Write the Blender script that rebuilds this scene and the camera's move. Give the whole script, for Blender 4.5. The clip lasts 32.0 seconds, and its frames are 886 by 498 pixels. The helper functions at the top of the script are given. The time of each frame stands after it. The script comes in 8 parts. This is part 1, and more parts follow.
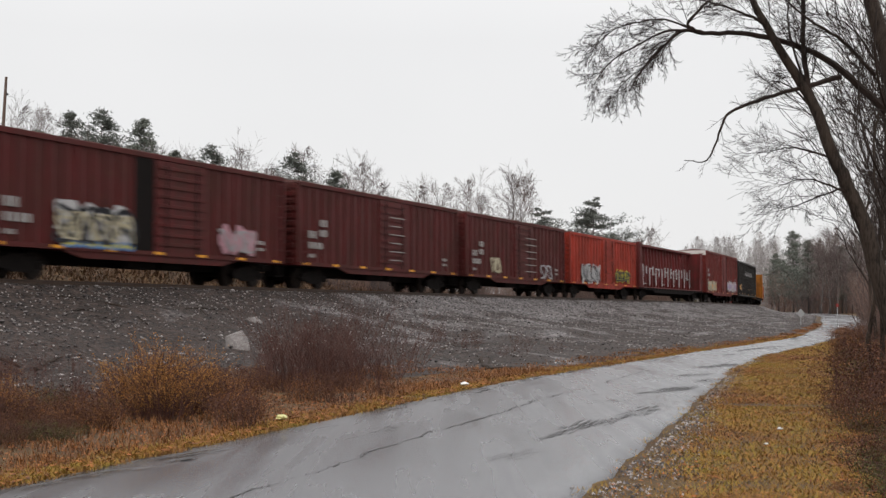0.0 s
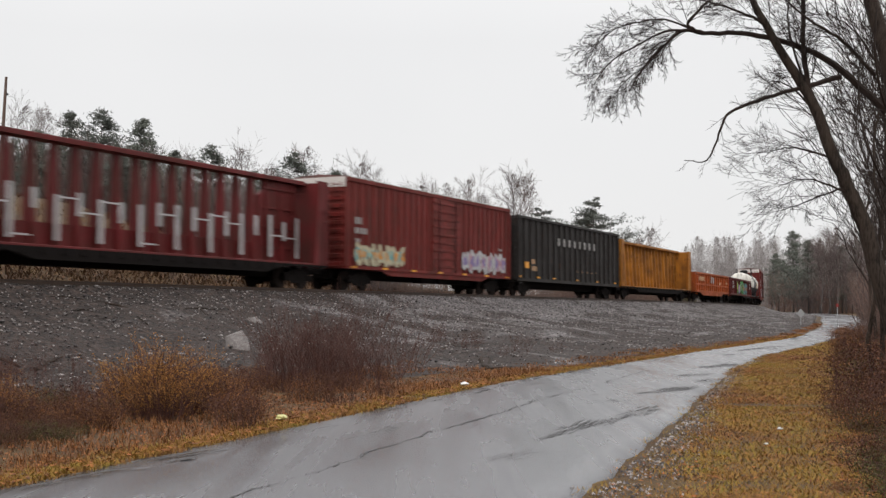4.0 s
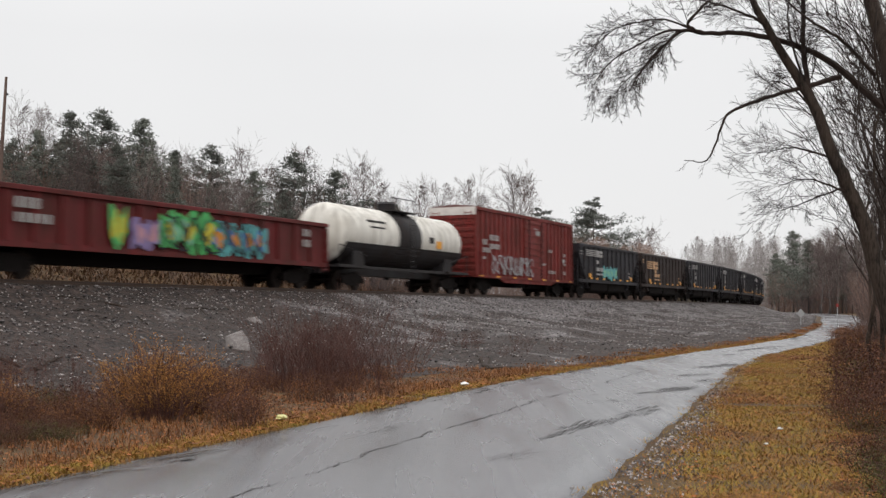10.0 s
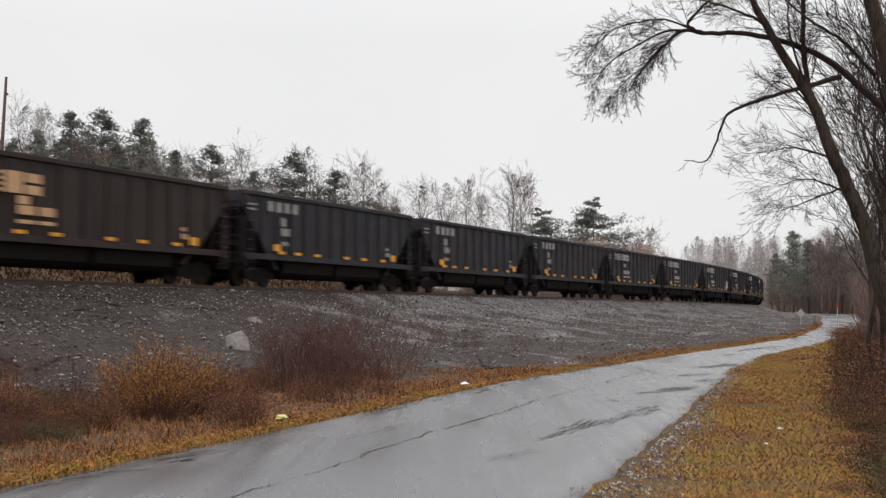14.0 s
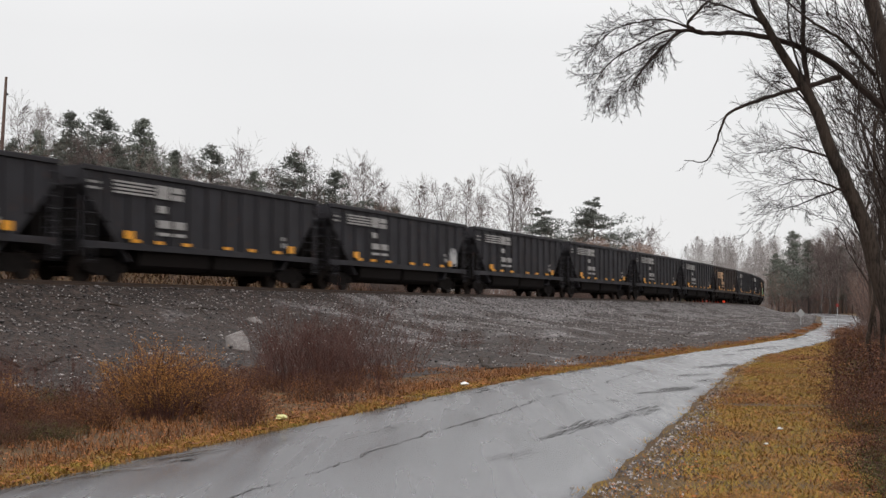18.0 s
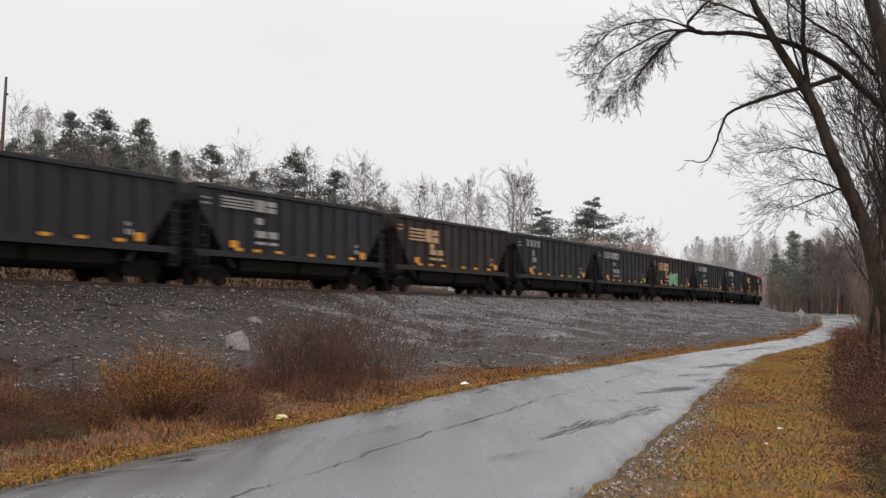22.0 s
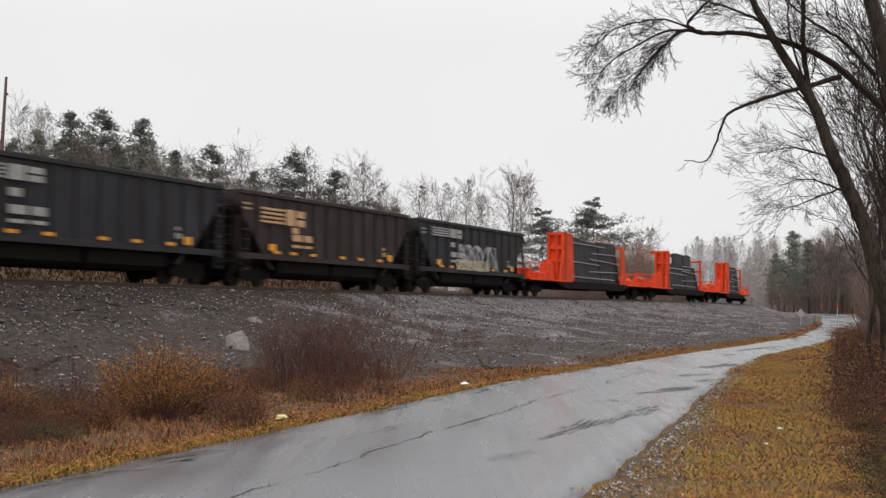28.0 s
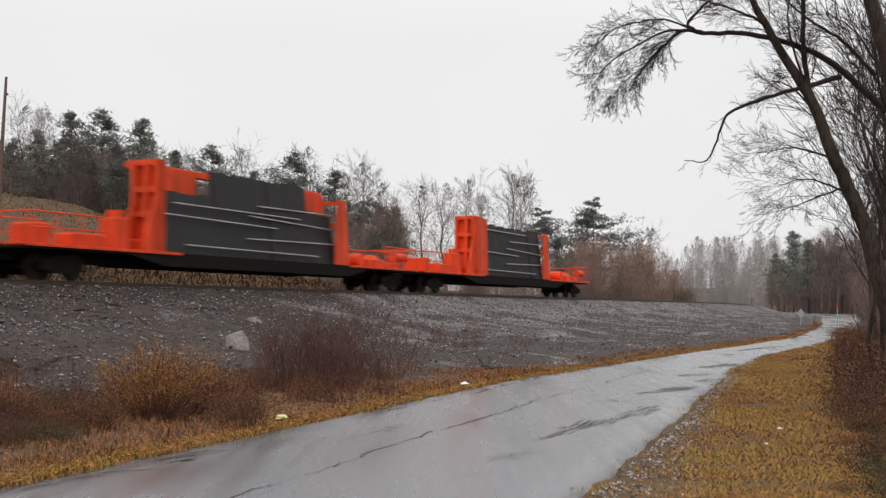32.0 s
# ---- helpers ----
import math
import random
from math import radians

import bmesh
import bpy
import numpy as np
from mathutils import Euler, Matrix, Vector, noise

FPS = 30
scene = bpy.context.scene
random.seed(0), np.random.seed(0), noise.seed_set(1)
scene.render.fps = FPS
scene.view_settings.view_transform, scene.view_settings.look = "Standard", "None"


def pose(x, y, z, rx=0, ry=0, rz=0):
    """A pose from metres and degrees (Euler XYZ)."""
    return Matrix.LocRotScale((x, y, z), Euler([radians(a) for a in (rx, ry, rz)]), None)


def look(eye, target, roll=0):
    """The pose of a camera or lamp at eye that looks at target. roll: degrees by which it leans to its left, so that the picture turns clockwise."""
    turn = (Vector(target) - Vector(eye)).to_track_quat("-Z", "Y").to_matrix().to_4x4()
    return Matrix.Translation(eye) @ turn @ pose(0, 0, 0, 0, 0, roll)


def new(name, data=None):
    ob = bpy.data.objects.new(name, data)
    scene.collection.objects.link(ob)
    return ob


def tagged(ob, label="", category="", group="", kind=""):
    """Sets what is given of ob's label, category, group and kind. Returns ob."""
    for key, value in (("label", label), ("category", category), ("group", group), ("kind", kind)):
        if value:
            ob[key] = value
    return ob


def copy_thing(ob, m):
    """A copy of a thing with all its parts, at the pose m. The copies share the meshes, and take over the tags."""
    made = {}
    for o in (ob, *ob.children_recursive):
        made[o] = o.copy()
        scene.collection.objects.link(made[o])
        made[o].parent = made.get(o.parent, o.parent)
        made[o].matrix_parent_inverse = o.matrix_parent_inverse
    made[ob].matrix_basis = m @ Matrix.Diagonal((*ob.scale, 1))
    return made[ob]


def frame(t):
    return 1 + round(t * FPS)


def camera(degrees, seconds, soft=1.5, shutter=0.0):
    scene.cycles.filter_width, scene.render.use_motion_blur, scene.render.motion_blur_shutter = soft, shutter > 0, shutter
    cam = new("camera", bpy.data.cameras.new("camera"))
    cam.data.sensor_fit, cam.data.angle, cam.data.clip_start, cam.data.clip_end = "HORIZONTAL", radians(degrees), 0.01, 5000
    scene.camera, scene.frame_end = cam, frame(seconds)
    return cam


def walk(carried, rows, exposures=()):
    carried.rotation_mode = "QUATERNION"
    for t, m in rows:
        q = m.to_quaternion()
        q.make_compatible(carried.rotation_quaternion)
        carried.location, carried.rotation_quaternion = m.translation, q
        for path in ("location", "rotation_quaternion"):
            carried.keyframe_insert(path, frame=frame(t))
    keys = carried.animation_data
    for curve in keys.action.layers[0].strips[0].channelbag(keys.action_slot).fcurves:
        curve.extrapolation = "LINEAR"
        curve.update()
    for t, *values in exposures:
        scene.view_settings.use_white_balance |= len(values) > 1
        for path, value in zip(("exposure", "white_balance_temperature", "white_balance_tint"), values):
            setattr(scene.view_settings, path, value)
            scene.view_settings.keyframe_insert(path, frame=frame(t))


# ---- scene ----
# ---------------------------------------------------------------- camera
EYE = (0.0, 0.0, 1.6)
cam = camera(40.0, 32.0, soft=1.38, shutter=0.7)
VIEW = pose(*EYE, 90 + 2.98, 0, 0)
walk(cam, [(0.0, VIEW), (32.0, VIEW)])

# ---------------------------------------------------------------- world and sun
world = bpy.data.worlds.new("overcast_sky")
scene.world = world
world.use_nodes = True
wn, wl = world.node_tree.nodes, world.node_tree.links
wn.clear()
sky = wn.new("ShaderNodeTexSky")
sky.sky_type, sky.sun_disc = "NISHITA", False
sky.sun_elevation, sky.sun_rotation = radians(48), radians(200)
sky.air_density, sky.dust_density = 1.0, 4.0
skygrey = wn.new("ShaderNodeRGBToBW")
skymix = wn.new("ShaderNodeMixRGB")
skymix.inputs[0].default_value = 0.06
skyscale = wn.new("ShaderNodeMixRGB")
skyscale.blend_type = "MULTIPLY"
skyscale.inputs[0].default_value = 1.0
skyscale.inputs[2].default_value = (0.09, 0.09, 0.09, 1)
cloud_co = wn.new("ShaderNodeTexCoord")
cloud = wn.new("ShaderNodeTexNoise")
cloud.inputs["Scale"].default_value, cloud.inputs["Detail"].default_value = 1.6, 5.0
ramp = wn.new("ShaderNodeValToRGB")
ramp.color_ramp.elements[0].position, ramp.color_ramp.elements[1].position = 0.3, 0.75
ramp.color_ramp.elements[0].color = (0.748, 0.746, 0.75, 1)
ramp.color_ramp.elements[1].color = (0.825, 0.82, 0.82, 1)
bg = wn.new("ShaderNodeBackground")
out = wn.new("ShaderNodeOutputWorld")
wl.new(sky.outputs[0], skyscale.inputs[1])
wl.new(cloud_co.outputs["Generated"], cloud.inputs["Vector"])
wl.new(cloud.outputs["Fac"], ramp.inputs[0])
wl.new(ramp.outputs[0], skymix.inputs[1])
wl.new(skyscale.outputs[0], skymix.inputs[2])
# an overcast sky is brighter overhead than near the horizon
split = wn.new("ShaderNodeSeparateXYZ")
lift = wn.new("ShaderNodeMapRange")
lift.inputs["From Min"].default_value, lift.inputs["From Max"].default_value = 0.22, 0.95
lift.inputs["To Min"].default_value, lift.inputs["To Max"].default_value = 1.12, 2.12
wl.new(cloud_co.outputs["Generated"], split.inputs[0])
wl.new(split.outputs["Z"], lift.inputs["Value"])
wl.new(skymix.outputs[0], bg.inputs["Color"])
wl.new(lift.outputs[0], bg.inputs["Strength"])
wl.new(bg.outputs[0], out.inputs[0])

sun = new("sun", bpy.data.lights.new("sun", "SUN"))
sun.data.energy, sun.data.angle, sun.data.color = 0.6, radians(40), (1.0, 0.97, 0.93)
sun.matrix_world = look((-10, -30, 40), (0, 20, 0))
walk_exposure = 0.0
scene.view_settings.exposure = walk_exposure


# ---------------------------------------------------------------- mesh tools
class Mesh:
    """A pile of vertices and faces that becomes one mesh."""

    def __init__(self):
        self.v, self.f = [], []

    def box(self, x0, x1, y0, y1, z0, z1, c=0.0):
        """A box; c cuts its upright edges and its top edges."""
        n = len(self.v)
        if c <= 0:
            self.v += [(x0, y0, z0), (x1, y0, z0), (x1, y1, z0), (x0, y1, z0), (x0, y0, z1), (x1, y0, z1), (x1, y1, z1), (x0, y1, z1)]
            self.f += [(n, n + 3, n + 2, n + 1), (n + 4, n + 5, n + 6, n + 7), (n, n + 1, n + 5, n + 4), (n + 1, n + 2, n + 6, n + 5),
                       (n + 2, n + 3, n + 7, n + 6), (n + 3, n, n + 4, n + 7)]
            return self
        ring = [(x0 + c, y0), (x1 - c, y0), (x1, y0 + c), (x1, y1 - c), (x1 - c, y1), (x0 + c, y1), (x0, y1 - c), (x0, y0 + c)]
        mx, my = (x0 + x1) / 2, (y0 + y1) / 2
        inner = [(x + (c if x < mx else -c) * 0.7, y + (c if y < my else -c) * 0.7) for x, y in ring]
        self.v += [(x, y, z0) for x, y in ring] + [(x, y, z1 - c) for x, y in ring] + [(x, y, z1) for x, y in inner]
        self.f.append(tuple(n + 7 - i for i in range(8)))
        for r in (0, 8):
            for i in range(8):
                j = (i + 1) % 8
                self.f.append((n + r + i, n + r + j, n + r + 8 + j, n + r + 8 + i))
        self.f.append(tuple(n + 16 + i for i in range(8)))
        return self

    def prism(self, outline, y0, y1):
        """An outline of (x, z) pushed from y0 to y1."""
        n, k = len(self.v), len(outline)
        self.v += [(x, y0, z) for x, z in outline] + [(x, y1, z) for x, z in outline]
        self.f += [tuple(range(n, n + k)), tuple(n + 2 * k - 1 - i for i in range(k))]
        self.f += [(n + (i + 1) % k, n + i, n + k + i, n + k + (i + 1) % k) for i in range(k)]
        return self

    def slab(self, outline, x0, x1):
        """An outline of (y, z) pushed from x0 to x1."""
        n, k = len(self.v), len(outline)
        self.v += [(x0, y, z) for y, z in outline] + [(x1, y, z) for y, z in outline]
        self.f += [tuple(range(n, n + k)), tuple(n + 2 * k - 1 - i for i in range(k))]
        self.f += [(n + (i + 1) % k, n + i, n + k + i, n + k + (i + 1) % k) for i in range(k)]
        return self

    def tube(self, points, radii, sides=5, cap=True):
        """A tapered tube along points."""
        pts = [Vector(p) for p in points]
        n = len(self.v)
        for i, p in enumerate(pts):
            d = (pts[min(i + 1, len(pts) - 1)] - pts[max(i - 1, 0)])
            d = d.normalized() if d.length > 1e-9 else Vector((0, 0, 1))
            a = d.cross(Vector((0.31, 0.87, 0.38)))
            a = a.normalized() if a.length > 1e-4 else d.orthogonal().normalized()
            b = d.cross(a)
            r = radii[i] if isinstance(radii, (list, tuple)) else radii
            for k in range(sides):
                w = 2 * math.pi * k / sides
                q = p + a * (r * math.cos(w)) + b * (r * math.sin(w))
                self.v.append((q.x, q.y, q.z))
        for i in range(len(pts) - 1):
            for k in range(sides):
                m = (k + 1) % sides
                self.f.append((n + i * sides + k, n + i * sides + m, n + (i + 1) * sides + m, n + (i + 1) * sides + k))
        if cap:
            self.f.append(tuple(n + sides - 1 - k for k in range(sides)))
            self.f.append(tuple(n + (len(pts) - 1) * sides + k for k in range(sides)))
        return self

    def rod(self, a, b, r, sides=6):
        return self.tube([a, b], r, sides)

    def wheel(self, x, y0, y1, z, r, sides=18):
        """A disc that turns on an axle along y."""
        return self.prism([(x + r * math.cos(2 * math.pi * k / sides), z + r * math.sin(2 * math.pi * k / sides)) for k in range(sides)], y0, y1)

    def quad(self, a, b, c, d):
        n = len(self.v)
        self.v += [tuple(a), tuple(b), tuple(c), tuple(d)]
        self.f.append((n, n + 1, n + 2, n + 3))
        return self

    def tri(self, a, b, c):
        n = len(self.v)
        self.v += [tuple(a), tuple(b), tuple(c)]
        self.f.append((n, n + 1, n + 2))
        return self

    def mesh(self, name, material, smooth=False):
        me = bpy.data.meshes.new(name)
        me.from_pydata(self.v, [], self.f)
        me.materials.append(material)
        if smooth:
            me.polygons.foreach_set("use_smooth", [True] * len(me.polygons))
        me.update()
        return me


def part(name, shape, material, parent, label="", smooth=False):
    """One mesh object under a thing or under a part."""
    data = shape if isinstance(shape, bpy.types.Mesh) else shape.mesh(name, material, smooth)
    ob = new(name, data)
    ob.parent = parent
    if label:
        ob["label"] = label
    return ob


def thing(name, label, category, group="", kind="", at=None):
    ob = new(name)
    if at is not None:
        ob.matrix_basis = at
    return tagged(ob, label, category, group, kind)


def single(name, shape, material, label, category, group="", kind="", at=None, smooth=False):
    ob = new(name, shape if isinstance(shape, bpy.types.Mesh) else shape.mesh(name, material, smooth))
    if at is not None:
        ob.matrix_basis = at
    return tagged(ob, label, category, group, kind)


# ---------------------------------------------------------------- materials
def surface(name, dark, light, rough=(0.5, 0.8), metal=0.0, scale=3.0, fine=40.0, bump=0.3, stretch=(1, 1, 1), island=0.0, third=None, amount=0.35, depth=0.02, each=0.0, spec=0.3):
    """A weathered surface: two tones at a large and a fine scale, uneven gloss and relief."""
    m = bpy.data.materials.new(name)
    m.use_nodes = True
    n, l = m.node_tree.nodes, m.node_tree.links
    b = n["Principled BSDF"]
    co = n.new("ShaderNodeTexCoord")
    mp = n.new("ShaderNodeMapping")
    mp.inputs["Scale"].default_value = stretch
    l.new(co.outputs["Object"], mp.inputs["Vector"])
    big = n.new("ShaderNodeTexNoise")
    big.inputs["Scale"].default_value, big.inputs["Detail"].default_value = scale, 6
    small = n.new("ShaderNodeTexNoise")
    small.inputs["Scale"].default_value, small.inputs["Detail"].default_value = fine, 4
    l.new(mp.outputs[0], big.inputs["Vector"])
    l.new(mp.outputs[0], small.inputs["Vector"])
    add = n.new("ShaderNodeMath")
    add.operation = "MULTIPLY_ADD"
    l.new(small.outputs["Fac"], add.inputs[0])
    add.inputs[1].default_value = 0.5
    half = n.new("ShaderNodeMath")
    half.operation = "MULTIPLY"
    half.inputs[1].default_value = 0.6
    l.new(big.outputs["Fac"], half.inputs[0])
    l.new(half.outputs[0], add.inputs[2])
    value = add
    if island or each:
        src = n.new("ShaderNodeNewGeometry") if island else n.new("ShaderNodeObjectInfo")
        more = n.new("ShaderNodeMath")
        more.operation = "MULTIPLY_ADD"
        l.new(src.outputs["Random Per Island" if island else "Random"], more.inputs[0])
        more.inputs[1].default_value = island or each
        less = n.new("ShaderNodeMath")
        less.operation = "SUBTRACT"
        l.new(value.outputs[0], less.inputs[0])
        less.inputs[1].default_value = (island or each) / 2
        l.new(less.outputs[0], more.inputs[2])
        value = more
    r = n.new("ShaderNodeValToRGB")
    r.color_ramp.elements[0].position, r.color_ramp.elements[1].position = 0.5 - amount / 2, 0.5 + amount / 2
    r.color_ramp.elements[0].color, r.color_ramp.elements[1].color = (*dark, 1), (*light, 1)
    if third:
        e = r.color_ramp.elements.new(0.5)
        e.color = (*third, 1)
    l.new(value.outputs[0], r.inputs[0])
    l.new(r.outputs[0], b.inputs["Base Color"])
    rr = n.new("ShaderNodeMapRange")
    rr.inputs["To Min"].default_value, rr.inputs["To Max"].default_value = rough
    rr.inputs["From Min"].default_value, rr.inputs["From Max"].default_value = 0.3, 0.7
    l.new(big.outputs["Fac"], rr.inputs["Value"])
    l.new(rr.outputs[0], b.inputs["Roughness"])
    b.inputs["Metallic"].default_value = metal
    b.inputs["Specular IOR Level"].default_value = spec
    if bump:
        bp = n.new("ShaderNodeBump")
        bp.inputs["Strength"].default_value, bp.inputs["Distance"].default_value = bump, depth
        l.new(small.outputs["Fac"], bp.inputs["Height"])
        l.new(bp.outputs[0], b.inputs["Normal"])
    return m


def paint(name, rgb, wear=(0.05, 0.03, 0.022), dirt=0.55, rough=(0.5, 0.75)):
    """Car paint with soot, rain streaks from the top down and rust blooms."""
    m = bpy.data.materials.new(name)
    m.use_nodes = True
    n, l = m.node_tree.nodes, m.node_tree.links
    b = n["Principled BSDF"]
    co = n.new("ShaderNodeTexCoord")
    who = n.new("ShaderNodeObjectInfo")
    shift = n.new("ShaderNodeVectorMath")
    shift.operation = "ADD"
    l.new(co.outputs["Object"], shift.inputs[0])
    spread = n.new("ShaderNodeMath")
    spread.operation = "MULTIPLY"
    spread.inputs[1].default_value = 40.0
    l.new(who.outputs["Random"], spread.inputs[0])
    l.new(spread.outputs[0], shift.inputs[1])

    def noise_at(scale, stretch, detail=5):
        mp = n.new("ShaderNodeMapping")
        mp.inputs["Scale"].default_value = stretch
        l.new(shift.outputs[0], mp.inputs["Vector"])
        t = n.new("ShaderNodeTexNoise")
        t.inputs["Scale"].default_value, t.inputs["Detail"].default_value = scale, detail
        l.new(mp.outputs[0], t.inputs["Vector"])
        return t

    def ramp(src, lo, hi, top=1.0):
        r = n.new("ShaderNodeMapRange")
        r.inputs["From Min"].default_value, r.inputs["From Max"].default_value = lo, hi
        r.inputs["To Max"].default_value = top
        l.new(src.outputs["Fac"], r.inputs["Value"])
        return r

    streak, soot, rust = noise_at(3.2, (1.0, 1.0, 0.07)), noise_at(0.7, (1, 1, 1)), noise_at(5.0, (1, 1, 0.5), 8)
    tone = n.new("ShaderNodeMixRGB")
    tone.inputs[1].default_value = (*[min(1, c * 1.2) for c in rgb], 1)
    tone.inputs[2].default_value = (*[c * 0.62 + w * 0.25 for c, w in zip(rgb, wear)], 1)
    l.new(ramp(streak, 0.36, 0.66).outputs[0], tone.inputs[0])
    dirty = n.new("ShaderNodeMixRGB")
    dirty.inputs[2].default_value = (*wear, 1)
    l.new(ramp(soot, 0.42, 0.75, dirt).outputs[0], dirty.inputs[0])
    l.new(tone.outputs[0], dirty.inputs[1])
    rusty = n.new("ShaderNodeMixRGB")
    rusty.inputs[2].default_value = (0.085, 0.035, 0.018, 1)
    l.new(ramp(rust, 0.6, 0.74, dirt).outputs[0], rusty.inputs[0])
    l.new(dirty.outputs[0], rusty.inputs[1])
    l.new(rusty.outputs[0], b.inputs["Base Color"])
    gloss = ramp(soot, 0.3, 0.7)
    gloss.inputs["To Min"].default_value, gloss.inputs["To Max"].default_value = rough
    l.new(gloss.outputs[0], b.inputs["Roughness"])
    b.inputs["Specular IOR Level"].default_value = 0.22
    bp = n.new("ShaderNodeBump")
    bp.inputs["Strength"].default_value, bp.inputs["Distance"].default_value = 0.12, 0.006
    l.new(rust.outputs["Fac"], bp.inputs["Height"])
    l.new(bp.outputs[0], b.inputs["Normal"])
    return m


M_RED = paint("oxide_red_paint", (0.082, 0.010, 0.010))
M_RED2 = paint("bright_red_paint", (0.34, 0.032, 0.016))
M_MAROON = paint("maroon_paint", (0.125, 0.015, 0.016))
M_BOXRED = paint("boxcar_red_paint", (0.165, 0.018, 0.015))
M_BLACK = paint("black_hopper_paint", (0.026, 0.025, 0.030), wear=(0.03, 0.026, 0.024), dirt=0.4)
M_BROWN = paint("brown_black_hopper_paint", (0.034, 0.024, 0.022), wear=(0.026, 0.02, 0.018), dirt=0.4)
M_GREYBLACK = paint("sooty_grey_paint", (0.030, 0.027, 0.026), wear=(0.02, 0.016, 0.014), dirt=0.5)
M_YELLOW = paint("yellow_ochre_paint", (0.38, 0.145, 0.016), wear=(0.085, 0.04, 0.018), dirt=0.85)
M_ORANGE = paint("orange_rust_paint", (0.42, 0.085, 0.016), wear=(0.14, 0.05, 0.02), dirt=0.7)
M_SAFETY = paint("safety_orange_paint", (0.72, 0.06, 0.012), wear=(0.2, 0.05, 0.02), dirt=0.35)
M_WHITE = paint("tank_white_paint", (0.68, 0.66, 0.61), wear=(0.3, 0.25, 0.18), dirt=0.3)
M_TANKBLACK = paint("tank_black_paint", (0.018, 0.018, 0.02), dirt=0.2)
M_ROOF = surface("galvanised_roof", (0.10, 0.045, 0.04), (0.19, 0.09, 0.08), (0.4, 0.6), 0.1, 1.5, 14, 0.1)
M_PALEROOF = surface("pale_end_panel", (0.48, 0.44, 0.42), (0.68, 0.64, 0.6), (0.5, 0.7), 0, 2, 20, 0.1)
# Grimy running gear; also blackens the sheets that stand in for shaded gaps.
M_UNDER = surface("underframe_grime_and_shade", (0.006, 0.005, 0.005), (0.015, 0.012, 0.011), (0.8, 1.0), 0, 2, 20, 0.2, spec=0.1)
M_WHEEL = surface("wheel_steel", (0.009, 0.007, 0.006), (0.028, 0.02, 0.017), (0.5, 0.8), 0.2, 3, 30, 0.2, spec=0.15)
M_STENCIL = surface("stencil_white", (0.24, 0.225, 0.22), (0.40, 0.385, 0.37), (0.5, 0.7), 0, 3, 30, 0)
M_STENCIL_TAN = surface("stencil_tan", (0.42, 0.24, 0.13), (0.60, 0.37, 0.2), (0.5, 0.7), 0, 3, 30, 0)
M_REFLECT = surface("reflector_yellow", (0.62, 0.25, 0.02), (0.8, 0.36, 0.03), (0.25, 0.4), 0, 3, 30, 0)
M_STEELPANEL = surface("dark_track_steel", (0.012, 0.012, 0.013), (0.034, 0.031, 0.032), (0.6, 0.85), 0.0, 1.2, 12, 0.15)
M_RAILLOAD = surface("bright_rail_steel", (0.13, 0.12, 0.115), (0.32, 0.30, 0.29), (0.3, 0.5), 0.6, 2, 15, 0.1)
M_RAIL = surface("rail_steel", (0.035, 0.024, 0.02), (0.09, 0.06, 0.045), (0.35, 0.6), 0.5, 2, 25, 0.1)
M_TIE = surface("creosote_tie", (0.02, 0.016, 0.013), (0.06, 0.045, 0.035), (0.7, 0.9), 0, 2, 22, 0.4, (1, 5, 1), each=0.1)
M_BARK = surface("wet_bark", (0.007, 0.0055, 0.005), (0.06, 0.045, 0.036), (0.6, 0.9), 0, 5, 34, 0.9, (1, 1, 0.22), amount=0.22, spec=0.12)
M_TWIG = surface("wet_twigs", (0.014, 0.010, 0.009), (0.045, 0.032, 0.027), (0.7, 0.9), 0, 2, 10, 0, spec=0.15)
# Far bark and twigs: mist is put into their lighter, greyer colours.
M_FARBARK = surface("mist_greyed_bark", (0.055, 0.047, 0.044), (0.12, 0.10, 0.093), (0.8, 1), 0, 0.6, 6, 0, each=0.15)
M_FARTWIG = surface("mist_greyed_twigs", (0.09, 0.07, 0.066), (0.18, 0.14, 0.13), (0.8, 1), 0, 0.5, 4, 0, each=0.2)
M_REDTWIG = surface("mist_paled_red_twigs", (0.15, 0.09, 0.075), (0.29, 0.19, 0.155), (0.8, 1), 0, 0.5, 4, 0, each=0.2)
# Far needles, greyed to stand in for mist; the second set more so.
M_NEEDLE = surface("pine_needles", (0.062, 0.071, 0.062), (0.15, 0.157, 0.135), (0.6, 0.9), 0, 0.6, 5, 0, island=0.3, amount=0.6)
M_MISTNEEDLE = surface("mist_paled_needles", (0.095, 0.108, 0.095), (0.21, 0.22, 0.185), (0.7, 0.9), 0, 0.6, 5, 0, island=0.3, amount=0.6)
M_BRAMBLE2 = surface("orange_bramble_leaves", (0.035, 0.015, 0.008), (0.34, 0.142, 0.042), (0.7, 0.9), 0, 0.8, 6, 0, island=0.7, amount=0.7)
M_STEM = surface("brown_stems", (0.028, 0.012, 0.010), (0.115, 0.050, 0.038), (0.7, 0.9), 0, 2, 12, 0, island=0.3)
# Far-wood bark: mist is painted into a much paler base colour.
M_MISTBARK = surface("mist_paled_bark", (0.24, 0.22, 0.215), (0.40, 0.37, 0.36), (0.8, 1), 0, 0.6, 6, 0, each=0.2)
M_BRAMBLE = surface("bramble_leaves", (0.02, 0.009, 0.007), (0.155, 0.062, 0.027), (0.7, 0.9), 0, 0.8, 6, 0, island=0.7, amount=0.7)
M_OLIVE = surface("olive_leaves", (0.03, 0.032, 0.012), (0.13, 0.115, 0.035), (0.6, 0.9), 0, 0.8, 6, 0, island=0.7, amount=0.7)
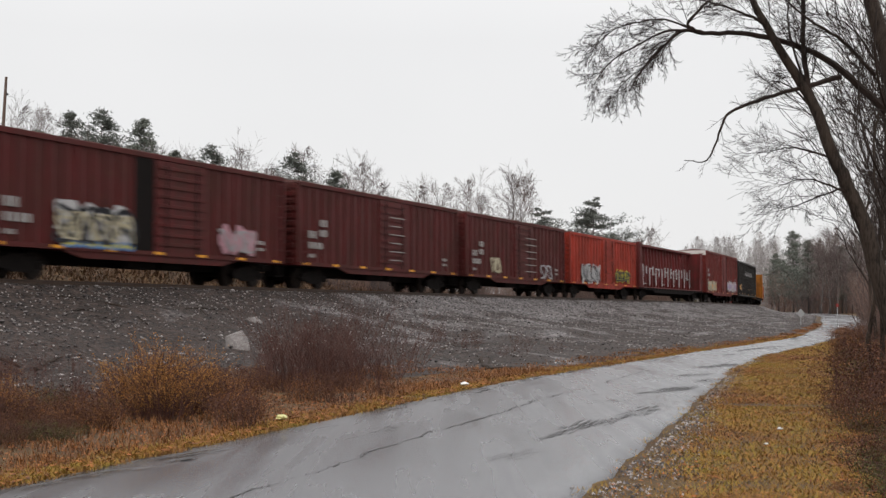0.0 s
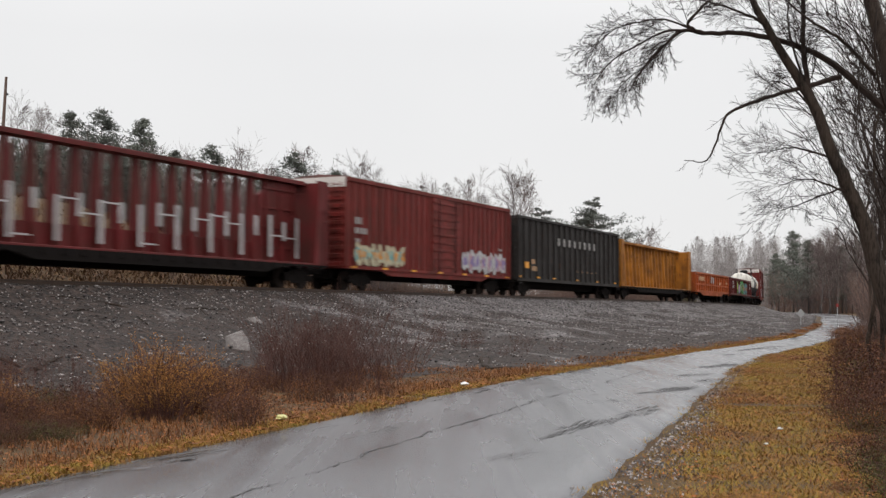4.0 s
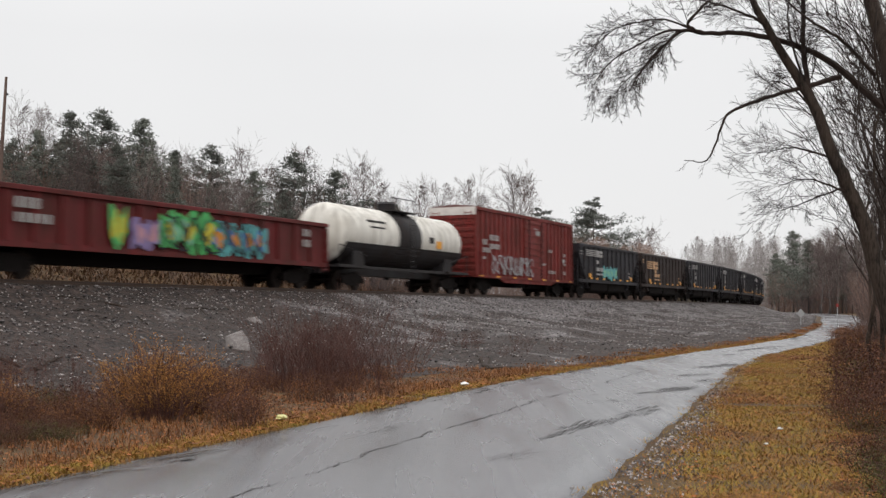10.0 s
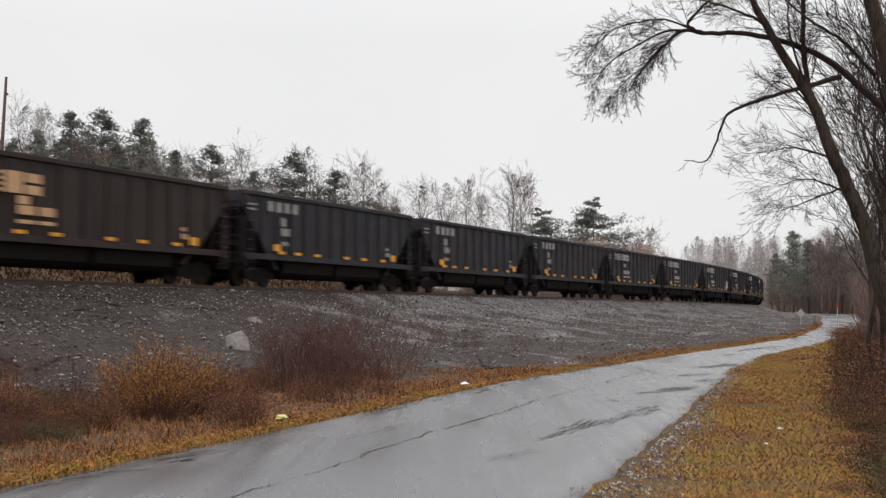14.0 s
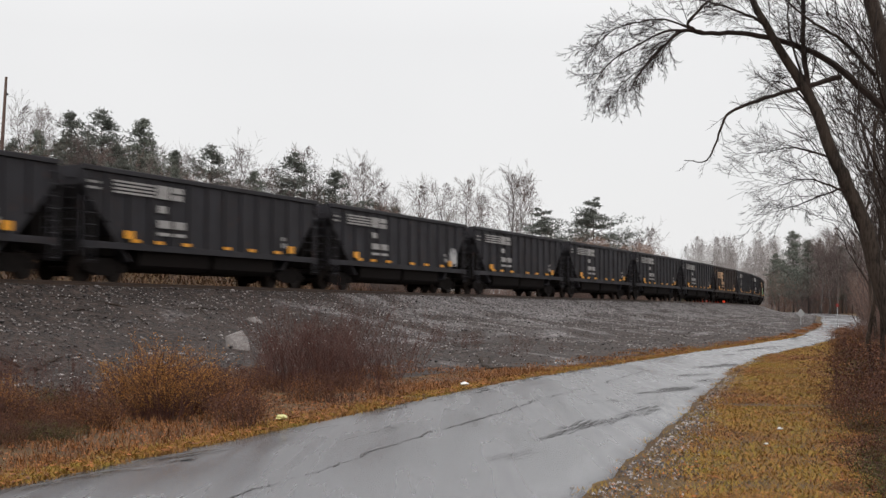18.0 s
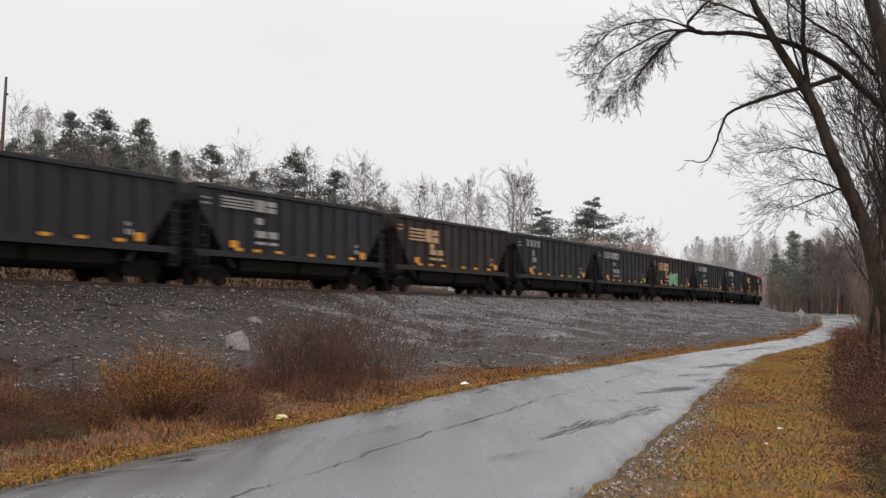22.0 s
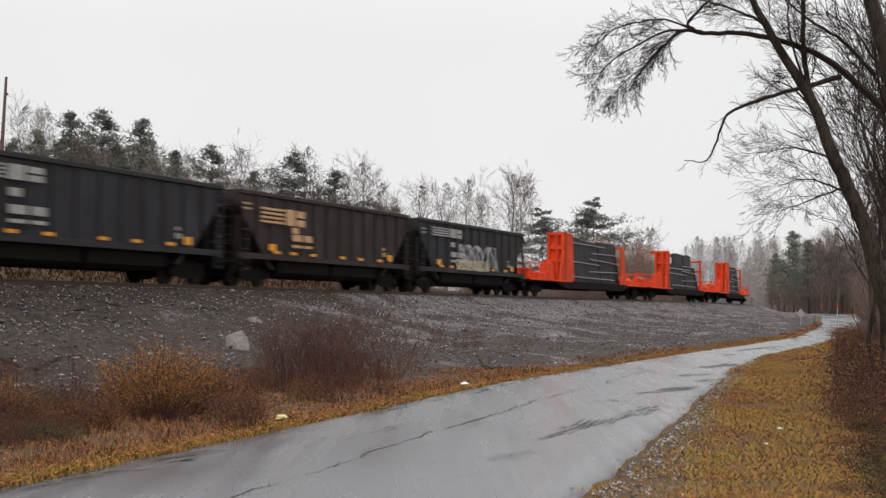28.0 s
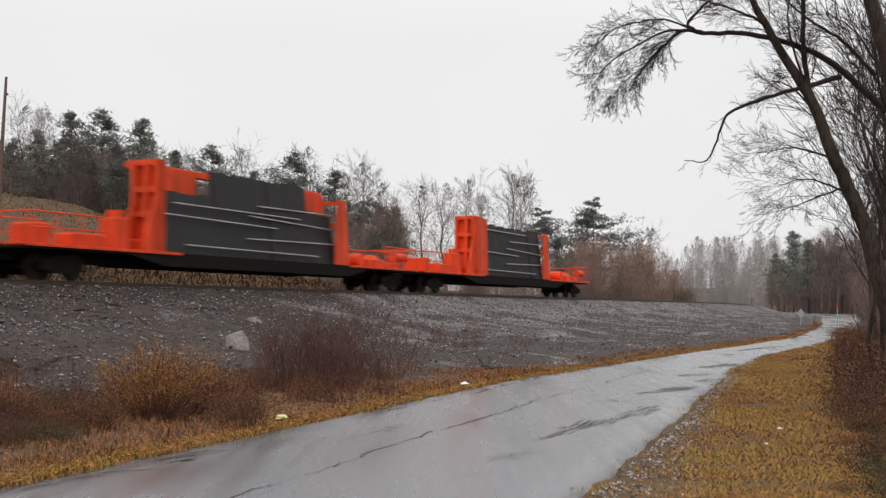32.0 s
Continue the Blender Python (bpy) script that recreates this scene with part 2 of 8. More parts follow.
M_DRYGRASS = surface("dry_orange_grass", (0.05, 0.021, 0.011), (0.28, 0.118, 0.038), (0.7, 0.9), 0, 1.2, 9, 0, island=0.5, amount=0.6)
M_GREENGRASS = surface("yellow_green_grass", (0.10, 0.038, 0.012), (0.26, 0.20, 0.034), (0.6, 0.9), 0, 0.9, 4, 0, island=0.22, third=(0.31, 0.145, 0.026), amount=0.4)
M_LEAF = surface("fallen_leaves", (0.06, 0.018, 0.009), (0.42, 0.135, 0.035), (0.6, 0.9), 0, 0.8, 6, 0, island=0.6, amount=0.6)
M_STONE = surface("ballast_stone", (0.028, 0.024, 0.024), (0.42, 0.385, 0.37), (0.5, 0.85), 0, 3, 20, 0.2, island=0.75, third=(0.115, 0.100, 0.098), amount=0.75)
M_PALESTONE = surface("pale_rock", (0.09, 0.078, 0.074), (0.27, 0.245, 0.235), (0.6, 0.8), 0, 2, 14, 0.3)
M_LITTER = surface("white_litter", (0.6, 0.6, 0.6), (0.85, 0.85, 0.83), (0.4, 0.6), 0, 8, 40, 0)
M_YLITTER = surface("yellow_litter", (0.45, 0.42, 0.13), (0.7, 0.66, 0.32), (0.4, 0.6), 0, 8, 40, 0)
M_SIGNBACK = surface("bare_aluminium", (0.27, 0.27, 0.27), (0.40, 0.40, 0.40), (0.35, 0.5), 0.3, 3, 20, 0)
M_SIGNRED = surface("red_sign_face", (0.2, 0.025, 0.02), (0.28, 0.035, 0.03), (0.35, 0.5), 0, 3, 20, 0)
M_POLE = surface("weathered_pole", (0.08, 0.05, 0.04), (0.16, 0.11, 0.09), (0.7, 0.9), 0, 2, 20, 0.2, (1, 1, 0.2))
M_TAR = surface("tar_crack", (0.02, 0.019, 0.019), (0.085, 0.08, 0.08), (0.45, 0.75), 0, 2, 15, 0.3, spec=0.25)
M_CLUMP = surface("orange_seed_heads", (0.14, 0.058, 0.016), (0.60, 0.285, 0.062), (0.7, 0.9), 0, 1.2, 9, 0, island=0.5, amount=0.6)
M_SOIL = surface("forest_floor", (0.022, 0.014, 0.008), (0.14, 0.085, 0.034), (0.7, 0.95), 0, 0.5, 24, 0.8, third=(0.075, 0.043, 0.02), depth=0.08)
# Russet leaves of the lineside brush, lightened to paint in the mist.
M_RUSTLEAF = surface("mist_paled_withered_leaves", (0.19, 0.125, 0.10), (0.40, 0.285, 0.225), (0.8, 1), 0, 0.5, 4, 0, island=0.6, amount=0.6)
M_WEED = surface("withered_weeds", (0.055, 0.029, 0.017), (0.13, 0.07, 0.037), (0.7, 0.9), 0, 0.35, 4, 0, island=0.5, amount=0.5)
M_BRUSH = surface("grey_brown_brush", (0.05, 0.032, 0.027), (0.15, 0.098, 0.08), (0.7, 0.9), 0, 1.0, 8, 0, island=0.3)
M_HILL = surface("dry_pasture", (0.085, 0.05, 0.026), (0.22, 0.13, 0.064), (0.8, 0.95), 0, 0.15, 3, 0.3, depth=0.1)
G = {}
for key, rgb in dict(white=(0.47, 0.46, 0.46), grey=(0.36, 0.35, 0.36), blue=(0.10, 0.22, 0.45), teal=(0.10, 0.36, 0.37), green=(0.08, 0.42, 0.12), mint=(0.22, 0.48, 0.31),
                     yellow=(0.55, 0.48, 0.04), pink=(0.46, 0.24, 0.28), orange=(0.6, 0.24, 0.04), violet=(0.24, 0.18, 0.36), cream=(0.5, 0.44, 0.3), black=(0.015, 0.015, 0.02)).items():
    G[key] = surface("spray_" + key, tuple(c * 0.6 for c in rgb), tuple(min(1, c * 1.1) for c in rgb), (0.35, 0.6), 0, 2.5, 20, 0)


def asphalt():
    m = bpy.data.materials.new("wet_asphalt")
    m.use_nodes = True
    n, l = m.node_tree.nodes, m.node_tree.links
    b = n["Principled BSDF"]
    co = n.new("ShaderNodeTexCoord")
    mp = n.new("ShaderNodeMapping")
    mp.inputs["Rotation"].default_value = (0, 0, radians(20))
    mp.inputs["Scale"].default_value = (1.0, 0.14, 1.0)
    l.new(co.outputs["Object"], mp.inputs["Vector"])
    wet = n.new("ShaderNodeTexNoise")
    wet.inputs["Scale"].default_value, wet.inputs["Detail"].default_value = 0.9, 4
    l.new(mp.outputs[0], wet.inputs["Vector"])
    grain = n.new("ShaderNodeTexNoise")
    grain.inputs["Scale"].default_value, grain.inputs["Detail"].default_value = 90, 3
    l.new(co.outputs["Object"], grain.inputs["Vector"])
    r = n.new("ShaderNodeValToRGB")
    r.color_ramp.elements[0].position, r.color_ramp.elements[1].position = 0.3, 0.7
    r.color_ramp.elements[0].color, r.color_ramp.elements[1].color = (0.085, 0.083, 0.09, 1), (0.132, 0.129, 0.138, 1)
    l.new(wet.outputs["Fac"], r.inputs[0])
    l.new(r.outputs[0], b.inputs["Base Color"])
    rr = n.new("ShaderNodeMapRange")
    rr.inputs["From Min"].default_value, rr.inputs["From Max"].default_value = 0.30, 0.74
    rr.inputs["To Min"].default_value, rr.inputs["To Max"].default_value = 0.16, 0.38
    l.new(wet.outputs["Fac"], rr.inputs["Value"])
    lane_co = n.new("ShaderNodeMapping")
    lane_co.inputs["Rotation"].default_value = (0, 0, radians(19))
    lane_co.inputs["Scale"].default_value = (1.0, 0.05, 1.0)
    l.new(co.outputs["Object"], lane_co.inputs["Vector"])
    lane = n.new("ShaderNodeTexNoise")
    lane.inputs["Scale"].default_value, lane.inputs["Detail"].default_value = 4.0, 8
    l.new(lane_co.outputs[0], lane.inputs["Vector"])
    streaky = n.new("ShaderNodeMath")
    streaky.operation = "MULTIPLY_ADD"
    l.new(lane.outputs["Fac"], streaky.inputs[0])
    streaky.inputs[1].default_value = 0.26
    l.new(rr.outputs[0], streaky.inputs[2])
    less = n.new("ShaderNodeMath")
    less.operation = "SUBTRACT"
    less.inputs[1].default_value = 0.13
    l.new(streaky.outputs[0], less.inputs[0])
    l.new(less.outputs[0], b.inputs["Roughness"])
    bp = n.new("ShaderNodeBump")
    bp.inputs["Strength"].default_value, bp.inputs["Distance"].default_value = 0.3, 0.005
    l.new(grain.outputs["Fac"], bp.inputs["Height"])
    l.new(bp.outputs[0], b.inputs["Normal"])
    return m


def gravel():
    m = bpy.data.materials.new("ballast_gravel")
    m.use_nodes = True
    n, l = m.node_tree.nodes, m.node_tree.links
    b = n["Principled BSDF"]
    co = n.new("ShaderNodeTexCoord")
    cell = n.new("ShaderNodeTexVoronoi")
    cell.inputs["Scale"].default_value = 11
    l.new(co.outputs["Object"], cell.inputs["Vector"])
    big = n.new("ShaderNodeTexNoise")
    big.inputs["Scale"].default_value, big.inputs["Detail"].default_value = 0.42, 7
    l.new(co.outputs["Object"], big.inputs["Vector"])
    bw = n.new("ShaderNodeRGBToBW")
    l.new(cell.outputs["Color"], bw.inputs[0])
    stone = n.new("ShaderNodeValToRGB")
    stone.color_ramp.elements[0].position, stone.color_ramp.elements[1].position = 0.25, 0.85
    stone.color_ramp.elements[0].color, stone.color_ramp.elements[1].color = (0.055, 0.049, 0.050, 1), (0.30, 0.27, 0.265, 1)
    l.new(bw.outputs[0], stone.inputs[0])
    soil = n.new("ShaderNodeTexNoise")
    soil.inputs["Scale"].default_value, soil.inputs["Detail"].default_value = 6, 5
    l.new(co.outputs["Object"], soil.inputs["Vector"])
    earth = n.new("ShaderNodeValToRGB")
    earth.color_ramp.elements[0].position, earth.color_ramp.elements[1].position = 0.35, 0.7
    earth.color_ramp.elements[0].color, earth.color_ramp.elements[1].color = (0.010, 0.0072, 0.0065, 1), (0.078, 0.052, 0.042, 1)
    l.new(soil.outputs["Fac"], earth.inputs[0])
    where = n.new("ShaderNodeValToRGB")
    where.color_ramp.elements[0].position, where.color_ramp.elements[1].position = 0.41, 0.55
    height = n.new("ShaderNodeSeparateXYZ")
    l.new(co.outputs["Object"], height.inputs[0])
    toe = n.new("ShaderNodeMapRange")
    toe.inputs["From Min"].default_value, toe.inputs["From Max"].default_value = 0.3, 2.1
    toe.inputs["To Min"].default_value, toe.inputs["To Max"].default_value = 0.10, -0.12
    l.new(height.outputs["Z"], toe.inputs["Value"])
    lower = n.new("ShaderNodeMath")
    l.new(big.outputs["Fac"], lower.inputs[0])
    l.new(toe.outputs[0], lower.inputs[1])
    slump = n.new("ShaderNodeMapRange")
    slump.inputs["From Min"].default_value, slump.inputs["From Max"].default_value = -11.0, 0.5
    slump.inputs["To Min"].default_value, slump.inputs["To Max"].default_value = 0.30, 0.0
    l.new(height.outputs["X"], slump.inputs["Value"])
    bare = n.new("ShaderNodeMath")
    l.new(lower.outputs[0], bare.inputs[0])
    l.new(slump.outputs[0], bare.inputs[1])
    l.new(bare.outputs[0], where.inputs[0])
    mix = n.new("ShaderNodeMixRGB")
    l.new(where.outputs[0], mix.inputs[0])
    l.new(stone.outputs[0], mix.inputs[1])
    l.new(earth.outputs[0], mix.inputs[2])
    streak_co = n.new("ShaderNodeMapping")
    streak_co.inputs["Rotation"].default_value = (0, 0, radians(-65))
    streak_co.inputs["Scale"].default_value = (0.35, 1.3, 1.0)
    l.new(co.outputs["Object"], streak_co.inputs["Vector"])
    streak = n.new("ShaderNodeTexNoise")
    streak.inputs["Scale"].default_value, streak.inputs["Detail"].default_value = 1.1, 7
    l.new(streak_co.outputs[0], streak.inputs["Vector"])
    wet = n.new("ShaderNodeMapRange")
    wet.inputs["From Min"].default_value, wet.inputs["From Max"].default_value = 0.46, 0.6
    wet.inputs["To Max"].default_value = 0.32
    l.new(streak.outputs["Fac"], wet.inputs["Value"])
    cinder = n.new("ShaderNodeMixRGB")
    cinder.inputs[2].default_value = (0.012, 0.009, 0.008, 1)
    l.new(wet.outputs[0], cinder.inputs[0])
    l.new(mix.outputs[0], cinder.inputs[1])
    l.new(cinder.outputs[0], b.inputs["Base Color"])
    b.inputs["Roughness"].default_value = 0.75
    b.inputs["Specular IOR Level"].default_value = 0.3
    bp = n.new("ShaderNodeBump")
    bp.inputs["Strength"].default_value, bp.inputs["Distance"].default_value = 0.9, 0.05
    bp.invert = True
    l.new(cell.outputs["Distance"], bp.inputs["Height"])
    clods = n.new("ShaderNodeTexNoise")
    clods.inputs["Scale"].default_value, clods.inputs["Detail"].default_value = 2.4, 8
    l.new(co.outputs["Object"], clods.inputs["Vector"])
    lumps = n.new("ShaderNodeBump")
    lumps.inputs["Strength"].default_value, lumps.inputs["Distance"].default_value = 1.0, 0.18
    l.new(clods.outputs["Fac"], lumps.inputs["Height"])
    l.new(lumps.outputs[0], bp.inputs["Normal"])
    l.new(bp.outputs[0], b.inputs["Normal"])
    return m


M_ASPHALT, M_GRAVEL = asphalt(), gravel()

# ---------------------------------------------------------------- the line of the track and of the road
RAIL_TOP = 2.65
TRACK_S0, TRACK_STEP = -720.0, 0.5
CURVE_FROM, CURVE_RADIUS, HEADING = 75.0, 500.0, 25.0


def lay_track():
    s = np.arange(TRACK_S0, 860.0, TRACK_STEP)
    phi = radians(HEADING) - np.clip(s - CURVE_FROM, 0, None) / CURVE_RADIUS
    x, y = np.cumsum(np.sin(phi)) * TRACK_STEP, np.cumsum(np.cos(phi)) * TRACK_STEP
    i = int(round((0 - TRACK_S0) / TRACK_STEP))
    return s, x - x[i] - 12.40, y - y[i] + 42.66, phi


TRACK = lay_track()


def track_at(s):
    """Centre of the track s metres along it, and its compass angle."""
    return tuple(float(np.interp(s, TRACK[0], TRACK[k])) for k in (1, 2, 3))


def beside(s, d, z):
    """The place d metres from the track's centre on the road's side."""
    x, y, a = track_at(s)
    return (x + d * math.cos(a), y - d * math.sin(a), z)


ROAD_KNOTS = [(-12.0, -22.0, 0), (-6.7, -4.0, 0), (-3.8, 4.5, 0), (-1.4, 12.0, 0), (0.38, 17.4, 0), (2.25, 23.0, 0), (6.1, 34.6, 0.03), (9.7, 43.8, 0.1), (15.0, 54.5, 0.18),
              (23.0, 71.6, 0.32), (31.0, 93.0, 0.5), (39.0, 118.0, 0.75), (47.0, 143.0, 1.0), (56.0, 175.0, 1.2), (63.0, 205.0, 1.35), (66.5, 235.0, 1.4), (66.0, 265.0, 1.45),
              (62.0, 300.0, 1.5), (52, 340, 1.6)]


def lay_road():
    """The road's centre line, rounded through its knots."""
    k = [np.array(p, float) for p in ROAD_KNOTS]
    k = [2 * k[0] - k[1]] + k + [2 * k[-1] - k[-2]]
    pts = []
    for i in range(1, len(k) - 2):
        n = max(4, int(np.linalg.norm(k[i + 1] - k[i]) / 1.0))
        for t in np.arange(n) / n:
            pts.append(0.5 * (2 * k[i] + (k[i + 1] - k[i - 1]) * t + (2 * k[i - 1] - 5 * k[i] + 4 * k[i + 1] - k[i + 2]) * t * t
                              + (3 * k[i] - k[i - 1] - 3 * k[i + 1] + k[i + 2]) * t ** 3))
    return np.array(pts)


ROAD = lay_road()
ROAD_HALF = 2.75
LEFT_EDGE = np.interp(ROAD[:, 1], (11, 18, 24, 28, 32, 37, 43, 57, 64, 76, 92, 110, 125), (2.3, 2.36, 2.52, 2.42, 2.08, 1.6, 1.18, 1.28, 1.38, 1.98, 2.17, 2.1, 2.5))
RIGHT_EDGE = np.interp(ROAD[:, 1], (8, 11, 14.5, 17.5, 20, 24.5, 28, 33, 37, 42, 49, 56, 65, 80, 100), (3.0, 2.9, 2.84, 2.75, 2.66, 2.45, 2.34, 2.2, 2.06, 2.0, 1.76, 1.55, 1.2, 1.5, 2.4))


def past_edge(ri, rd):
    """How far beyond the paving's edge, for signed distances from the road's centre."""
    return np.abs(rd) - np.where(rd < 0, LEFT_EDGE[ri], RIGHT_EDGE[ri])



def nearest(px, py, lx, ly):
    """For many points: the index of the nearest line point, and the signed distance (positive on the line's right)."""
    idx, dist = np.zeros(len(px), int), np.zeros(len(px))
    tx, ty = np.gradient(lx), np.gradient(ly)
    for a in range(0, len(px), 4000):
        dx, dy = px[a:a + 4000, None] - lx[None], py[a:a + 4000, None] - ly[None]
        q = dx * dx + dy * dy
        j = q.argmin(1)
        r = np.arange(len(j))
        idx[a:a + 4000] = j
        dist[a:a + 4000] = np.sqrt(q[r, j]) * np.sign(dx[r, j] * ty[j] - dy[r, j] * tx[j])
    return idx, dist


def smooth(v, a, b):
    t = np.clip((v - a) / (b - a), 0, 1)
    return t * t * (3 - 2 * t)


TK = slice(0, None, 4)
FILL_D = [-6.5, -5.0, -3.4, -1.75, -1.3, 1.3, 1.75, 2.1, 2.6, 3.2, 4.0, 4.8, 5.6, 6.4, 7.2, 8.0, 8.8, 9.6, 10.4, 11.2, 12.0, 12.8, 13.6, 14.4, 15.2]
FILL_Z = [1.6, 1.86, 1.95, 2.42, 2.46, 2.46, 2.43, 2.26, 2.04, 1.86, 1.62, 1.40, 1.2, 1.03, 0.87, 0.73, 0.61, 0.5, 0.41, 0.33, 0.26, 0.19, 0.12, 0.06, -0.12]


ROAD_ALONG = nearest(ROAD[:, 0], ROAD[:, 1], TRACK[1][TK], TRACK[2][TK])
TOE_S = np.arange(-60.0, 340.0, 2.0)
TOE_D = np.clip(np.interp(TOE_S, TRACK[0][TK][ROAD_ALONG[0]], ROAD_ALONG[1] - LEFT_EDGE) - 0.45, 8.0, 18.2)
TOE_D = TOE_D + (np.minimum(TOE_D, 14.4) - TOE_D) * np.clip((4.0 - TOE_S) / 14.0, 0, 1)


def fill_face(s, d, road_z):
    """Height of the fill s metres along and d metres beside the track, above a road at road_z."""
    s, d = np.asarray(s, float), np.asarray(d, float)
    d = np.where(d > 3.0, 3.0 + (d - 3.0) * 11.6 / (np.interp(s, TOE_S, TOE_D) - 3.0), d)
    face = np.clip((d - 2.2) / 2.0, 0, 1) * np.clip((15.0 - d) / 3, 0.15, 1)
    rough = (0.10 + 0.06 * np.clip((22 - s) / 12, 0, 1)) * wobble(s * 1.1 + d, d * 2.1 + s * 0.23) + 0.06 * wobble(s * 3.3 + d * 0.8, d * 3.7) + 0.03 * wobble(s * 7.1, d * 6.3 + s)
    return np.interp(d, FILL_D, FILL_Z) + face * rough + road_z * np.clip((d - 3.0) / 9.0, 0, 1)


def wobble(x, y):
    return (np.sin(x * 0.61 + 1.3 * np.sin(y * 0.37)) + np.sin(y * 0.53 + 1.7 * np.sin(x * 0.29) + 2.0)) * 0.5


def land(px, py):
    """Height of the ground under many points."""
    px, py = np.asarray(px, float), np.asarray(py, float)
    ti, td = nearest(px, py, TRACK[1][TK], TRACK[2][TK])
    ri, rd = nearest(px, py, ROAD[:, 0], ROAD[:, 1])
    s = TRACK[0][TK][ti]
    rz = ROAD[ri, 2]
    out = past_edge(ri, rd)
    z = rz + 0.03 * wobble(px, py) * smooth(out, 0.05, 2.2)
    z = z - 0.10 * (1 - smooth(out, -0.3, 0.0))
    # bank on the road's right
    z = z + smooth(rd, 5.2, 13.0) * 1.0 + smooth(rd, 11.0, 60.0) * 7.0
    # the fill that carries the track
    z = np.where((td < 18.6) & (out > 0.35), np.maximum(fill_face(s, td, rz) - 0.2, np.minimum(z, 0.05 + rz)), z)
    # the far side of the track
    hill = np.clip(-td - 7, 0, None)
    steep = np.interp(s, (15, 28, 36, 50, 90, 130), (0.37, 0.34, 0.26, 0.16, 0.085, 0.05))
    rise = steep * np.minimum(hill, 20) + np.minimum(steep, 0.05) * np.clip(hill - 20, 0, 220)
    z = np.where(td < -4, 1.9 + 0.3 * smooth(-td, 4.5, 7) + rise + 0.25 * wobble(px * 0.4, py * 0.4) * smooth(hill, 0, 12), z)
    return z


def stand(x, y):
    return float(land([x], [y])[0])


def build_ground():
    gx = np.concatenate([[-3500, -1500, -700], np.arange(-400, -60, 20), np.arange(-60, -22, 2.0), np.arange(-22, 30, 0.6), np.arange(30, 80, 1.5), np.arange(80, 420, 20), [700, 1500, 3500]])
    gy = np.concatenate([[-2000, -600, -200], np.arange(-100, -10, 10), np.arange(-10, 72, 0.6), np.arange(72, 260, 2.0), np.arange(260, 700, 20), [1100, 2000, 4000]])
    X, Y = np.meshgrid(gx, gy)
    z = land(X.ravel(), Y.ravel())
    far = np.hypot(X.ravel(), Y.ravel())
    z = np.where(far > 450, np.minimum(z, 14), z)
    m = Mesh()
    m.v = list(zip(X.ravel().tolist(), Y.ravel().tolist(), z.tolist()))
    w = len(gx)
    m.f = [(j * w + i, j * w + i + 1, (j + 1) * w + i + 1, (j + 1) * w + i) for j in range(len(gy) - 1) for i in range(w - 1)]
    single("ground", m, M_SOIL, "brown leaf-strewn earth beside the road and railway", "ground", kind="structure", smooth=True)


def sweep(profile, s0, s1, step):
    """A cross-section of (distance, height) drawn along the track."""
    m = Mesh()
    ss = np.arange(s0, s1 + 0.01, step)
    for s in ss:
        x, y, a = track_at(s)
        c, sn = math.cos(a), math.sin(a)
        m.v += [(x + d * c, y - d * sn, z) for d, z in profile]
    k = len(profile)
    m.f = [(i * k + j, i * k + j + 1, (i + 1) * k + j + 1, (i + 1) * k + j) for i in range(len(ss) - 1) for j in range(k - 1)]
    return m


def build_embankment():
    m = Mesh()
    ss = np.arange(-60, 330, 0.6)
    cols = [-6.5, -5.0, -3.4, -1.75, -1.3, 1.3, 1.75, 2.1, 2.6] + [3.0 + 0.45 * i for i in range(36)]
    k = len(cols)
    S, D = np.repeat(ss, k), np.tile(cols, len(ss))
    x, y, a = (np.interp(S, TRACK[0], TRACK[i]) for i in (1, 2, 3))
    X, Y = x + D * np.cos(a), y - D * np.sin(a)
    ri, rd = nearest(X, Y, ROAD[:, 0], ROAD[:, 1])
    Z = fill_face(S, D, ROAD[ri, 2])
    Z = np.where(past_edge(ri, rd) < 0.5, ROAD[ri, 2] - 0.3, Z)
    m.v = list(zip(X.tolist(), Y.tolist(), Z.tolist()))
    m.f = [(i * k + j, i * k + j + 1, (i + 1) * k + j + 1, (i + 1) * k + j) for i in range(len(ss) - 1) for j in range(k - 1)]
    return single("embankment", m, M_GRAVEL, "grey ballast embankment with eroded dark soil", "embankment", kind="structure", smooth=True)


def build_track():
    track = thing("railway_track", "single railway track of brown steel rails on ties", "railway track", kind="structure")
    for side in (-1, 1):
        c = side * 0.7525
        prof = [(c - 0.07, RAIL_TOP - 0.17), (c - 0.07, RAIL_TOP - 0.155), (c - 0.015, RAIL_TOP - 0.13), (c - 0.012, RAIL_TOP - 0.045), (c - 0.036, RAIL_TOP - 0.035), (c - 0.034, RAIL_TOP),
                (c + 0.034, RAIL_TOP), (c + 0.036, RAIL_TOP - 0.035), (c + 0.012, RAIL_TOP - 0.045), (c + 0.015, RAIL_TOP - 0.13), (c + 0.07, RAIL_TOP - 0.155), (c + 0.07, RAIL_TOP - 0.17)]
        part("rail", sweep(prof, -150, 600, 3.0), M_RAIL, track)
    tie = Mesh().box(-0.115, 0.115, -1.3, 1.3, -0.18, 0.0, 0.012).mesh("crosstie", M_TIE)
    rnd = random.Random(5)
    for i in range(300):
        s = -25 + i * 0.55
        x, y, a = track_at(s)
        ob = part("crosstie", tie, M_TIE, track)
        ob.matrix_basis = pose(x, y, RAIL_TOP - 0.166 - rnd.uniform(0, 0.012), 0, 0, 90 - math.degrees(a) + rnd.uniform(-0.8, 0.8))


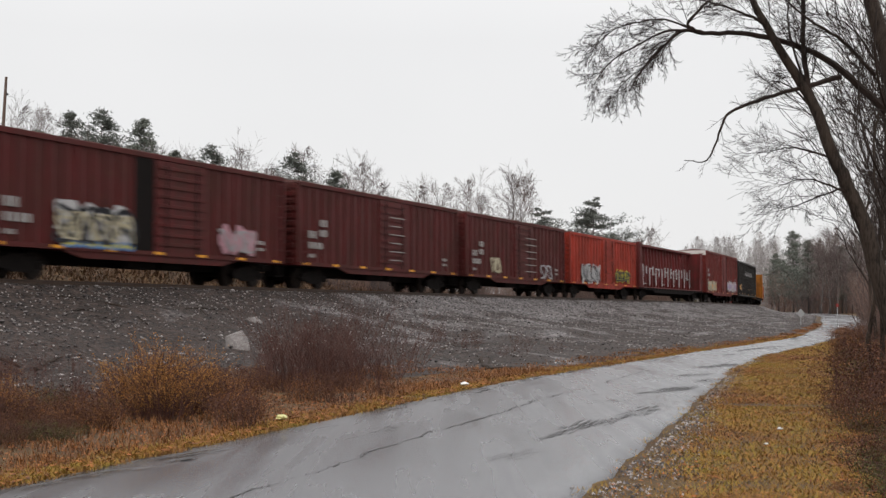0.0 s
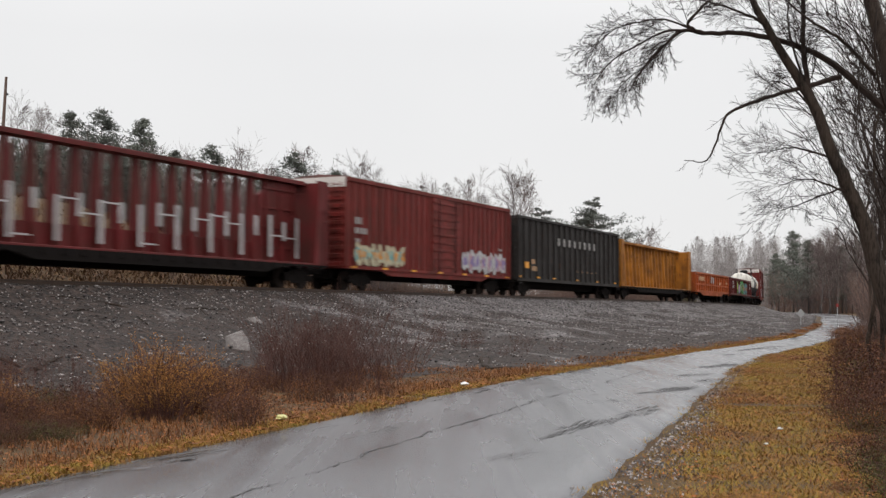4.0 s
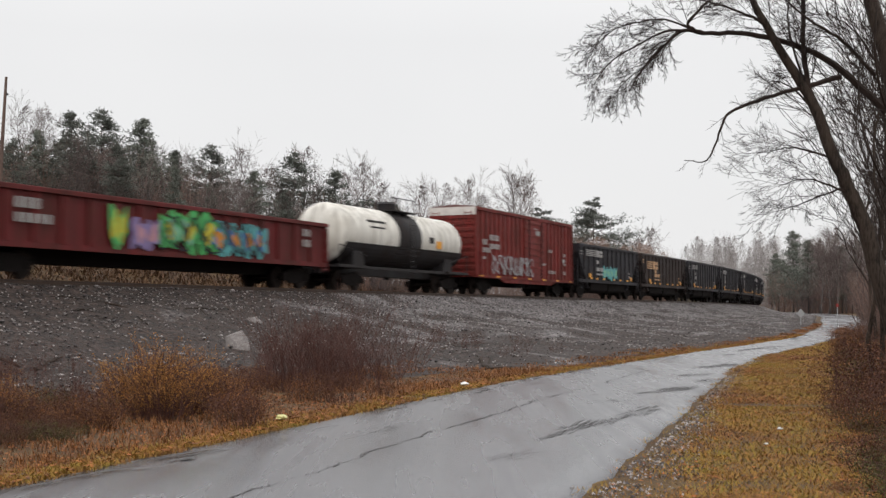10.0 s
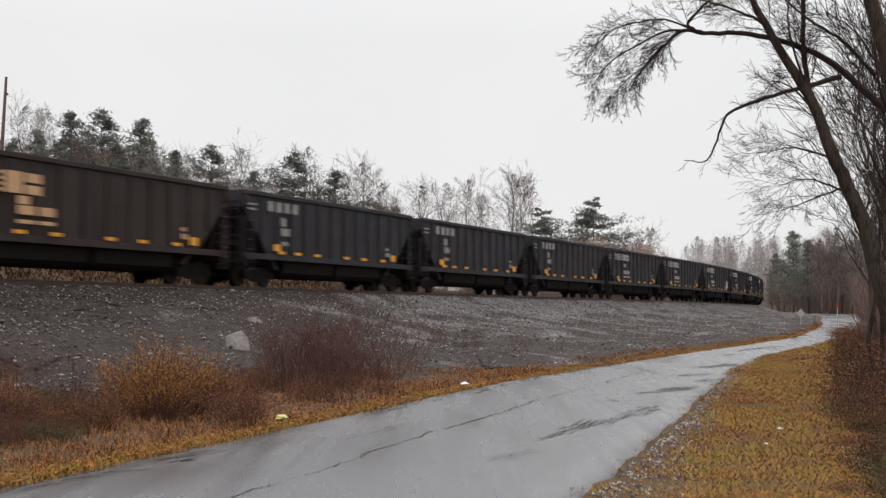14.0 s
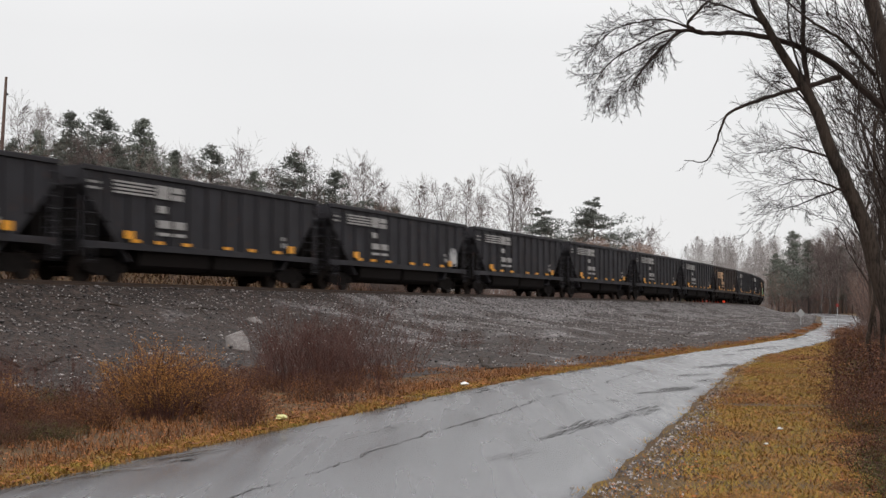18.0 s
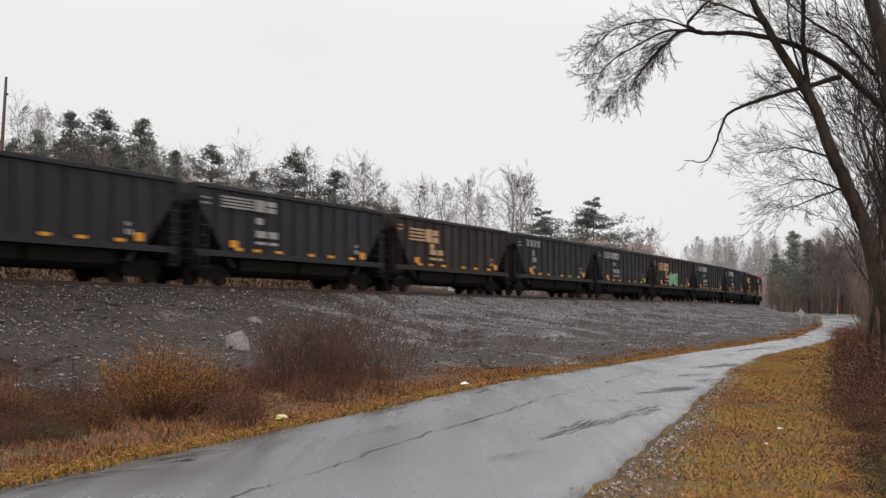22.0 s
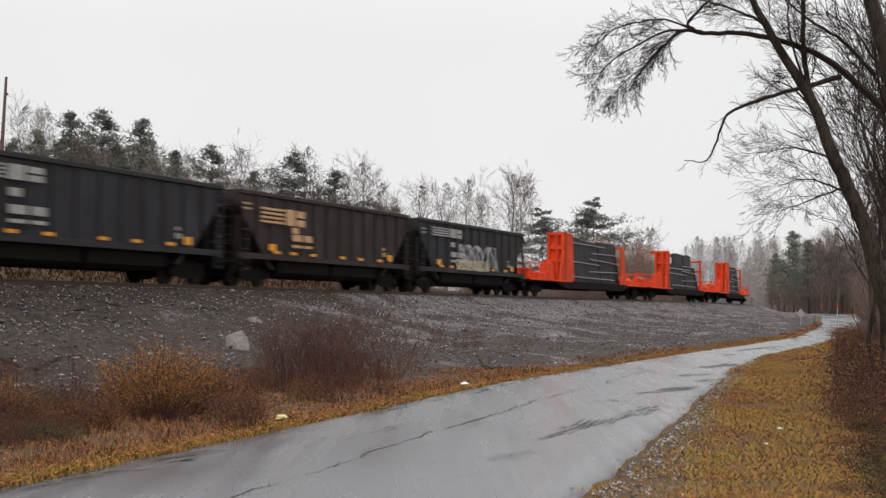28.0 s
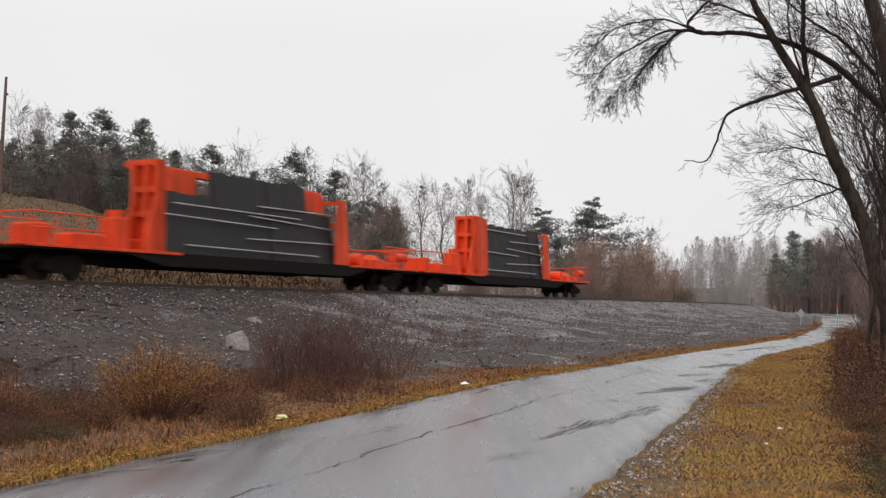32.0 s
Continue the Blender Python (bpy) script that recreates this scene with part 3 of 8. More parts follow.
def road_frame(i):
    a, b = ROAD[max(i - 1, 0)], ROAD[min(i + 1, len(ROAD) - 1)]
    d = (b - a)[:2]
    d = d / np.linalg.norm(d)
    return ROAD[i], d, np.array((d[1], -d[0]))


def road_crown(off):
    return 0.035 - 0.045 * (off / ROAD_HALF) ** 2


def right_edge(y):
    """Half width of the paving on the verge's side."""
    return float(np.interp(y, ROAD[:, 1], RIGHT_EDGE))


def left_edge(y):
    """Half width of the paving on the track's side."""
    return float(np.interp(y, ROAD[:, 1], LEFT_EDGE))


def build_road():
    m = Mesh()
    rnd = random.Random(3)
    offs = [-1.0, -0.985, -0.8, -0.5, -0.2, 0.0, 0.2, 0.5, 0.8, 0.985, 1.0]
    el = er = 0.0
    for i in range(len(ROAD)):
        p, d, r = road_frame(i)
        half, right = LEFT_EDGE[i], RIGHT_EDGE[i]
        el, er = el * 0.7 + rnd.uniform(-0.02, 0.02), er * 0.7 + rnd.uniform(-0.05, 0.05)
        for o in offs:
            q = (o * half if o < 0 else o * right) + (el if o < -0.6 else er * 0.7 if o > 0.6 else 0)
            z = p[2] + road_crown(o * ROAD_HALF) - (0.09 if abs(o) == 1.0 else 0)
            m.v.append((p[0] + r[0] * q, p[1] + r[1] * q, z))
    k = len(offs)
    m.f = [(i * k + j, i * k + j + 1, (i + 1) * k + j + 1, (i + 1) * k + j) for i in range(len(ROAD) - 1) for j in range(k - 1)]
    road = single("road", m, M_ASPHALT, "wet grey asphalt country road with cracks", "road", kind="structure", smooth=True)
    base_i = np.arange(len(ROAD))

    def at(y, off):
        k = float(np.interp(y, ROAD[:, 1], base_i))
        q = [float(np.interp(k, base_i, ROAD[:, j])) for j in range(3)]
        _, d, r = road_frame(int(k))
        return Vector((q[0] + r[0] * off, q[1] + r[1] * off, q[2] + road_crown(off) + 0.005))

    def along(knots, step):
        """Points of a line through knots of (road station, offset)."""
        pts = []
        for (ya, oa), (yb, ob) in zip(knots, knots[1:]):
            a, b = at(ya, oa), at(yb, ob)
            n = max(2, int((b - a).length / step))
            pts += [at(ya + (yb - ya) * i / n, oa + (ob - oa) * i / n) for i in range(n)]
        return pts + [at(*knots[-1])]

    # open cracks: the middle seam, the track-side wheel path, short ones across
    for knots, wid in (([(9.0, 0.1), (10.7, 0.09), (11.8, 0.16), (13.4, 0.07), (14.5, 0.03), (15.9, -0.05), (17.8, 0.02), (21.4, -0.17), (23.6, -0.08), (28, 0.0), (34, 0.1)], 0.036),
                       ([(20.5, -2.01), (23.9, -1.91), (27.5, -2.05), (31.3, -1.87), (32.4, -1.86), (36.3, -1.45)], 0.06),
                       ([(19.4, -2.04), (20.0, -1.98)], 0.05), ([(21.3, -2.18), (20.5, -2.2), (20.6, -1.95)], 0.035), ([(21.9, 0.8), (22.1, 0.95), (22.1, 1.25)], 0.05), ([(23.3, 0.45), (23.6, 0.67), (24.3, 0.95)], 0.06), ([(16.7, -2.03), (16.7, -1.8)], 0.02),
                       ([(11.3, -0.6), (11.5, -0.45)], 0.012), ([(16.1, -1.75), (16.6, -1.7)], 0.02), ([(38.3, -0.96), (40.8, -0.56)], 0.10), ([(61.5, -0.84), (68.8, -1.17)], 0.2), ([(42.5, 0.61), (44.1, 0.99)], 0.12)):
        c = Mesh()
        drift, body, edge = 0.0, 0.6, []
        pts = along(knots, 0.06)
        for i, mid in enumerate(pts):
            ahead = pts[min(i + 1, len(pts) - 1)] - pts[max(i - 1, 0)]
            rv = Vector((ahead.y, -ahead.x, 0)).normalized()
            drift = drift * 0.9 + rnd.gauss(0, 0.014)
            body = min(1.0, max(-0.25, body + rnd.gauss(0, 0.22)))
            wide = 0.55 * wid * max(0.0, body) + 0.0015
            edge.append((mid + rv * (drift - wide * rnd.uniform(0.6, 1.3)), mid + rv * (drift + wide * rnd.uniform(0.6, 1.3))))
        for (p, q), (u, v) in zip(edge, edge[1:]):
            c.quad(p, q, v, u)
        part("crack", c, M_TAR, road, "dark open crack in the asphalt")
    # worn dark patches of bare tar: many ragged slivers side by side
    for (ya, oa), (yb, ob), spread, count, thick in (((13.3, 1.5), (14.9, 1.68), 0.10, 16, 0.006), ((15.7, 1.47), (17.0, 1.56), 0.06, 22, 0.010), ((16.8, 1.55), (18.6, 1.58), 0.11, 40, 0.011), ((17.8, 1.78), (19.2, 1.87), 0.12, 26, 0.010), ((19.0, 1.85), (21.4, 2.0), 0.12, 26, 0.012),
                                            ((24.0, 1.2), (25.4, 1.68), 0.08, 24, 0.016), ((25.0, 1.6), (26.9, 1.98), 0.16, 46, 0.020), ((30.2, 1.2), (31.9, 1.8), 0.12, 30, 0.022), ((28.1, 1.86), (29.7, 2.1), 0.1, 16, 0.016), ((34.2, 1.0), (36.0, 1.5), 0.13, 30, 0.026), ((35.4, 1.45), (37.8, 1.82), 0.15, 34, 0.03),
                                            ((12.6, -2.02), (13.8, -1.78), 0.12, 40, 0.012), ((12.5, -1.72), (12.9, -1.66), 0.05, 30, 0.016), ((11.1, -2.05), (12.0, -1.78), 0.09, 30, 0.010), ((10.2, -2.14), (10.9, -2.0), 0.10, 26, 0.010), ((14.9, -0.75), (17.3, -0.8), 0.09, 12, 0.006), ((21.3, 1.0), (22.6, 1.3), 0.3, 8, 0.008), ((46, 0.4), (52, 0.8), 0.2, 14, 0.05)):
        c = Mesh()
        for _ in range(count):
            t = rnd.betavariate(2, 2)
            y, o = ya + (yb - ya) * t, oa + (ob - oa) * t + rnd.gauss(0, spread) * (0.35 + 0.65 * math.sin(math.pi * t))
            ln = (yb - ya) * rnd.uniform(0.18, 0.5)
            n = 6
            edge = []
            for k in range(n + 1):
                f = k / n
                w = 0.6 * thick * math.sin(math.pi * (0.05 + 0.9 * f)) * rnd.uniform(0.5, 1.4)
                yy = y + ln * (f - 0.5)
                oo = o + (ob - oa) / (yb - ya) * ln * (f - 0.5) + rnd.gauss(0, thick * 0.5)
                edge.append((at(yy, oo - w), at(yy, oo + w)))
            lift = Vector((0, 0, rnd.uniform(0, 0.0015)))
            for (p, q), (u, v) in zip(edge, edge[1:]):
                c.quad(p + lift, q + lift, v + lift, u + lift)
        part("worn_patch", c, M_TAR, road, "dark worn patch in the wet asphalt")["kind"] = "stuff"
    return road


build_ground()
build_embankment()
build_road()
build_track()


# ---------------------------------------------------------------- the train
def bogie_parts():
    side = Mesh()
    for y in (-1.08, 0.98):
        side.prism([(-1.05, 0.62), (-0.75, 0.70), (-0.35, 0.82), (0.35, 0.82), (0.75, 0.70), (1.05, 0.62), (1.05, 0.40), (0.75, 0.36), (0.45, 0.22), (-0.45, 0.22), (-0.75, 0.36), (-1.05, 0.40)], y, y + 0.10)
        for x in (-0.16, 0.0, 0.16):
            side.rod((x, y + 0.05, 0.3), (x, y + 0.05, 0.72), 0.075, 8)
    bolster = Mesh().box(-0.2, 0.2, -1.1, 1.1, 0.5, 0.8, 0.04)
    axle = Mesh()
    axle.rod((0, -1.12, 0), (0, 1.12, 0), 0.085, 8)
    for y0, y1 in ((-0.79, -0.66), (0.66, 0.79)):
        axle.wheel(0, y0, y1, 0, 0.457, 20)
    for y0, y1 in ((-0.66, -0.63), (0.63, 0.66)):
        axle.wheel(0, y0, y1, 0, 0.483, 20)
    box = Mesh().box(-0.14, 0.14, -1.16, -0.96, 0.33, 0.58, 0.03)
    return side.mesh("side_frames", M_UNDER), bolster.mesh("bolster", M_UNDER), axle.mesh("wheelset", M_WHEEL), box.mesh("axle_box", M_UNDER)


BOGIE = bogie_parts()


def bogie(car, x):
    ob = part("bogie", BOGIE[0], M_UNDER, car)
    ob.location.x = x
    part("bolster", BOGIE[1], M_UNDER, ob)
    for dx in (-0.89, 0.89):
        w = part("wheelset", BOGIE[2], M_WHEEL, ob)
        w.location = (dx, 0, 0.457)
        b = part("axle_box", BOGIE[3], M_UNDER, ob)
        b.location.x = dx


COUPLER = Mesh().box(-0.45, 0.2, -0.09, 0.09, 0.75, 0.98, 0.03).box(0.2, 0.48, -0.17, 0.12, 0.70, 1.02, 0.05).mesh("coupler", M_UNDER)


def running_gear(car, length, inset=2.1):
    for sgn in (-1, 1):
        bogie(car, sgn * (length / 2 - inset - 0.5))
        c = part("coupler", COUPLER, M_UNDER, car)
        c.matrix_basis = pose(sgn * (length / 2 - 0.42), 0, 0, 0, 0, 0 if sgn > 0 else 180)


def ladder(m, x, y, z0, z1, n, w=0.42, along="x"):
    """Grab irons and rungs."""
    for i in range(n):
        z = z0 + (z1 - z0) * i / (n - 1)
        if along == "x":
            m.rod((x - w / 2, y, z), (x + w / 2, y, z), 0.018, 5)
        else:
            m.rod((x, y - w / 2, z), (x, y + w / 2, z), 0.018, 5)
    for o in (-w / 2, w / 2):
        if along == "x":
            m.box(x + o - 0.02, x + o + 0.02, y - 0.012, y + 0.012, z0 - 0.1, z1 + 0.1)
        else:
            m.box(x - 0.012, x + 0.012, y + o - 0.02, y + o + 0.02, z0 - 0.1, z1 + 0.1)


def bars(car, rows, y, material, label=""):
    """Stencilled marks that cannot be read: (x, z, width, height) bars on the side at y."""
    m = Mesh()
    for x, z, w, h in rows:
        m.box(x, x + w, min(y, y + math.copysign(0.005, y)), max(y, y + math.copysign(0.005, y)), z, z + h)
    return tagged(part("stencil_marking", m, material, car, label), kind="stuff")


def words(x, z, count, size, gap=0.35, broken=True, seed=0):
    """A row of separate upright bars of letter size."""
    rnd = random.Random(seed)
    out = []
    for i in range(count):
        x0 = x + i * size * (0.75 + gap)
        out.append((x0, z, size * 0.72, size))
    return out


def reflectors(car, xs, y, z=1.2):
    m = Mesh()
    for x in xs:
        m.box(x - 0.26, x + 0.26, min(y, y - 0.008), max(y, y - 0.008), z, z + 0.1)
    tagged(part("reflector_tape", m, M_REFLECT, car, "yellow reflective strips"), kind="stuff")


def graffiti(car, x, z, w, h, y, colours, seed, label):
    """Sprayed letters, one part each: leaning, rounded strokes, coat over coat."""
    rnd = random.Random(seed)
    n = max(2, int(w / h * 1.5))
    for i in range(n):
        cx = x + w * (i + 0.5) / n
        letter = None
        for c, colour in enumerate(colours):
            shrink = 1 - 0.16 * c
            lean, turns = rnd.uniform(-0.25, 0.25), rnd.choice((1.0, 1.4, 1.8))
            outer, k = [], 22
            ph = rnd.uniform(0, 6.28)
            for j in range(k):
                a = 2 * math.pi * j / k
                r = 1 + 0.26 * math.sin(2 * turns * a + ph) + 0.16 * math.sin(5 * a + ph * 2) + rnd.uniform(-0.07, 0.07)
                dz = h * 0.46 * shrink * r * math.sin(a)
                dx = w / n * 0.58 * shrink * r * math.cos(a) + lean * dz
                outer.append((max(x, min(x + w, cx + dx)), z + h / 2 + max(-h / 2, min(h / 2, dz))))
            if c > 0:
                mid = cx + rnd.uniform(-0.2, 0.2) * w / n
                f = rnd.uniform(0.45, 0.8)
                outer = [(mid + (px - cx) * f, z + h / 2 + (pz - z - h / 2) * f + rnd.choice((-0.12, 0.0, 0.12)) * h * 0.05) for px, pz in outer]
            yy = y - 0.004 - 0.0045 * c - 0.0006 * (i % 3)
            m = Mesh().prism(outer, yy, yy + 0.003)
            ob = part("graffiti", m, G[colour], letter or car, label if letter is None else "")
            letter = letter or ob


def scribble(car, x, z, w, h, y, colour, seed, label, thick=0.05):
    """Thin sprayed strokes, one part for each looping letter."""
    rnd = random.Random(seed)
    n = max(2, int(w / h * 1.3))
    for i in range(n):
        cx, wide = x + w * (i + 0.5) / n, w / n
        m = Mesh()
        for stroke in range(2):
            p, q, ph = rnd.uniform(0.6, 1.3), rnd.choice((1, 2)), rnd.uniform(0, 6.28)
            pts = []
            for k in range(19):
                a = 5.6 * k / 18 + ph
                pts.append((cx + wide * 0.55 * math.sin(p * a) + 0.1 * wide * math.sin(3 * a), z + h * (0.5 + 0.46 * math.cos(q * a + ph * 0.5))))
            n0, yy = len(m.v), y - 0.004 - 0.002 * stroke
            for k in range(19):
                (xa, za), (xb, zb) = pts[max(0, k - 1)], pts[min(18, k + 1)]
                ln = max(1e-4, math.hypot(xb - xa, zb - za))
                ox, oz = -(zb - za) / ln * thick, (xb - xa) / ln * thick
                m.v += [(pts[k][0] - ox, yy, pts[k][1] - oz), (pts[k][0] + ox, yy, pts[k][1] + oz)]
            m.f += [(n0 + 2 * k, n0 + 2 * k + 2, n0 + 2 * k + 3, n0 + 2 * k + 1) for k in range(18)]
        part("graffiti", m, G[colour], car, label if i == 0 else "")


SIDE = 1.52


def boxcar(name, label, length, top, body_mat, door=(0.0, 3.0), ribs=12, floor=1.0, pale=False, louvre=False):
    """A ribbed steel boxcar: sides, roof, ends, doors, sill, ladders and running gear."""
    car = thing(name, label, "boxcar", "freight train cars")
    h = length / 2 - 0.55
    body = Mesh().box(-h, h, -SIDE + 0.06, SIDE - 0.06, floor, top - 0.2)
    part("body", body, body_mat, car)
    d0, d1 = door[0] - door[1] / 2, door[0] + door[1] / 2
    rib = {s: Mesh().box(-0.11, 0.11, *sorted((0, s * 0.055)), floor + 0.14, top - 0.34).mesh("side_rib", body_mat) for s in (-1, 1)}
    for side in (-1, 1):
        y = side * (SIDE - 0.06)
        for i in range(ribs * 2 + 1):
            x = -h + 0.05 + (2 * h - 0.1) * i / (ribs * 2)
            if d0 - 0.1 < x < d1 + 0.1:
                continue
            part("side_rib", rib[side], body_mat, car).location = (x, y, 0)
    for side in (-1, 1):
        y0, y1 = sorted((side * (SIDE - 0.06), side * (SIDE + 0.03)))
        part("top_chord", Mesh().box(-h, h, y0, y1, top - 0.33, top - 0.16, 0.01), body_mat, car)
        part("side_sill", Mesh().box(-h, h, y0, y1, floor - 0.02, floor + 0.13), body_mat, car)
        belly = Mesh().prism([(-h + 3.4, floor - 0.02), (-h + 4.4, floor - 0.26), (h - 4.4, floor - 0.26), (h - 3.4, floor - 0.02)], *sorted((side * (SIDE - 0.1), side * (SIDE - 0.02))))
        part("fishbelly_plate", belly, body_mat, car)
    roof = Mesh().slab([(-SIDE - 0.02, top - 0.2), (SIDE + 0.02, top - 0.2), (SIDE + 0.02, top - 0.14), (0, top), (-SIDE - 0.02, top - 0.14)], -h - 0.04, h + 0.04)
    for i in range(15):
        x = -h + 0.4 + (2 * h - 0.8) * i / 14
        roof.slab([(-SIDE, top - 0.15), (SIDE, top - 0.15), (SIDE, top - 0.11), (0, top + 0.03), (-SIDE, top - 0.11)], x - 0.05, x + 0.05)
    part("roof", roof, M_ROOF, car)
    for sgn in (-1, 1):
        for i in range(11):
            z = floor + 0.2 + (top - 0.55 - floor) * i / 10
            part("end_rib", Mesh().box(*sorted((sgn * (h - 0.02), sgn * (h + 0.07))), -SIDE + 0.15, SIDE - 0.15, z - 0.1, z + 0.1, 0.03), body_mat, car)
    if pale:
        p = Mesh().box(-h - 0.085, -h - 0.02, -SIDE + 0.04, SIDE - 0.04, top - 0.62, top - 0.16, 0.01)
        part("end_cap", p, M_PALEROOF, car, "pale grey upper end panel")
    for side in (-1, 1):
        y = side * (SIDE - 0.06)
        dm = Mesh().box(d0, d1, *sorted((y, y + side * 0.085)), floor + 0.12, top - 0.36, 0.01)
        n = 22 if louvre else 9
        ribs = []
        for i in range(n):
            z = floor + 0.35 + (top - 1.0 - floor) * i / (n - 1)
            ribs.append(Mesh().box(d0 + 0.12, d1 - 0.12, *sorted((y + side * 0.08, y + side * 0.125)), z, z + (0.06 if louvre else 0.12), 0.01))
        dob = part("sliding_door", dm, body_mat, car)
        for rib in ribs:
            part("door_rib", rib, body_mat, dob)
        for f in (0.2, 0.8):
            x = d0 + door[1] * f
            part("lock_rod", Mesh().rod((x, y + side * 0.15, floor + 0.1), (x, y + side * 0.15, top - 0.4), 0.022, 6), M_UNDER, dob)
    und = Mesh().box(-h + 0.3, h - 0.3, -0.35, 0.35, floor - 0.45, floor + 0.02).box(-1.2, 0.6, -1.0, -0.4, floor - 0.5, floor - 0.05, 0.04)
    und.rod((0.8, -0.9, floor - 0.3), (2.0, -0.9, floor - 0.3), 0.2, 10)
    part("underframe", und, M_UNDER, car)
    lad = Mesh()
    for sgn in (-1, 1):
        for side in (-1, 1):
            lad = Mesh()
            ladder(lad, sgn * (h - 0.4), side * (SIDE + 0.05), floor + 0.1, floor + 1.5 if sgn < 0 else top - 0.5, 4 if sgn < 0 else 8)
            part("ladder", lad, body_mat, car)
            lad = Mesh()
            ladder(lad, sgn * (h + 0.1), side * (SIDE - 0.5), floor + 0.1, top - 0.5, 8, along="y")
            part("end_ladder", lad, body_mat, car)
            lad = Mesh()
            lad.rod((sgn * (h - 0.6), side * SIDE, floor), (sgn * (h - 0.6), side * SIDE, 0.45), 0.02, 5)
            lad.rod((sgn * (h - 0.2), side * SIDE, floor), (sgn * (h - 0.2), side * SIDE, 0.45), 0.02, 5)
            lad.rod((sgn * (h - 0.6), side * SIDE, 0.45), (sgn * (h - 0.2), side * SIDE, 0.45), 0.02, 5)
            part("step", lad, M_UNDER, car)
    running_gear(car, length)
    reflectors(car, [-h + 0.6 + (2 * h - 1.2) * i / 6 for i in range(7)], -SIDE - 0.03, floor + 0.02)
    return car


def centerbeam(name, label, length, top, mat, graf=False):
    """A lumber flat with end bulkheads and a truss fence down its middle."""
    car = thing(name, label, "centerbeam car", "freight train cars")
    h = length / 2 - 0.6
    fl = 1.05
    deck = Mesh().box(-h, h, -1.42, 1.42, fl - 0.1, fl + 0.06, 0.02)
    part("deck", deck, mat, car)
    for side in (-1, 1):
        belly = Mesh().prism([(-h, fl - 0.1), (-h + 3.5, fl - 0.1), (-h + 5, fl - 0.42), (h - 5, fl - 0.42), (h - 3.5, fl - 0.1), (h, fl - 0.1), (h, fl - 0.02), (-h, fl - 0.02)][::-1], *sorted((side * 1.36, side * 1.45)))
        part("side_sill", belly, M_UNDER, car, "grimy black side sill")
    for sgn in (-1, 1):
        b, extra = Mesh(), []
        x0, x1 = sorted((sgn * h, sgn * (h - 0.12)))
        b.box(x0, x1, -1.45, 1.45, fl, top - 0.1, 0.02)
        for y in (-1.4, -0.5, 0.42, 1.32):
            extra.append(("bulkhead_post", Mesh().box(*sorted((sgn * h, sgn * (h + 0.1))), y, y + 0.09, fl, top - 0.15)))
        for i in range(5):
            z = fl + 0.2 + (top - fl - 0.5) * i / 4
            extra.append(("bulkhead_rail", Mesh().box(*sorted((sgn * h, sgn * (h + 0.07))), -1.4, 1.4, z, z + 0.1)))
        for side in (-1, 1):
            extra.append(("bulkhead_wing", Mesh().prism([(sgn * h, fl), (sgn * (h - 1.15), fl), (sgn * (h - 0.75), top - 0.5), (sgn * (h - 0.9), top - 0.1), (sgn * h, top - 0.1)][::int(sgn)], *sorted((side * 1.36, side * 1.43)))))
        wall = part("bulkhead", b, mat, car)
        for piece, shape in extra:
            part(piece, shape, mat, wall)
    beam = Mesh().box(-h + 0.1, h - 0.1, -0.32, 0.32, top - 0.2, top - 0.02, 0.03)
    part("top_chord", beam, mat, car)
    n = 20
    for i in range(n + 1):
        x = -h + 0.9 + (2 * h - 1.8) * i / n
        st = Mesh().slab([(-0.30, fl), (0.30, fl), (0.12, top - 0.2), (-0.12, top - 0.2)], x - 0.09, x + 0.09)
        part("post", st, mat, car)
    low = Mesh().box(-h + 0.5, h - 0.5, -0.07, 0.07, fl, fl + (0.55 if not graf else 0.9))
    part("middle_web", low, mat, car)
    for sgn in (-1, 1):
        g = Mesh().prism([(sgn * (h - 0.6), fl), (sgn * (h - 3.6), fl), (sgn * (h - 3.6), top - 0.9), (sgn * (h - 2.6), top - 0.25), (sgn * (h - 0.6), top - 0.25)][::int(sgn)], -0.1, 0.1)
        web = part("end_web", g, mat, car)
        for i in range(4):
            z = fl + 0.7 + (top - fl - 1.3) * i / 3
            part("web_stiffener", Mesh().box(*sorted((sgn * (h - 0.7), sgn * (h - 3.4))), -0.16, -0.1, z, z + 0.07, 0.01), mat, web)
    w = Mesh()
    for i in range(24):
        x = -h + 0.6 + (2 * h - 1.2) * i / 23
        w.box(x - 0.12, x + 0.12, -1.5, -1.44, fl - 0.22, fl - 0.02, 0.01)
    part("winch", w, M_UNDER, car)
    for sgn in (-1, 1):
        lad = Mesh()
        ladder(lad, sgn * (h - 0.3), -1.5, fl + 0.1, fl + 2.4, 6, 0.35)
        part("ladder", lad, mat, car)
    und = Mesh().box(-h + 0.3, h - 0.3, -0.4, 0.4, fl - 0.55, fl - 0.1)
    part("underframe", und, M_UNDER, car)
    running_gear(car, length)
    return car


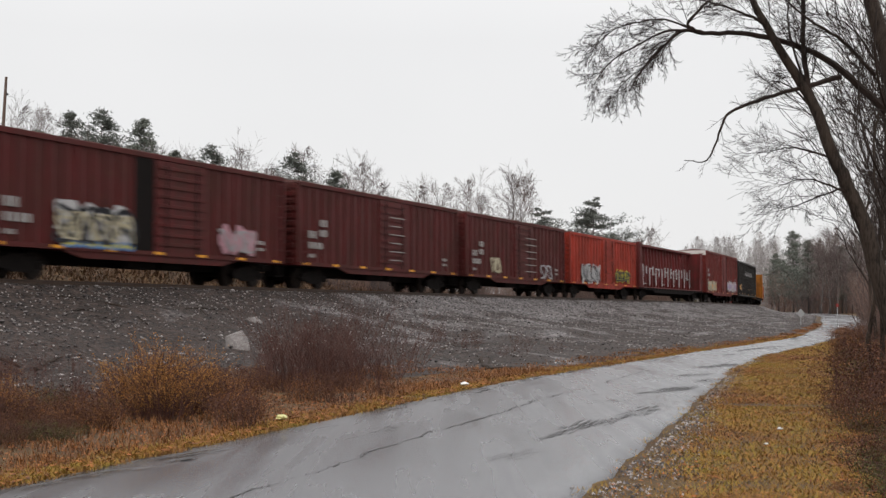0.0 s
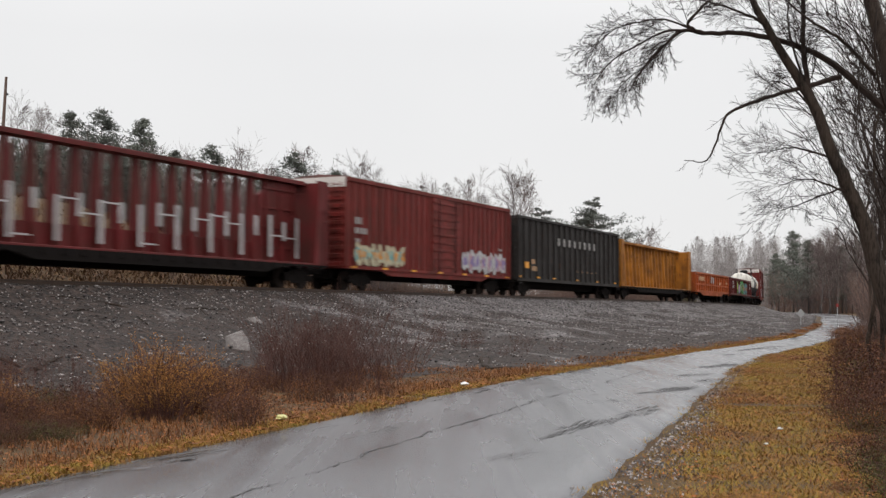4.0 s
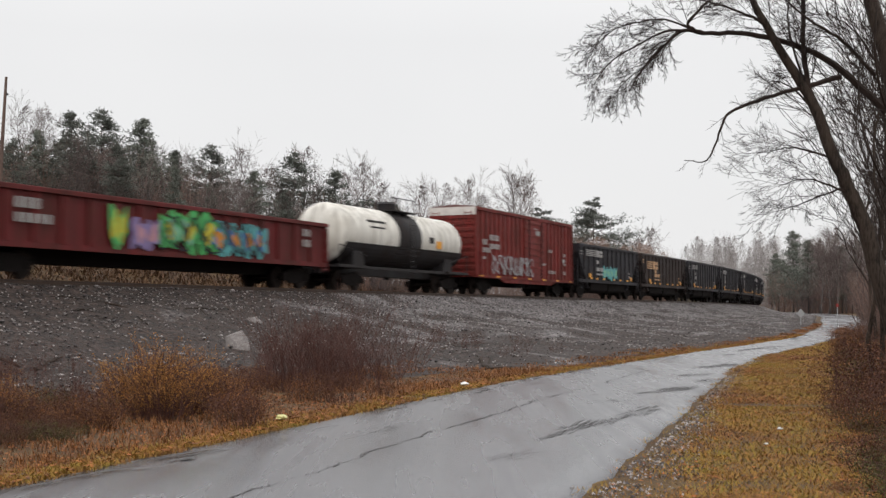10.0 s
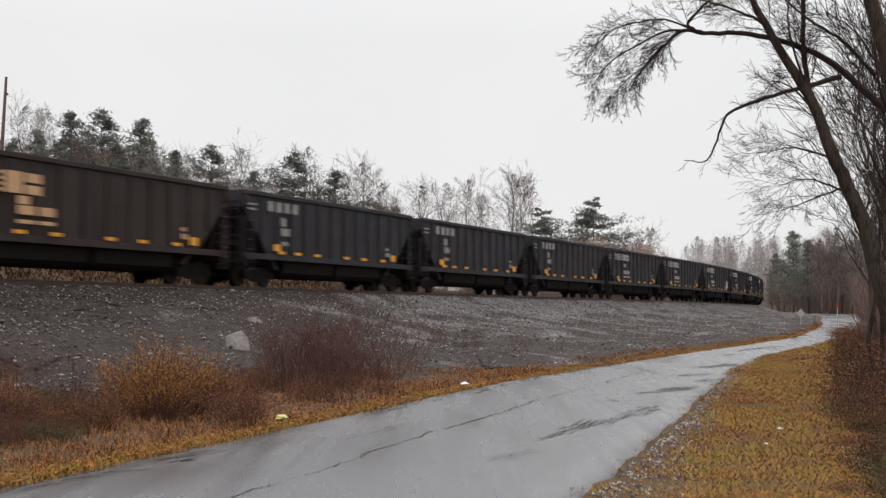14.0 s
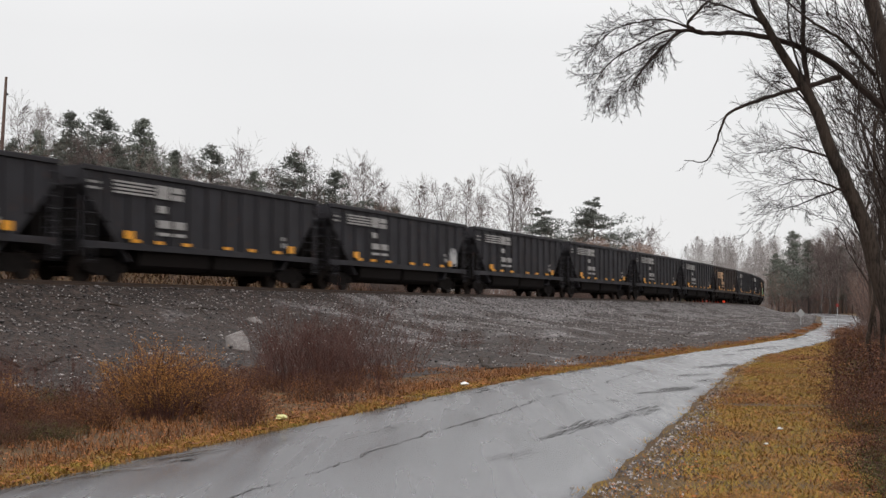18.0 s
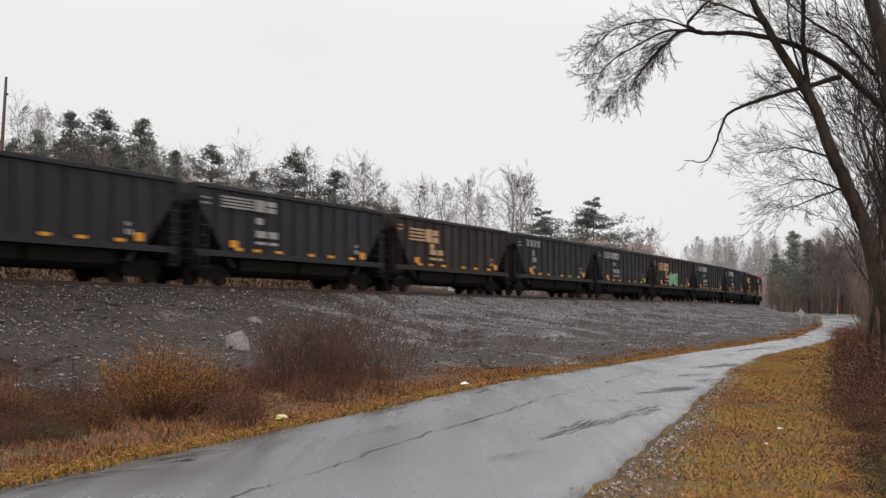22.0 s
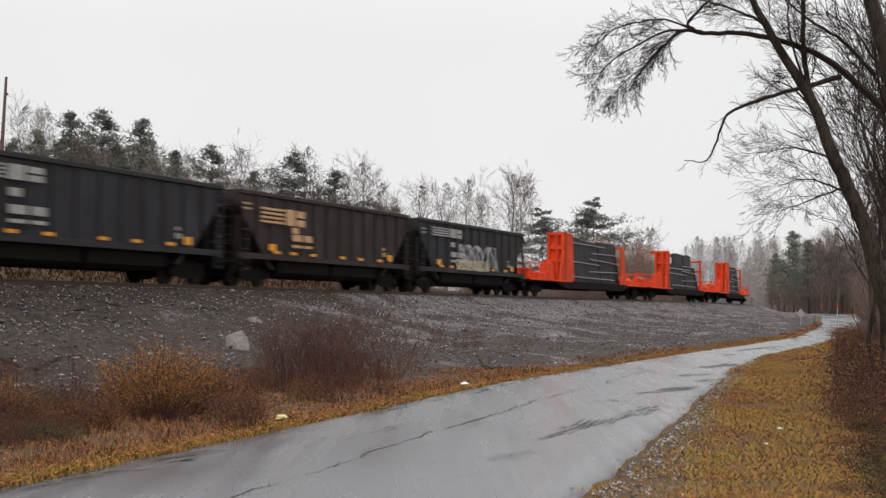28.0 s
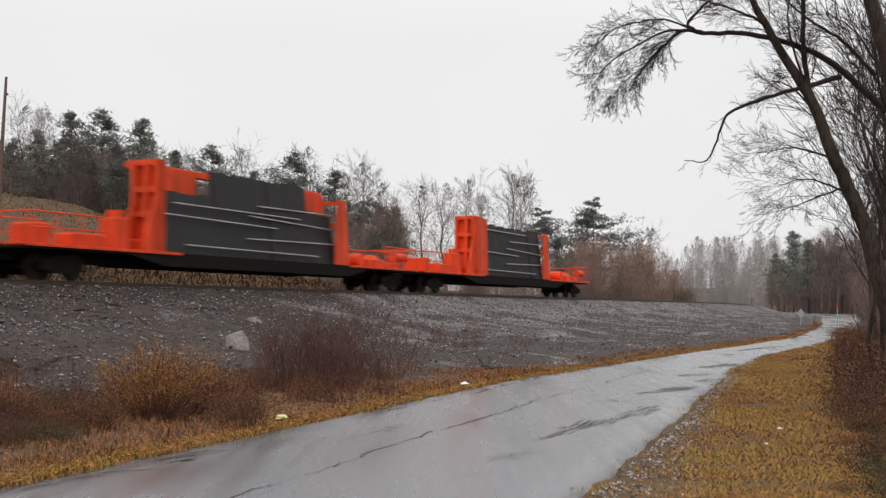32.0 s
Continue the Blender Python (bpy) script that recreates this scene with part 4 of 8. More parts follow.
def hollow(m, h, half, z0, z1, t=0.08):
    """An open box with walls of thickness t, in one piece."""
    n = len(m.v)
    out, inn = [(-h, -half), (h, -half), (h, half), (-h, half)], [(-h + t, -half + t), (h - t, -half + t), (h - t, half - t), (-h + t, half - t)]
    m.v += [(x, y, z0) for x, y in out] + [(x, y, z1) for x, y in out] + [(x, y, z1) for x, y in inn] + [(x, y, z0 + t) for x, y in inn]
    m.f += [(n + 3, n + 2, n + 1, n), (n + 12, n + 13, n + 14, n + 15)]
    for i in range(4):
        j = (i + 1) % 4
        m.f += [(n + i, n + j, n + 4 + j, n + 4 + i), (n + 4 + i, n + 4 + j, n + 8 + j, n + 8 + i), (n + 8 + i, n + 8 + j, n + 12 + j, n + 12 + i)]


def gondola(name, label, length, top, mat, floor=1.1, ribs=13, belt=True, tall=False):
    """An open steel gondola with side posts and a top chord."""
    car = thing(name, label, "gondola", "freight train cars")
    h = length / 2 - 0.6
    half = SIDE - 0.08
    b = Mesh()
    hollow(b, h, half, floor, top)
    part("body", b, mat, car)
    for side in (-1, 1):
        y = side * half
        for i in range(ribs):
            x = -h + 0.1 + (2 * h - 0.2) * i / (ribs - 1)
            p = Mesh().slab([(y, floor), (y + side * 0.12, floor + 0.1), (y + side * 0.12, top - 0.2), (y, top - 0.08)][::side], x - 0.1, x + 0.1)
            part("side_post", p, mat, car)
        chord = Mesh().box(-h - 0.03, h + 0.03, *sorted((y - side * 0.05, y + side * 0.14)), top - 0.12, top + 0.04, 0.02)
        part("top_chord", chord, mat, car)
        sl = Mesh().box(-h, h, *sorted((y, y + side * 0.10)), floor - 0.08, floor + 0.12)
        if belt:
            part("side_belt", Mesh().box(-h, h, *sorted((y, y + side * 0.11)), floor + 0.62, floor + 0.76), mat, car)
            belly = Mesh().prism([(-h + 2.6, floor - 0.05), (-h + 4.2, floor - 0.38), (h - 4.2, floor - 0.38), (h - 2.6, floor - 0.05)], *sorted((y - side * 0.02, y + side * 0.05)))
            part("fishbelly_plate", belly, mat, car)
        part("side_sill", sl, mat, car)
    ends = Mesh()
    for sgn in (-1, 1):
        for i in range(9 if tall else 5):
            z = floor + 0.2 + (top - floor - 0.4) * i / (8 if tall else 4)
            ends.box(*sorted((sgn * h, sgn * (h + 0.09))), -half + 0.05, half - 0.05, z - 0.07, z + 0.07, 0.02)
    part("end_ribs", ends, mat, car)
    lad = Mesh()
    for sgn in (-1, 1):
        for side in (-1, 1):
            lad, end_lad = Mesh(), Mesh()
            ladder(lad, sgn * (h - 0.3), side * (SIDE + 0.06), floor - 0.2, top - 0.3, 9 if tall else 5)
            ladder(end_lad, sgn * (h + 0.12), side * (half - 0.4), floor - 0.1, top - 0.3, 9 if tall else 5, along="y")
            part("ladder", lad, mat, car)
            part("end_ladder", end_lad, mat, car)
    und = Mesh().box(-h + 0.3, h - 0.3, -0.4, 0.4, floor - 0.5, floor)
    if tall:
        und.box(-h + 0.2, h - 0.2, -half + 0.1, half - 0.1, floor - 0.1, floor + 0.01)
    part("underframe", und, M_UNDER, car)
    running_gear(car, length)
    return car


def tank_car(name, label, length):
    car = thing(name, label, "tank car", "freight train cars")
    h = length / 2 - 0.9
    R, zc = 1.45, 2.70

    def barrel(x0, x1, r, domed=0.0):
        m = Mesh()
        n = 32
        rings = []
        if domed:
            for k in range(6):
                a = math.pi / 2 * k / 5
                rings.append((x0 - domed * math.cos(a), max(0.02, r * math.sin(a))))
            for k in range(6):
                a = math.pi / 2 * (5 - k) / 5
                rings.append((x1 + domed * math.cos(a), max(0.02, r * math.sin(a))))
        else:
            rings = [(x0, r), (x1, r)]
        for x, rr in rings:
            m.v += [(x, rr * math.cos(2 * math.pi * i / n), zc + rr * math.sin(2 * math.pi * i / n)) for i in range(n)]
        for j in range(len(rings) - 1):
            m.f += [(j * n + i, (j + 1) * n + i, (j + 1) * n + (i + 1) % n, j * n + (i + 1) % n) for i in range(n)]
        m.f += [tuple(range(n)), tuple((len(rings) - 1) * n + n - 1 - i for i in range(n))]
        return m

    part("tank_shell", barrel(-h + 0.6, h - 0.6, R, 0.6), M_WHITE, car, smooth=True)
    part("tank_band", barrel(-1.2, 1.35, R + 0.012), M_TANKBLACK, car, "black painted band round the middle", smooth=True)
    low = Mesh()
    n = 16
    for x in (-h + 0.35, h - 0.35):
        low.v += [(x, (R + 0.014) * math.cos(a), zc + (R + 0.014) * math.sin(a)) for a in [math.pi * (1.10 + 0.80 * i / n) for i in range(n + 1)]]
    low.f += [(i, i + 1, n + 2 + i, n + 1 + i) for i in range(n)]
    part("lower_skirt", low, M_TANKBLACK, car, "black lower belly of the tank")
    sill = Mesh().box(-length / 2 + 0.5, length / 2 - 0.5, -0.4, 0.4, 0.75, 1.15, 0.03)
    for sgn in (-1, 1):
        sill.box(*sorted((sgn * (length / 2 - 0.5), sgn * (length / 2 - 3.2))), -1.45, 1.45, 1.05, 1.18)
        sill.prism([(sgn * (length / 2 - 3.4), 1.1), (sgn * (length / 2 - 2.2), 1.1), (sgn * (length / 2 - 2.2), 2.0), (sgn * (length / 2 - 3.1), 2.0)][::int(sgn)], -1.2, 1.2)
    part("stub_sill", sill, M_TANKBLACK, car)
    for y in (-1.3, 1.22):
        part("side_walkway", Mesh().box(-h + 0.2, h - 0.2, y, y + 0.08, 1.02, 1.16, 0.01), M_TANKBLACK, car, "black side walkway under the tank")
    dome = Mesh()
    dome.tube([(0.1, 0, zc + R - 0.1), (0.1, 0, zc + R + 0.38)], 0.5, 16)
    dome.tube([(0.1, 0, zc + R + 0.38), (0.1, 0, zc + R + 0.5)], [0.56, 0.4], 16)
    part("dome", dome, M_TANKBLACK, car, "black top hatch housing")
    rails = Mesh()
    for y in (-0.95, 0.95):
        rails.rod((-1.3, y, zc + R + 0.62), (1.5, y, zc + R + 0.62), 0.025, 6)
        for x in (-1.3, -0.4, 0.6, 1.5):
            rails.rod((x, y, zc + R - 0.35), (x, y, zc + R + 0.62), 0.022, 6)
    for sgn in (-1, 1):
        for y in (-1.42, 1.42):
            rails.rod((sgn * (length / 2 - 0.6), y, 1.1), (sgn * (length / 2 - 0.6), y, 2.1), 0.025, 6)
            rails.rod((sgn * (length / 2 - 0.6), y, 2.1), (sgn * (length / 2 - 3.2), y, 1.6), 0.022, 6)
    part("handrail", rails, M_TANKBLACK, car)
    plat = Mesh().box(-1.35, 1.55, -1.0, 1.0, zc + R - 0.06, zc + R - 0.01)
    part("platform", plat, M_TANKBLACK, car)
    ladm = Mesh()
    ladder(ladm, 0.1, -R - 0.1, 1.0, zc + R - 0.2, 12)
    part("ladder", ladm, M_TANKBLACK, car)
    m = Mesh()
    for x, z, w, hh in ((-4.4, 3.25, 1.9, 0.16), (-4.2, 3.02, 1.5, 0.09), (2.3, 2.6, 0.5, 0.32)):
        y = -math.sqrt(R * R - (z + hh / 2 - zc) ** 2)
        m.box(x, x + w, y - 0.012, y + 0.03, z, z + hh)
    part("stencil_marking", m, M_TANKBLACK, car, "dark lettering bars on the shell")
    part("placard", Mesh().box(3.1, 3.75, -R - 0.02, -R - 0.005, 2.35, 2.75), M_REFLECT, car, "yellow placard")
    part("outlet_valve", Mesh().tube([(0.1, 0, 0.62), (0.1, 0, 1.3)], [0.16, 0.26], 10), M_TANKBLACK, car)
    running_gear(car, length, 1.9)
    return car


CUT = 1.9


def hopper_body(mat):
    """A coal hopper: ribbed sides, sloped end sheets, bays and running gear."""
    car = thing("coal_hopper", "black ribbed steel coal hopper car", "hopper car", "coal hoppers in the train")
    length, top = 16.2, 3.86
    h, half, floor = length / 2 - 0.55, SIDE - 0.06, 1.25
    for y0, y1 in ((-half, -half + 0.08), (half - 0.08, half)):
        part("side_sheet", Mesh().prism([(-h + CUT, floor), (h - CUT, floor), (h, floor + 2.0), (h, top), (-h, top), (-h, floor + 2.0)], y0, y1), mat, car)
    for sgn in (-1, 1):
        sl = Mesh()
        sl.prism([(sgn * h, top), (sgn * (h - 0.08), top), (sgn * (h - 0.08), top - 0.55), (sgn * (h - 2.7), floor - 0.5), (sgn * (h - 2.6), floor - 0.55), (sgn * h, top - 0.65)][::int(sgn)], -half + 0.08, half - 0.08)
        part("slope_sheet", sl, mat, car)
    load = Mesh()
    n = 24
    rnd = random.Random(2)
    for i in range(n + 1):
        for j in range(5):
            x, y = -h + 0.3 + (2 * h - 0.6) * i / n, -half + 0.1 + (2 * half - 0.2) * j / 4
            load.v.append((x, y, top - 0.75 + 0.35 * math.sin(math.pi * j / 4) * (0.6 + 0.4 * math.sin(i * 1.3)) + rnd.uniform(-0.05, 0.05)))
    load.f = [(i * 5 + j, (i + 1) * 5 + j, (i + 1) * 5 + j + 1, i * 5 + j + 1) for i in range(n) for j in range(4)]
    part("coal_load", load, M_UNDER, car, "heaped black coal")
    for side in (-1, 1):
        y = side * half
        ch = Mesh().box(-h - 0.04, h + 0.04, *sorted((y - side * 0.04, y + side * 0.1)), top - 0.13, top + 0.03, 0.02)
        part("top_chord", ch, mat, car)
        sill = Mesh().box(-h, h, *sorted((y - side * 0.02, y + side * 0.08)), floor - 0.12, floor + 0.1, 0.01)
        part("side_sill", sill, mat, car)
        for i in range(14):
            x = -h + 0.12 + (2 * h - 0.24) * i / 13
            foot = floor + 2.0 * max(0.0, 1 - (h - abs(x) - 0.08) / CUT)
            p = Mesh().slab([(y, foot), (y + side * 0.085, foot + 0.05), (y + side * 0.085, top - 0.2), (y, top - 0.12)][::side], x - 0.08, x + 0.08)
            part("side_post", p, mat, car)
    for sgn in (-1, 1):
        # Added black plates close the see-through, for shade and gear not built.
        part("end_bulkhead", Mesh().box(*sorted((sgn * (h - 1.75), sgn * (h - 1.67))), -half + 0.1, half - 0.1, 0.9, floor + 0.75), M_UNDER, car, "black filler plate for the shaded gear under the slope sheet")
        part("end_bulkhead", Mesh().box(*sorted((sgn * (h - 0.9), sgn * (h - 0.82))), -half + 0.1, half - 0.1, 0.95, floor + 1.5), M_UNDER, car, "black filler plate for the shaded gear under the slope sheet")
    for x0, x1 in ((-h + 3.2, -0.15), (0.15, h - 3.2)):
        tub = Mesh().slab([(-1.36, floor), (-1.3, 0.62), (-1.1, 0.46), (1.1, 0.46), (1.3, 0.62), (1.36, floor)][::-1], x0, x1)
        part("bathtub", tub, M_UNDER, car)
    und = Mesh().box(-length / 2 + 0.4, length / 2 - 0.4, -0.35, 0.35, 0.7, 1.15)
    und.box(-h, -h + 0.4, -1.4, 1.4, 0.85, 1.2).box(h - 0.4, h, -1.4, 1.4, 0.85, 1.2)
    und.rod((-h + 0.9, -0.8, 1.7), (-h + 0.9, 0.4, 1.7), 0.22, 10)
    part("underframe", und, M_UNDER, car)
    for sgn in (-1, 1):
        for y in (-half + 0.06, half - 0.06):
            part("end_post", Mesh().rod((sgn * (h - 0.06), y, 1.0), (sgn * (h - 0.06), y, floor + 1.6), 0.05, 6), mat, car)
        for side in (-1, 1):
            post = Mesh()
            ladder(post, sgn * (h - 0.35), side * (half + 0.14), 0.7, top - 0.4, 8)
            part("ladder", post, mat, car)
        post = Mesh()
        ladder(post, sgn * (h + 0.05), -half + 0.45, 1.0, top - 0.4, 8, along="y")
        part("end_ladder", post, mat, car)
    running_gear(car, length, 1.7)
    return car


def flat_with_panels(name, label, seed, tall, fore, aft):
    """A maintenance flat: orange end frames, machinery, a load of switch panels stood on edge."""
    car = thing(name, label, "flatcar", "track panel flatcars")
    rnd = random.Random(seed)
    length = FLAT_LENGTH
    h = length / 2 - 0.5
    fl = 1.12
    deck = Mesh().box(-h, h, -1.45, 1.45, fl - 0.14, fl, 0.02)
    for side in (-1, 1):
        deck.prism([(-h, fl - 0.14), (-h + 5, fl - 0.14), (-h + 7, fl - 0.5), (h - 7, fl - 0.5), (h - 5, fl - 0.14), (h, fl - 0.14), (h, fl), (-h, fl)][::-1], *sorted((side * 1.4, side * 1.47)))
    part("deck", deck, M_UNDER, car)
    for x0, x1 in ((-h, -h + fore + 1.2), (h - aft + 0.6, h)):
        part("deck_edge", Mesh().box(x0, x1, -1.52, 1.52, fl - 0.07, fl + 0.03, 0.01), M_SAFETY, car, "orange end deck")
    b0, b1 = -h + fore, h - aft
    top = 4.5
    fr = Mesh()
    for y in (-1.45, -1.0, -0.4):
        fr.box(b0 - 0.16, b0 + 0.16, y, y + 0.2, fl, top, 0.02)
    for z in (fl + 0.1, fl + 1.3, fl + 2.2, top - 0.2):
        fr.box(b0 - 0.14, b0 + 0.14, -1.45, -0.2, z, z + 0.2, 0.02)
    fr.box(b0 + 0.1, b0 + 0.2, -1.5, -0.4, fl, top)
    for y in (-1.4, -0.4):
        fr.prism([(b0 - 0.1, fl), (b0 - 0.9, fl), (b0 - 0.1, fl + 2.2)], y, y + 0.12)
    part("end_frame", fr, M_SAFETY, car, "orange steel end frame")
    back = Mesh()
    for y in (-1.45, -0.2, 1.3):
        back.prism([(b1 - 0.1, top - 0.4), (b1 + 0.12, top - 0.4), (b1 + 0.55, fl), (b1 + 0.15, fl)][::-1], y, y + 0.14)
    for z in (fl + 0.8, fl + 1.8, top - 0.6):
        back.box(b1 + 0.02, b1 + 0.16, -1.4, 1.4, z, z + 0.16)
    part("end_frame", back, M_SAFETY, car, "leaning orange steel end frame")
    if not tall:
        part("side_plate", Mesh().prism([(b0 + 0.12, fl), (b0 + 1.75, fl), (b0 + 1.55, top - 0.12), (b0 + 0.12, top)], -1.5, -1.42), M_SAFETY, car, "solid orange side plate of the end frame")
    part("side_plate", Mesh().prism([(b1 - 0.75, fl), (b1 + 0.5, fl), (b1 + 0.12, top - 0.45), (b1 - 0.55, top - 0.4)], -1.5, -1.43), M_SAFETY, car, "solid orange side plate of the end frame")
    rail_top = Mesh()
    if tall:
        rail_top.box(b0, b1, -0.2, 0.2, top - 0.25, top, 0.02)
        for x in (b0 + 1.8, b0 + 3.6, b1 - 3.2, b1 - 1.6):
            rail_top.box(x - 0.12, x + 0.12, -0.25, 0.25, fl, top - 0.1, 0.02)
        rail_top.box(b0, b0 + 3.4, -0.35, -0.25, top - 1.3, top - 0.1).box(b1 - 3.0, b1, -0.35, -0.25, top - 0.95, top - 0.1)
    else:
        rail_top.box(b0, b1, -0.15, 0.15, fl + 0.05, fl + 0.3, 0.02)
    part("middle_frame", rail_top, M_SAFETY, car, "orange middle frame")
    # the switch panels lean on the middle frame in two stacked sheets
    px = b0 + (0.35 if tall else 1.5)
    k = 0
    while px < b1 - 1.5:
        w = rnd.uniform(2.6, 4.4)
        x1 = min(px + w, b1 - 0.3)
        hz = (4.4 if tall and 0.12 < (px - b0) / (b1 - b0) < 0.62 else 3.35 if tall else 4.2) + rnd.uniform(-0.05, 0.25)
        y0 = -1.32 + 0.05 * (k % 2)
        n = max(4, int((x1 - px) / 0.28))
        for i in range(n):
            xa = px + (x1 - px) * i / n
            top_z = hz + rnd.uniform(-0.08, 0.06)
            m = Mesh().slab([(y0 + 0.03, fl + 0.02), (y0 + 0.2, fl + 0.02), (y0 + 0.52, top_z), (y0 + 0.36, top_z)], xa, xa + (x1 - px) / n - 0.014)
            part("panel_tie", m, M_STEELPANEL, car, "dark steel tie of a switch panel stood on edge")
        px = x1 + 0.02
        k += 1
    for zz, sx, ex, dz in ((fl + 0.35, 0.1, 0.85, -0.05), (fl + 0.8, 0.42, 1.0, 0.12), (fl + 1.45, 0.0, 0.6, -0.1), (fl + 1.75, 0.45, 1.02, -0.2), (fl + 2.2, 0.5, 0.97, 0.05), (hz - 0.35, 0.05, 0.75, -0.02)):
        xa, xb = b0 + 0.4 + (b1 - b0) * sx * 0.95, b0 + 0.3 + (b1 - b0) * ex * 0.97
        lean = lambda z: -1.34 + 0.32 * (z - fl) / 2.8
        part("panel_rail", Mesh().tube([(xa, lean(zz) - 0.06, zz), (xb, lean(zz + dz) - 0.06, zz + dz)], 0.036, 4), M_RAILLOAD, car, "pale running rail fixed across the panels")
    # machinery on the end platforms
    for x, y, sx, sy, sz in ((-h + 1.0, -1.0, 0.7, 1.2, 0.75), (-h + 2.6, -1.1, 1.6, 0.9, 0.5), (-h + 4.6, -1.2, 0.7, 0.8, 1.15), (-h + 5.6, -0.9, 0.9, 1.5, 0.45), (h - 4.6, -1.3, 1.4, 0.9, 0.42), (h - 2.4, -1.1, 1.2, 1.6, 0.3)):
        part("machine_box", Mesh().box(x, x + sx, y, y + sy, fl + 0.03, fl + sz, 0.06), M_SAFETY, car, "orange machine housing on the end deck")
    mach = Mesh()
    mach.tube([(-h + 4.9, -0.9, fl + 1.1), (-h + 4.9, -0.9, fl + 1.4)], 0.3, 10)
    part("winch", mach, M_SAFETY, car, "orange winch drum on the end deck")
    part("winch", Mesh().tube([(h - 3.9, -0.9, fl + 0.4), (h - 3.9, -0.9, fl + 0.62)], [0.45, 0.2], 10), M_SAFETY, car, "orange winch cap on the end deck")
    part("drum", Mesh().rod((h - 1.6, -1.0, fl + 0.62), (h - 0.3, -1.0, fl + 0.62), 0.22, 12), M_SAFETY, car, "orange cylinder tank")
    for x0, x1 in ((-h + 0.3, -h + 3.8), (h - 3.2, h - 0.1)):
        rail = Mesh()
        for y in (-1.4, 1.4):
            rail.rod((x0, y, fl + 1.05), (x1, y, fl + 1.05), 0.03, 5)
            rail.rod((x0, y, fl + 0.55), (x1, y, fl + 0.55), 0.025, 5)
            for i in range(4):
                x = x0 + (x1 - x0) * i / 3
                rail.rod((x, y, fl), (x, y, fl + 1.05), 0.03, 5)
        x = x0 if x0 < 0 else x1
        rail.rod((x, -1.4, fl + 1.05), (x, 1.4, fl + 1.05), 0.03, 5)
        rail.rod((x, 0, fl), (x, 0, fl + 1.05), 0.03, 5)
        part("handrail", rail, M_SAFETY, car, "orange safety railing")
    drum = Mesh().rod((h - 5.3, -1.2, fl + 0.35), (h - 5.3, -0.2, fl + 0.35), 0.3, 12)
    part("drum", drum, M_SAFETY, car, "orange drum")
    part("underframe", Mesh().box(-h + 0.3, h - 0.3, -0.4, 0.4, fl - 0.5, fl - 0.13), M_UNDER, car)
    running_gear(car, length)
    return car


FLAT_LENGTH = 28.5
CARS = []          # (object, length, place of its rear end at the start)


def couple(car, length, rear):
    CARS.append((car, length, rear))
    return car


def side_marks(car, h, seed, z=1.5):
    rnd = random.Random(seed)
    near = -SIDE - 0.03
    bars(car, words(-h + 0.8, z + 0.7, 2, 0.32) + words(-h + 0.8, z + 0.25, 4, 0.28) + words(-h + 0.8, z - 0.15, 3, 0.16), near, M_STENCIL, "white stencilled lettering bars")
    bars(car, words(h - 2.0, z + 0.2, 3, 0.16) + words(h - 2.0, z - 0.05, 4, 0.12), near, M_STENCIL, "small white stencilled bars")


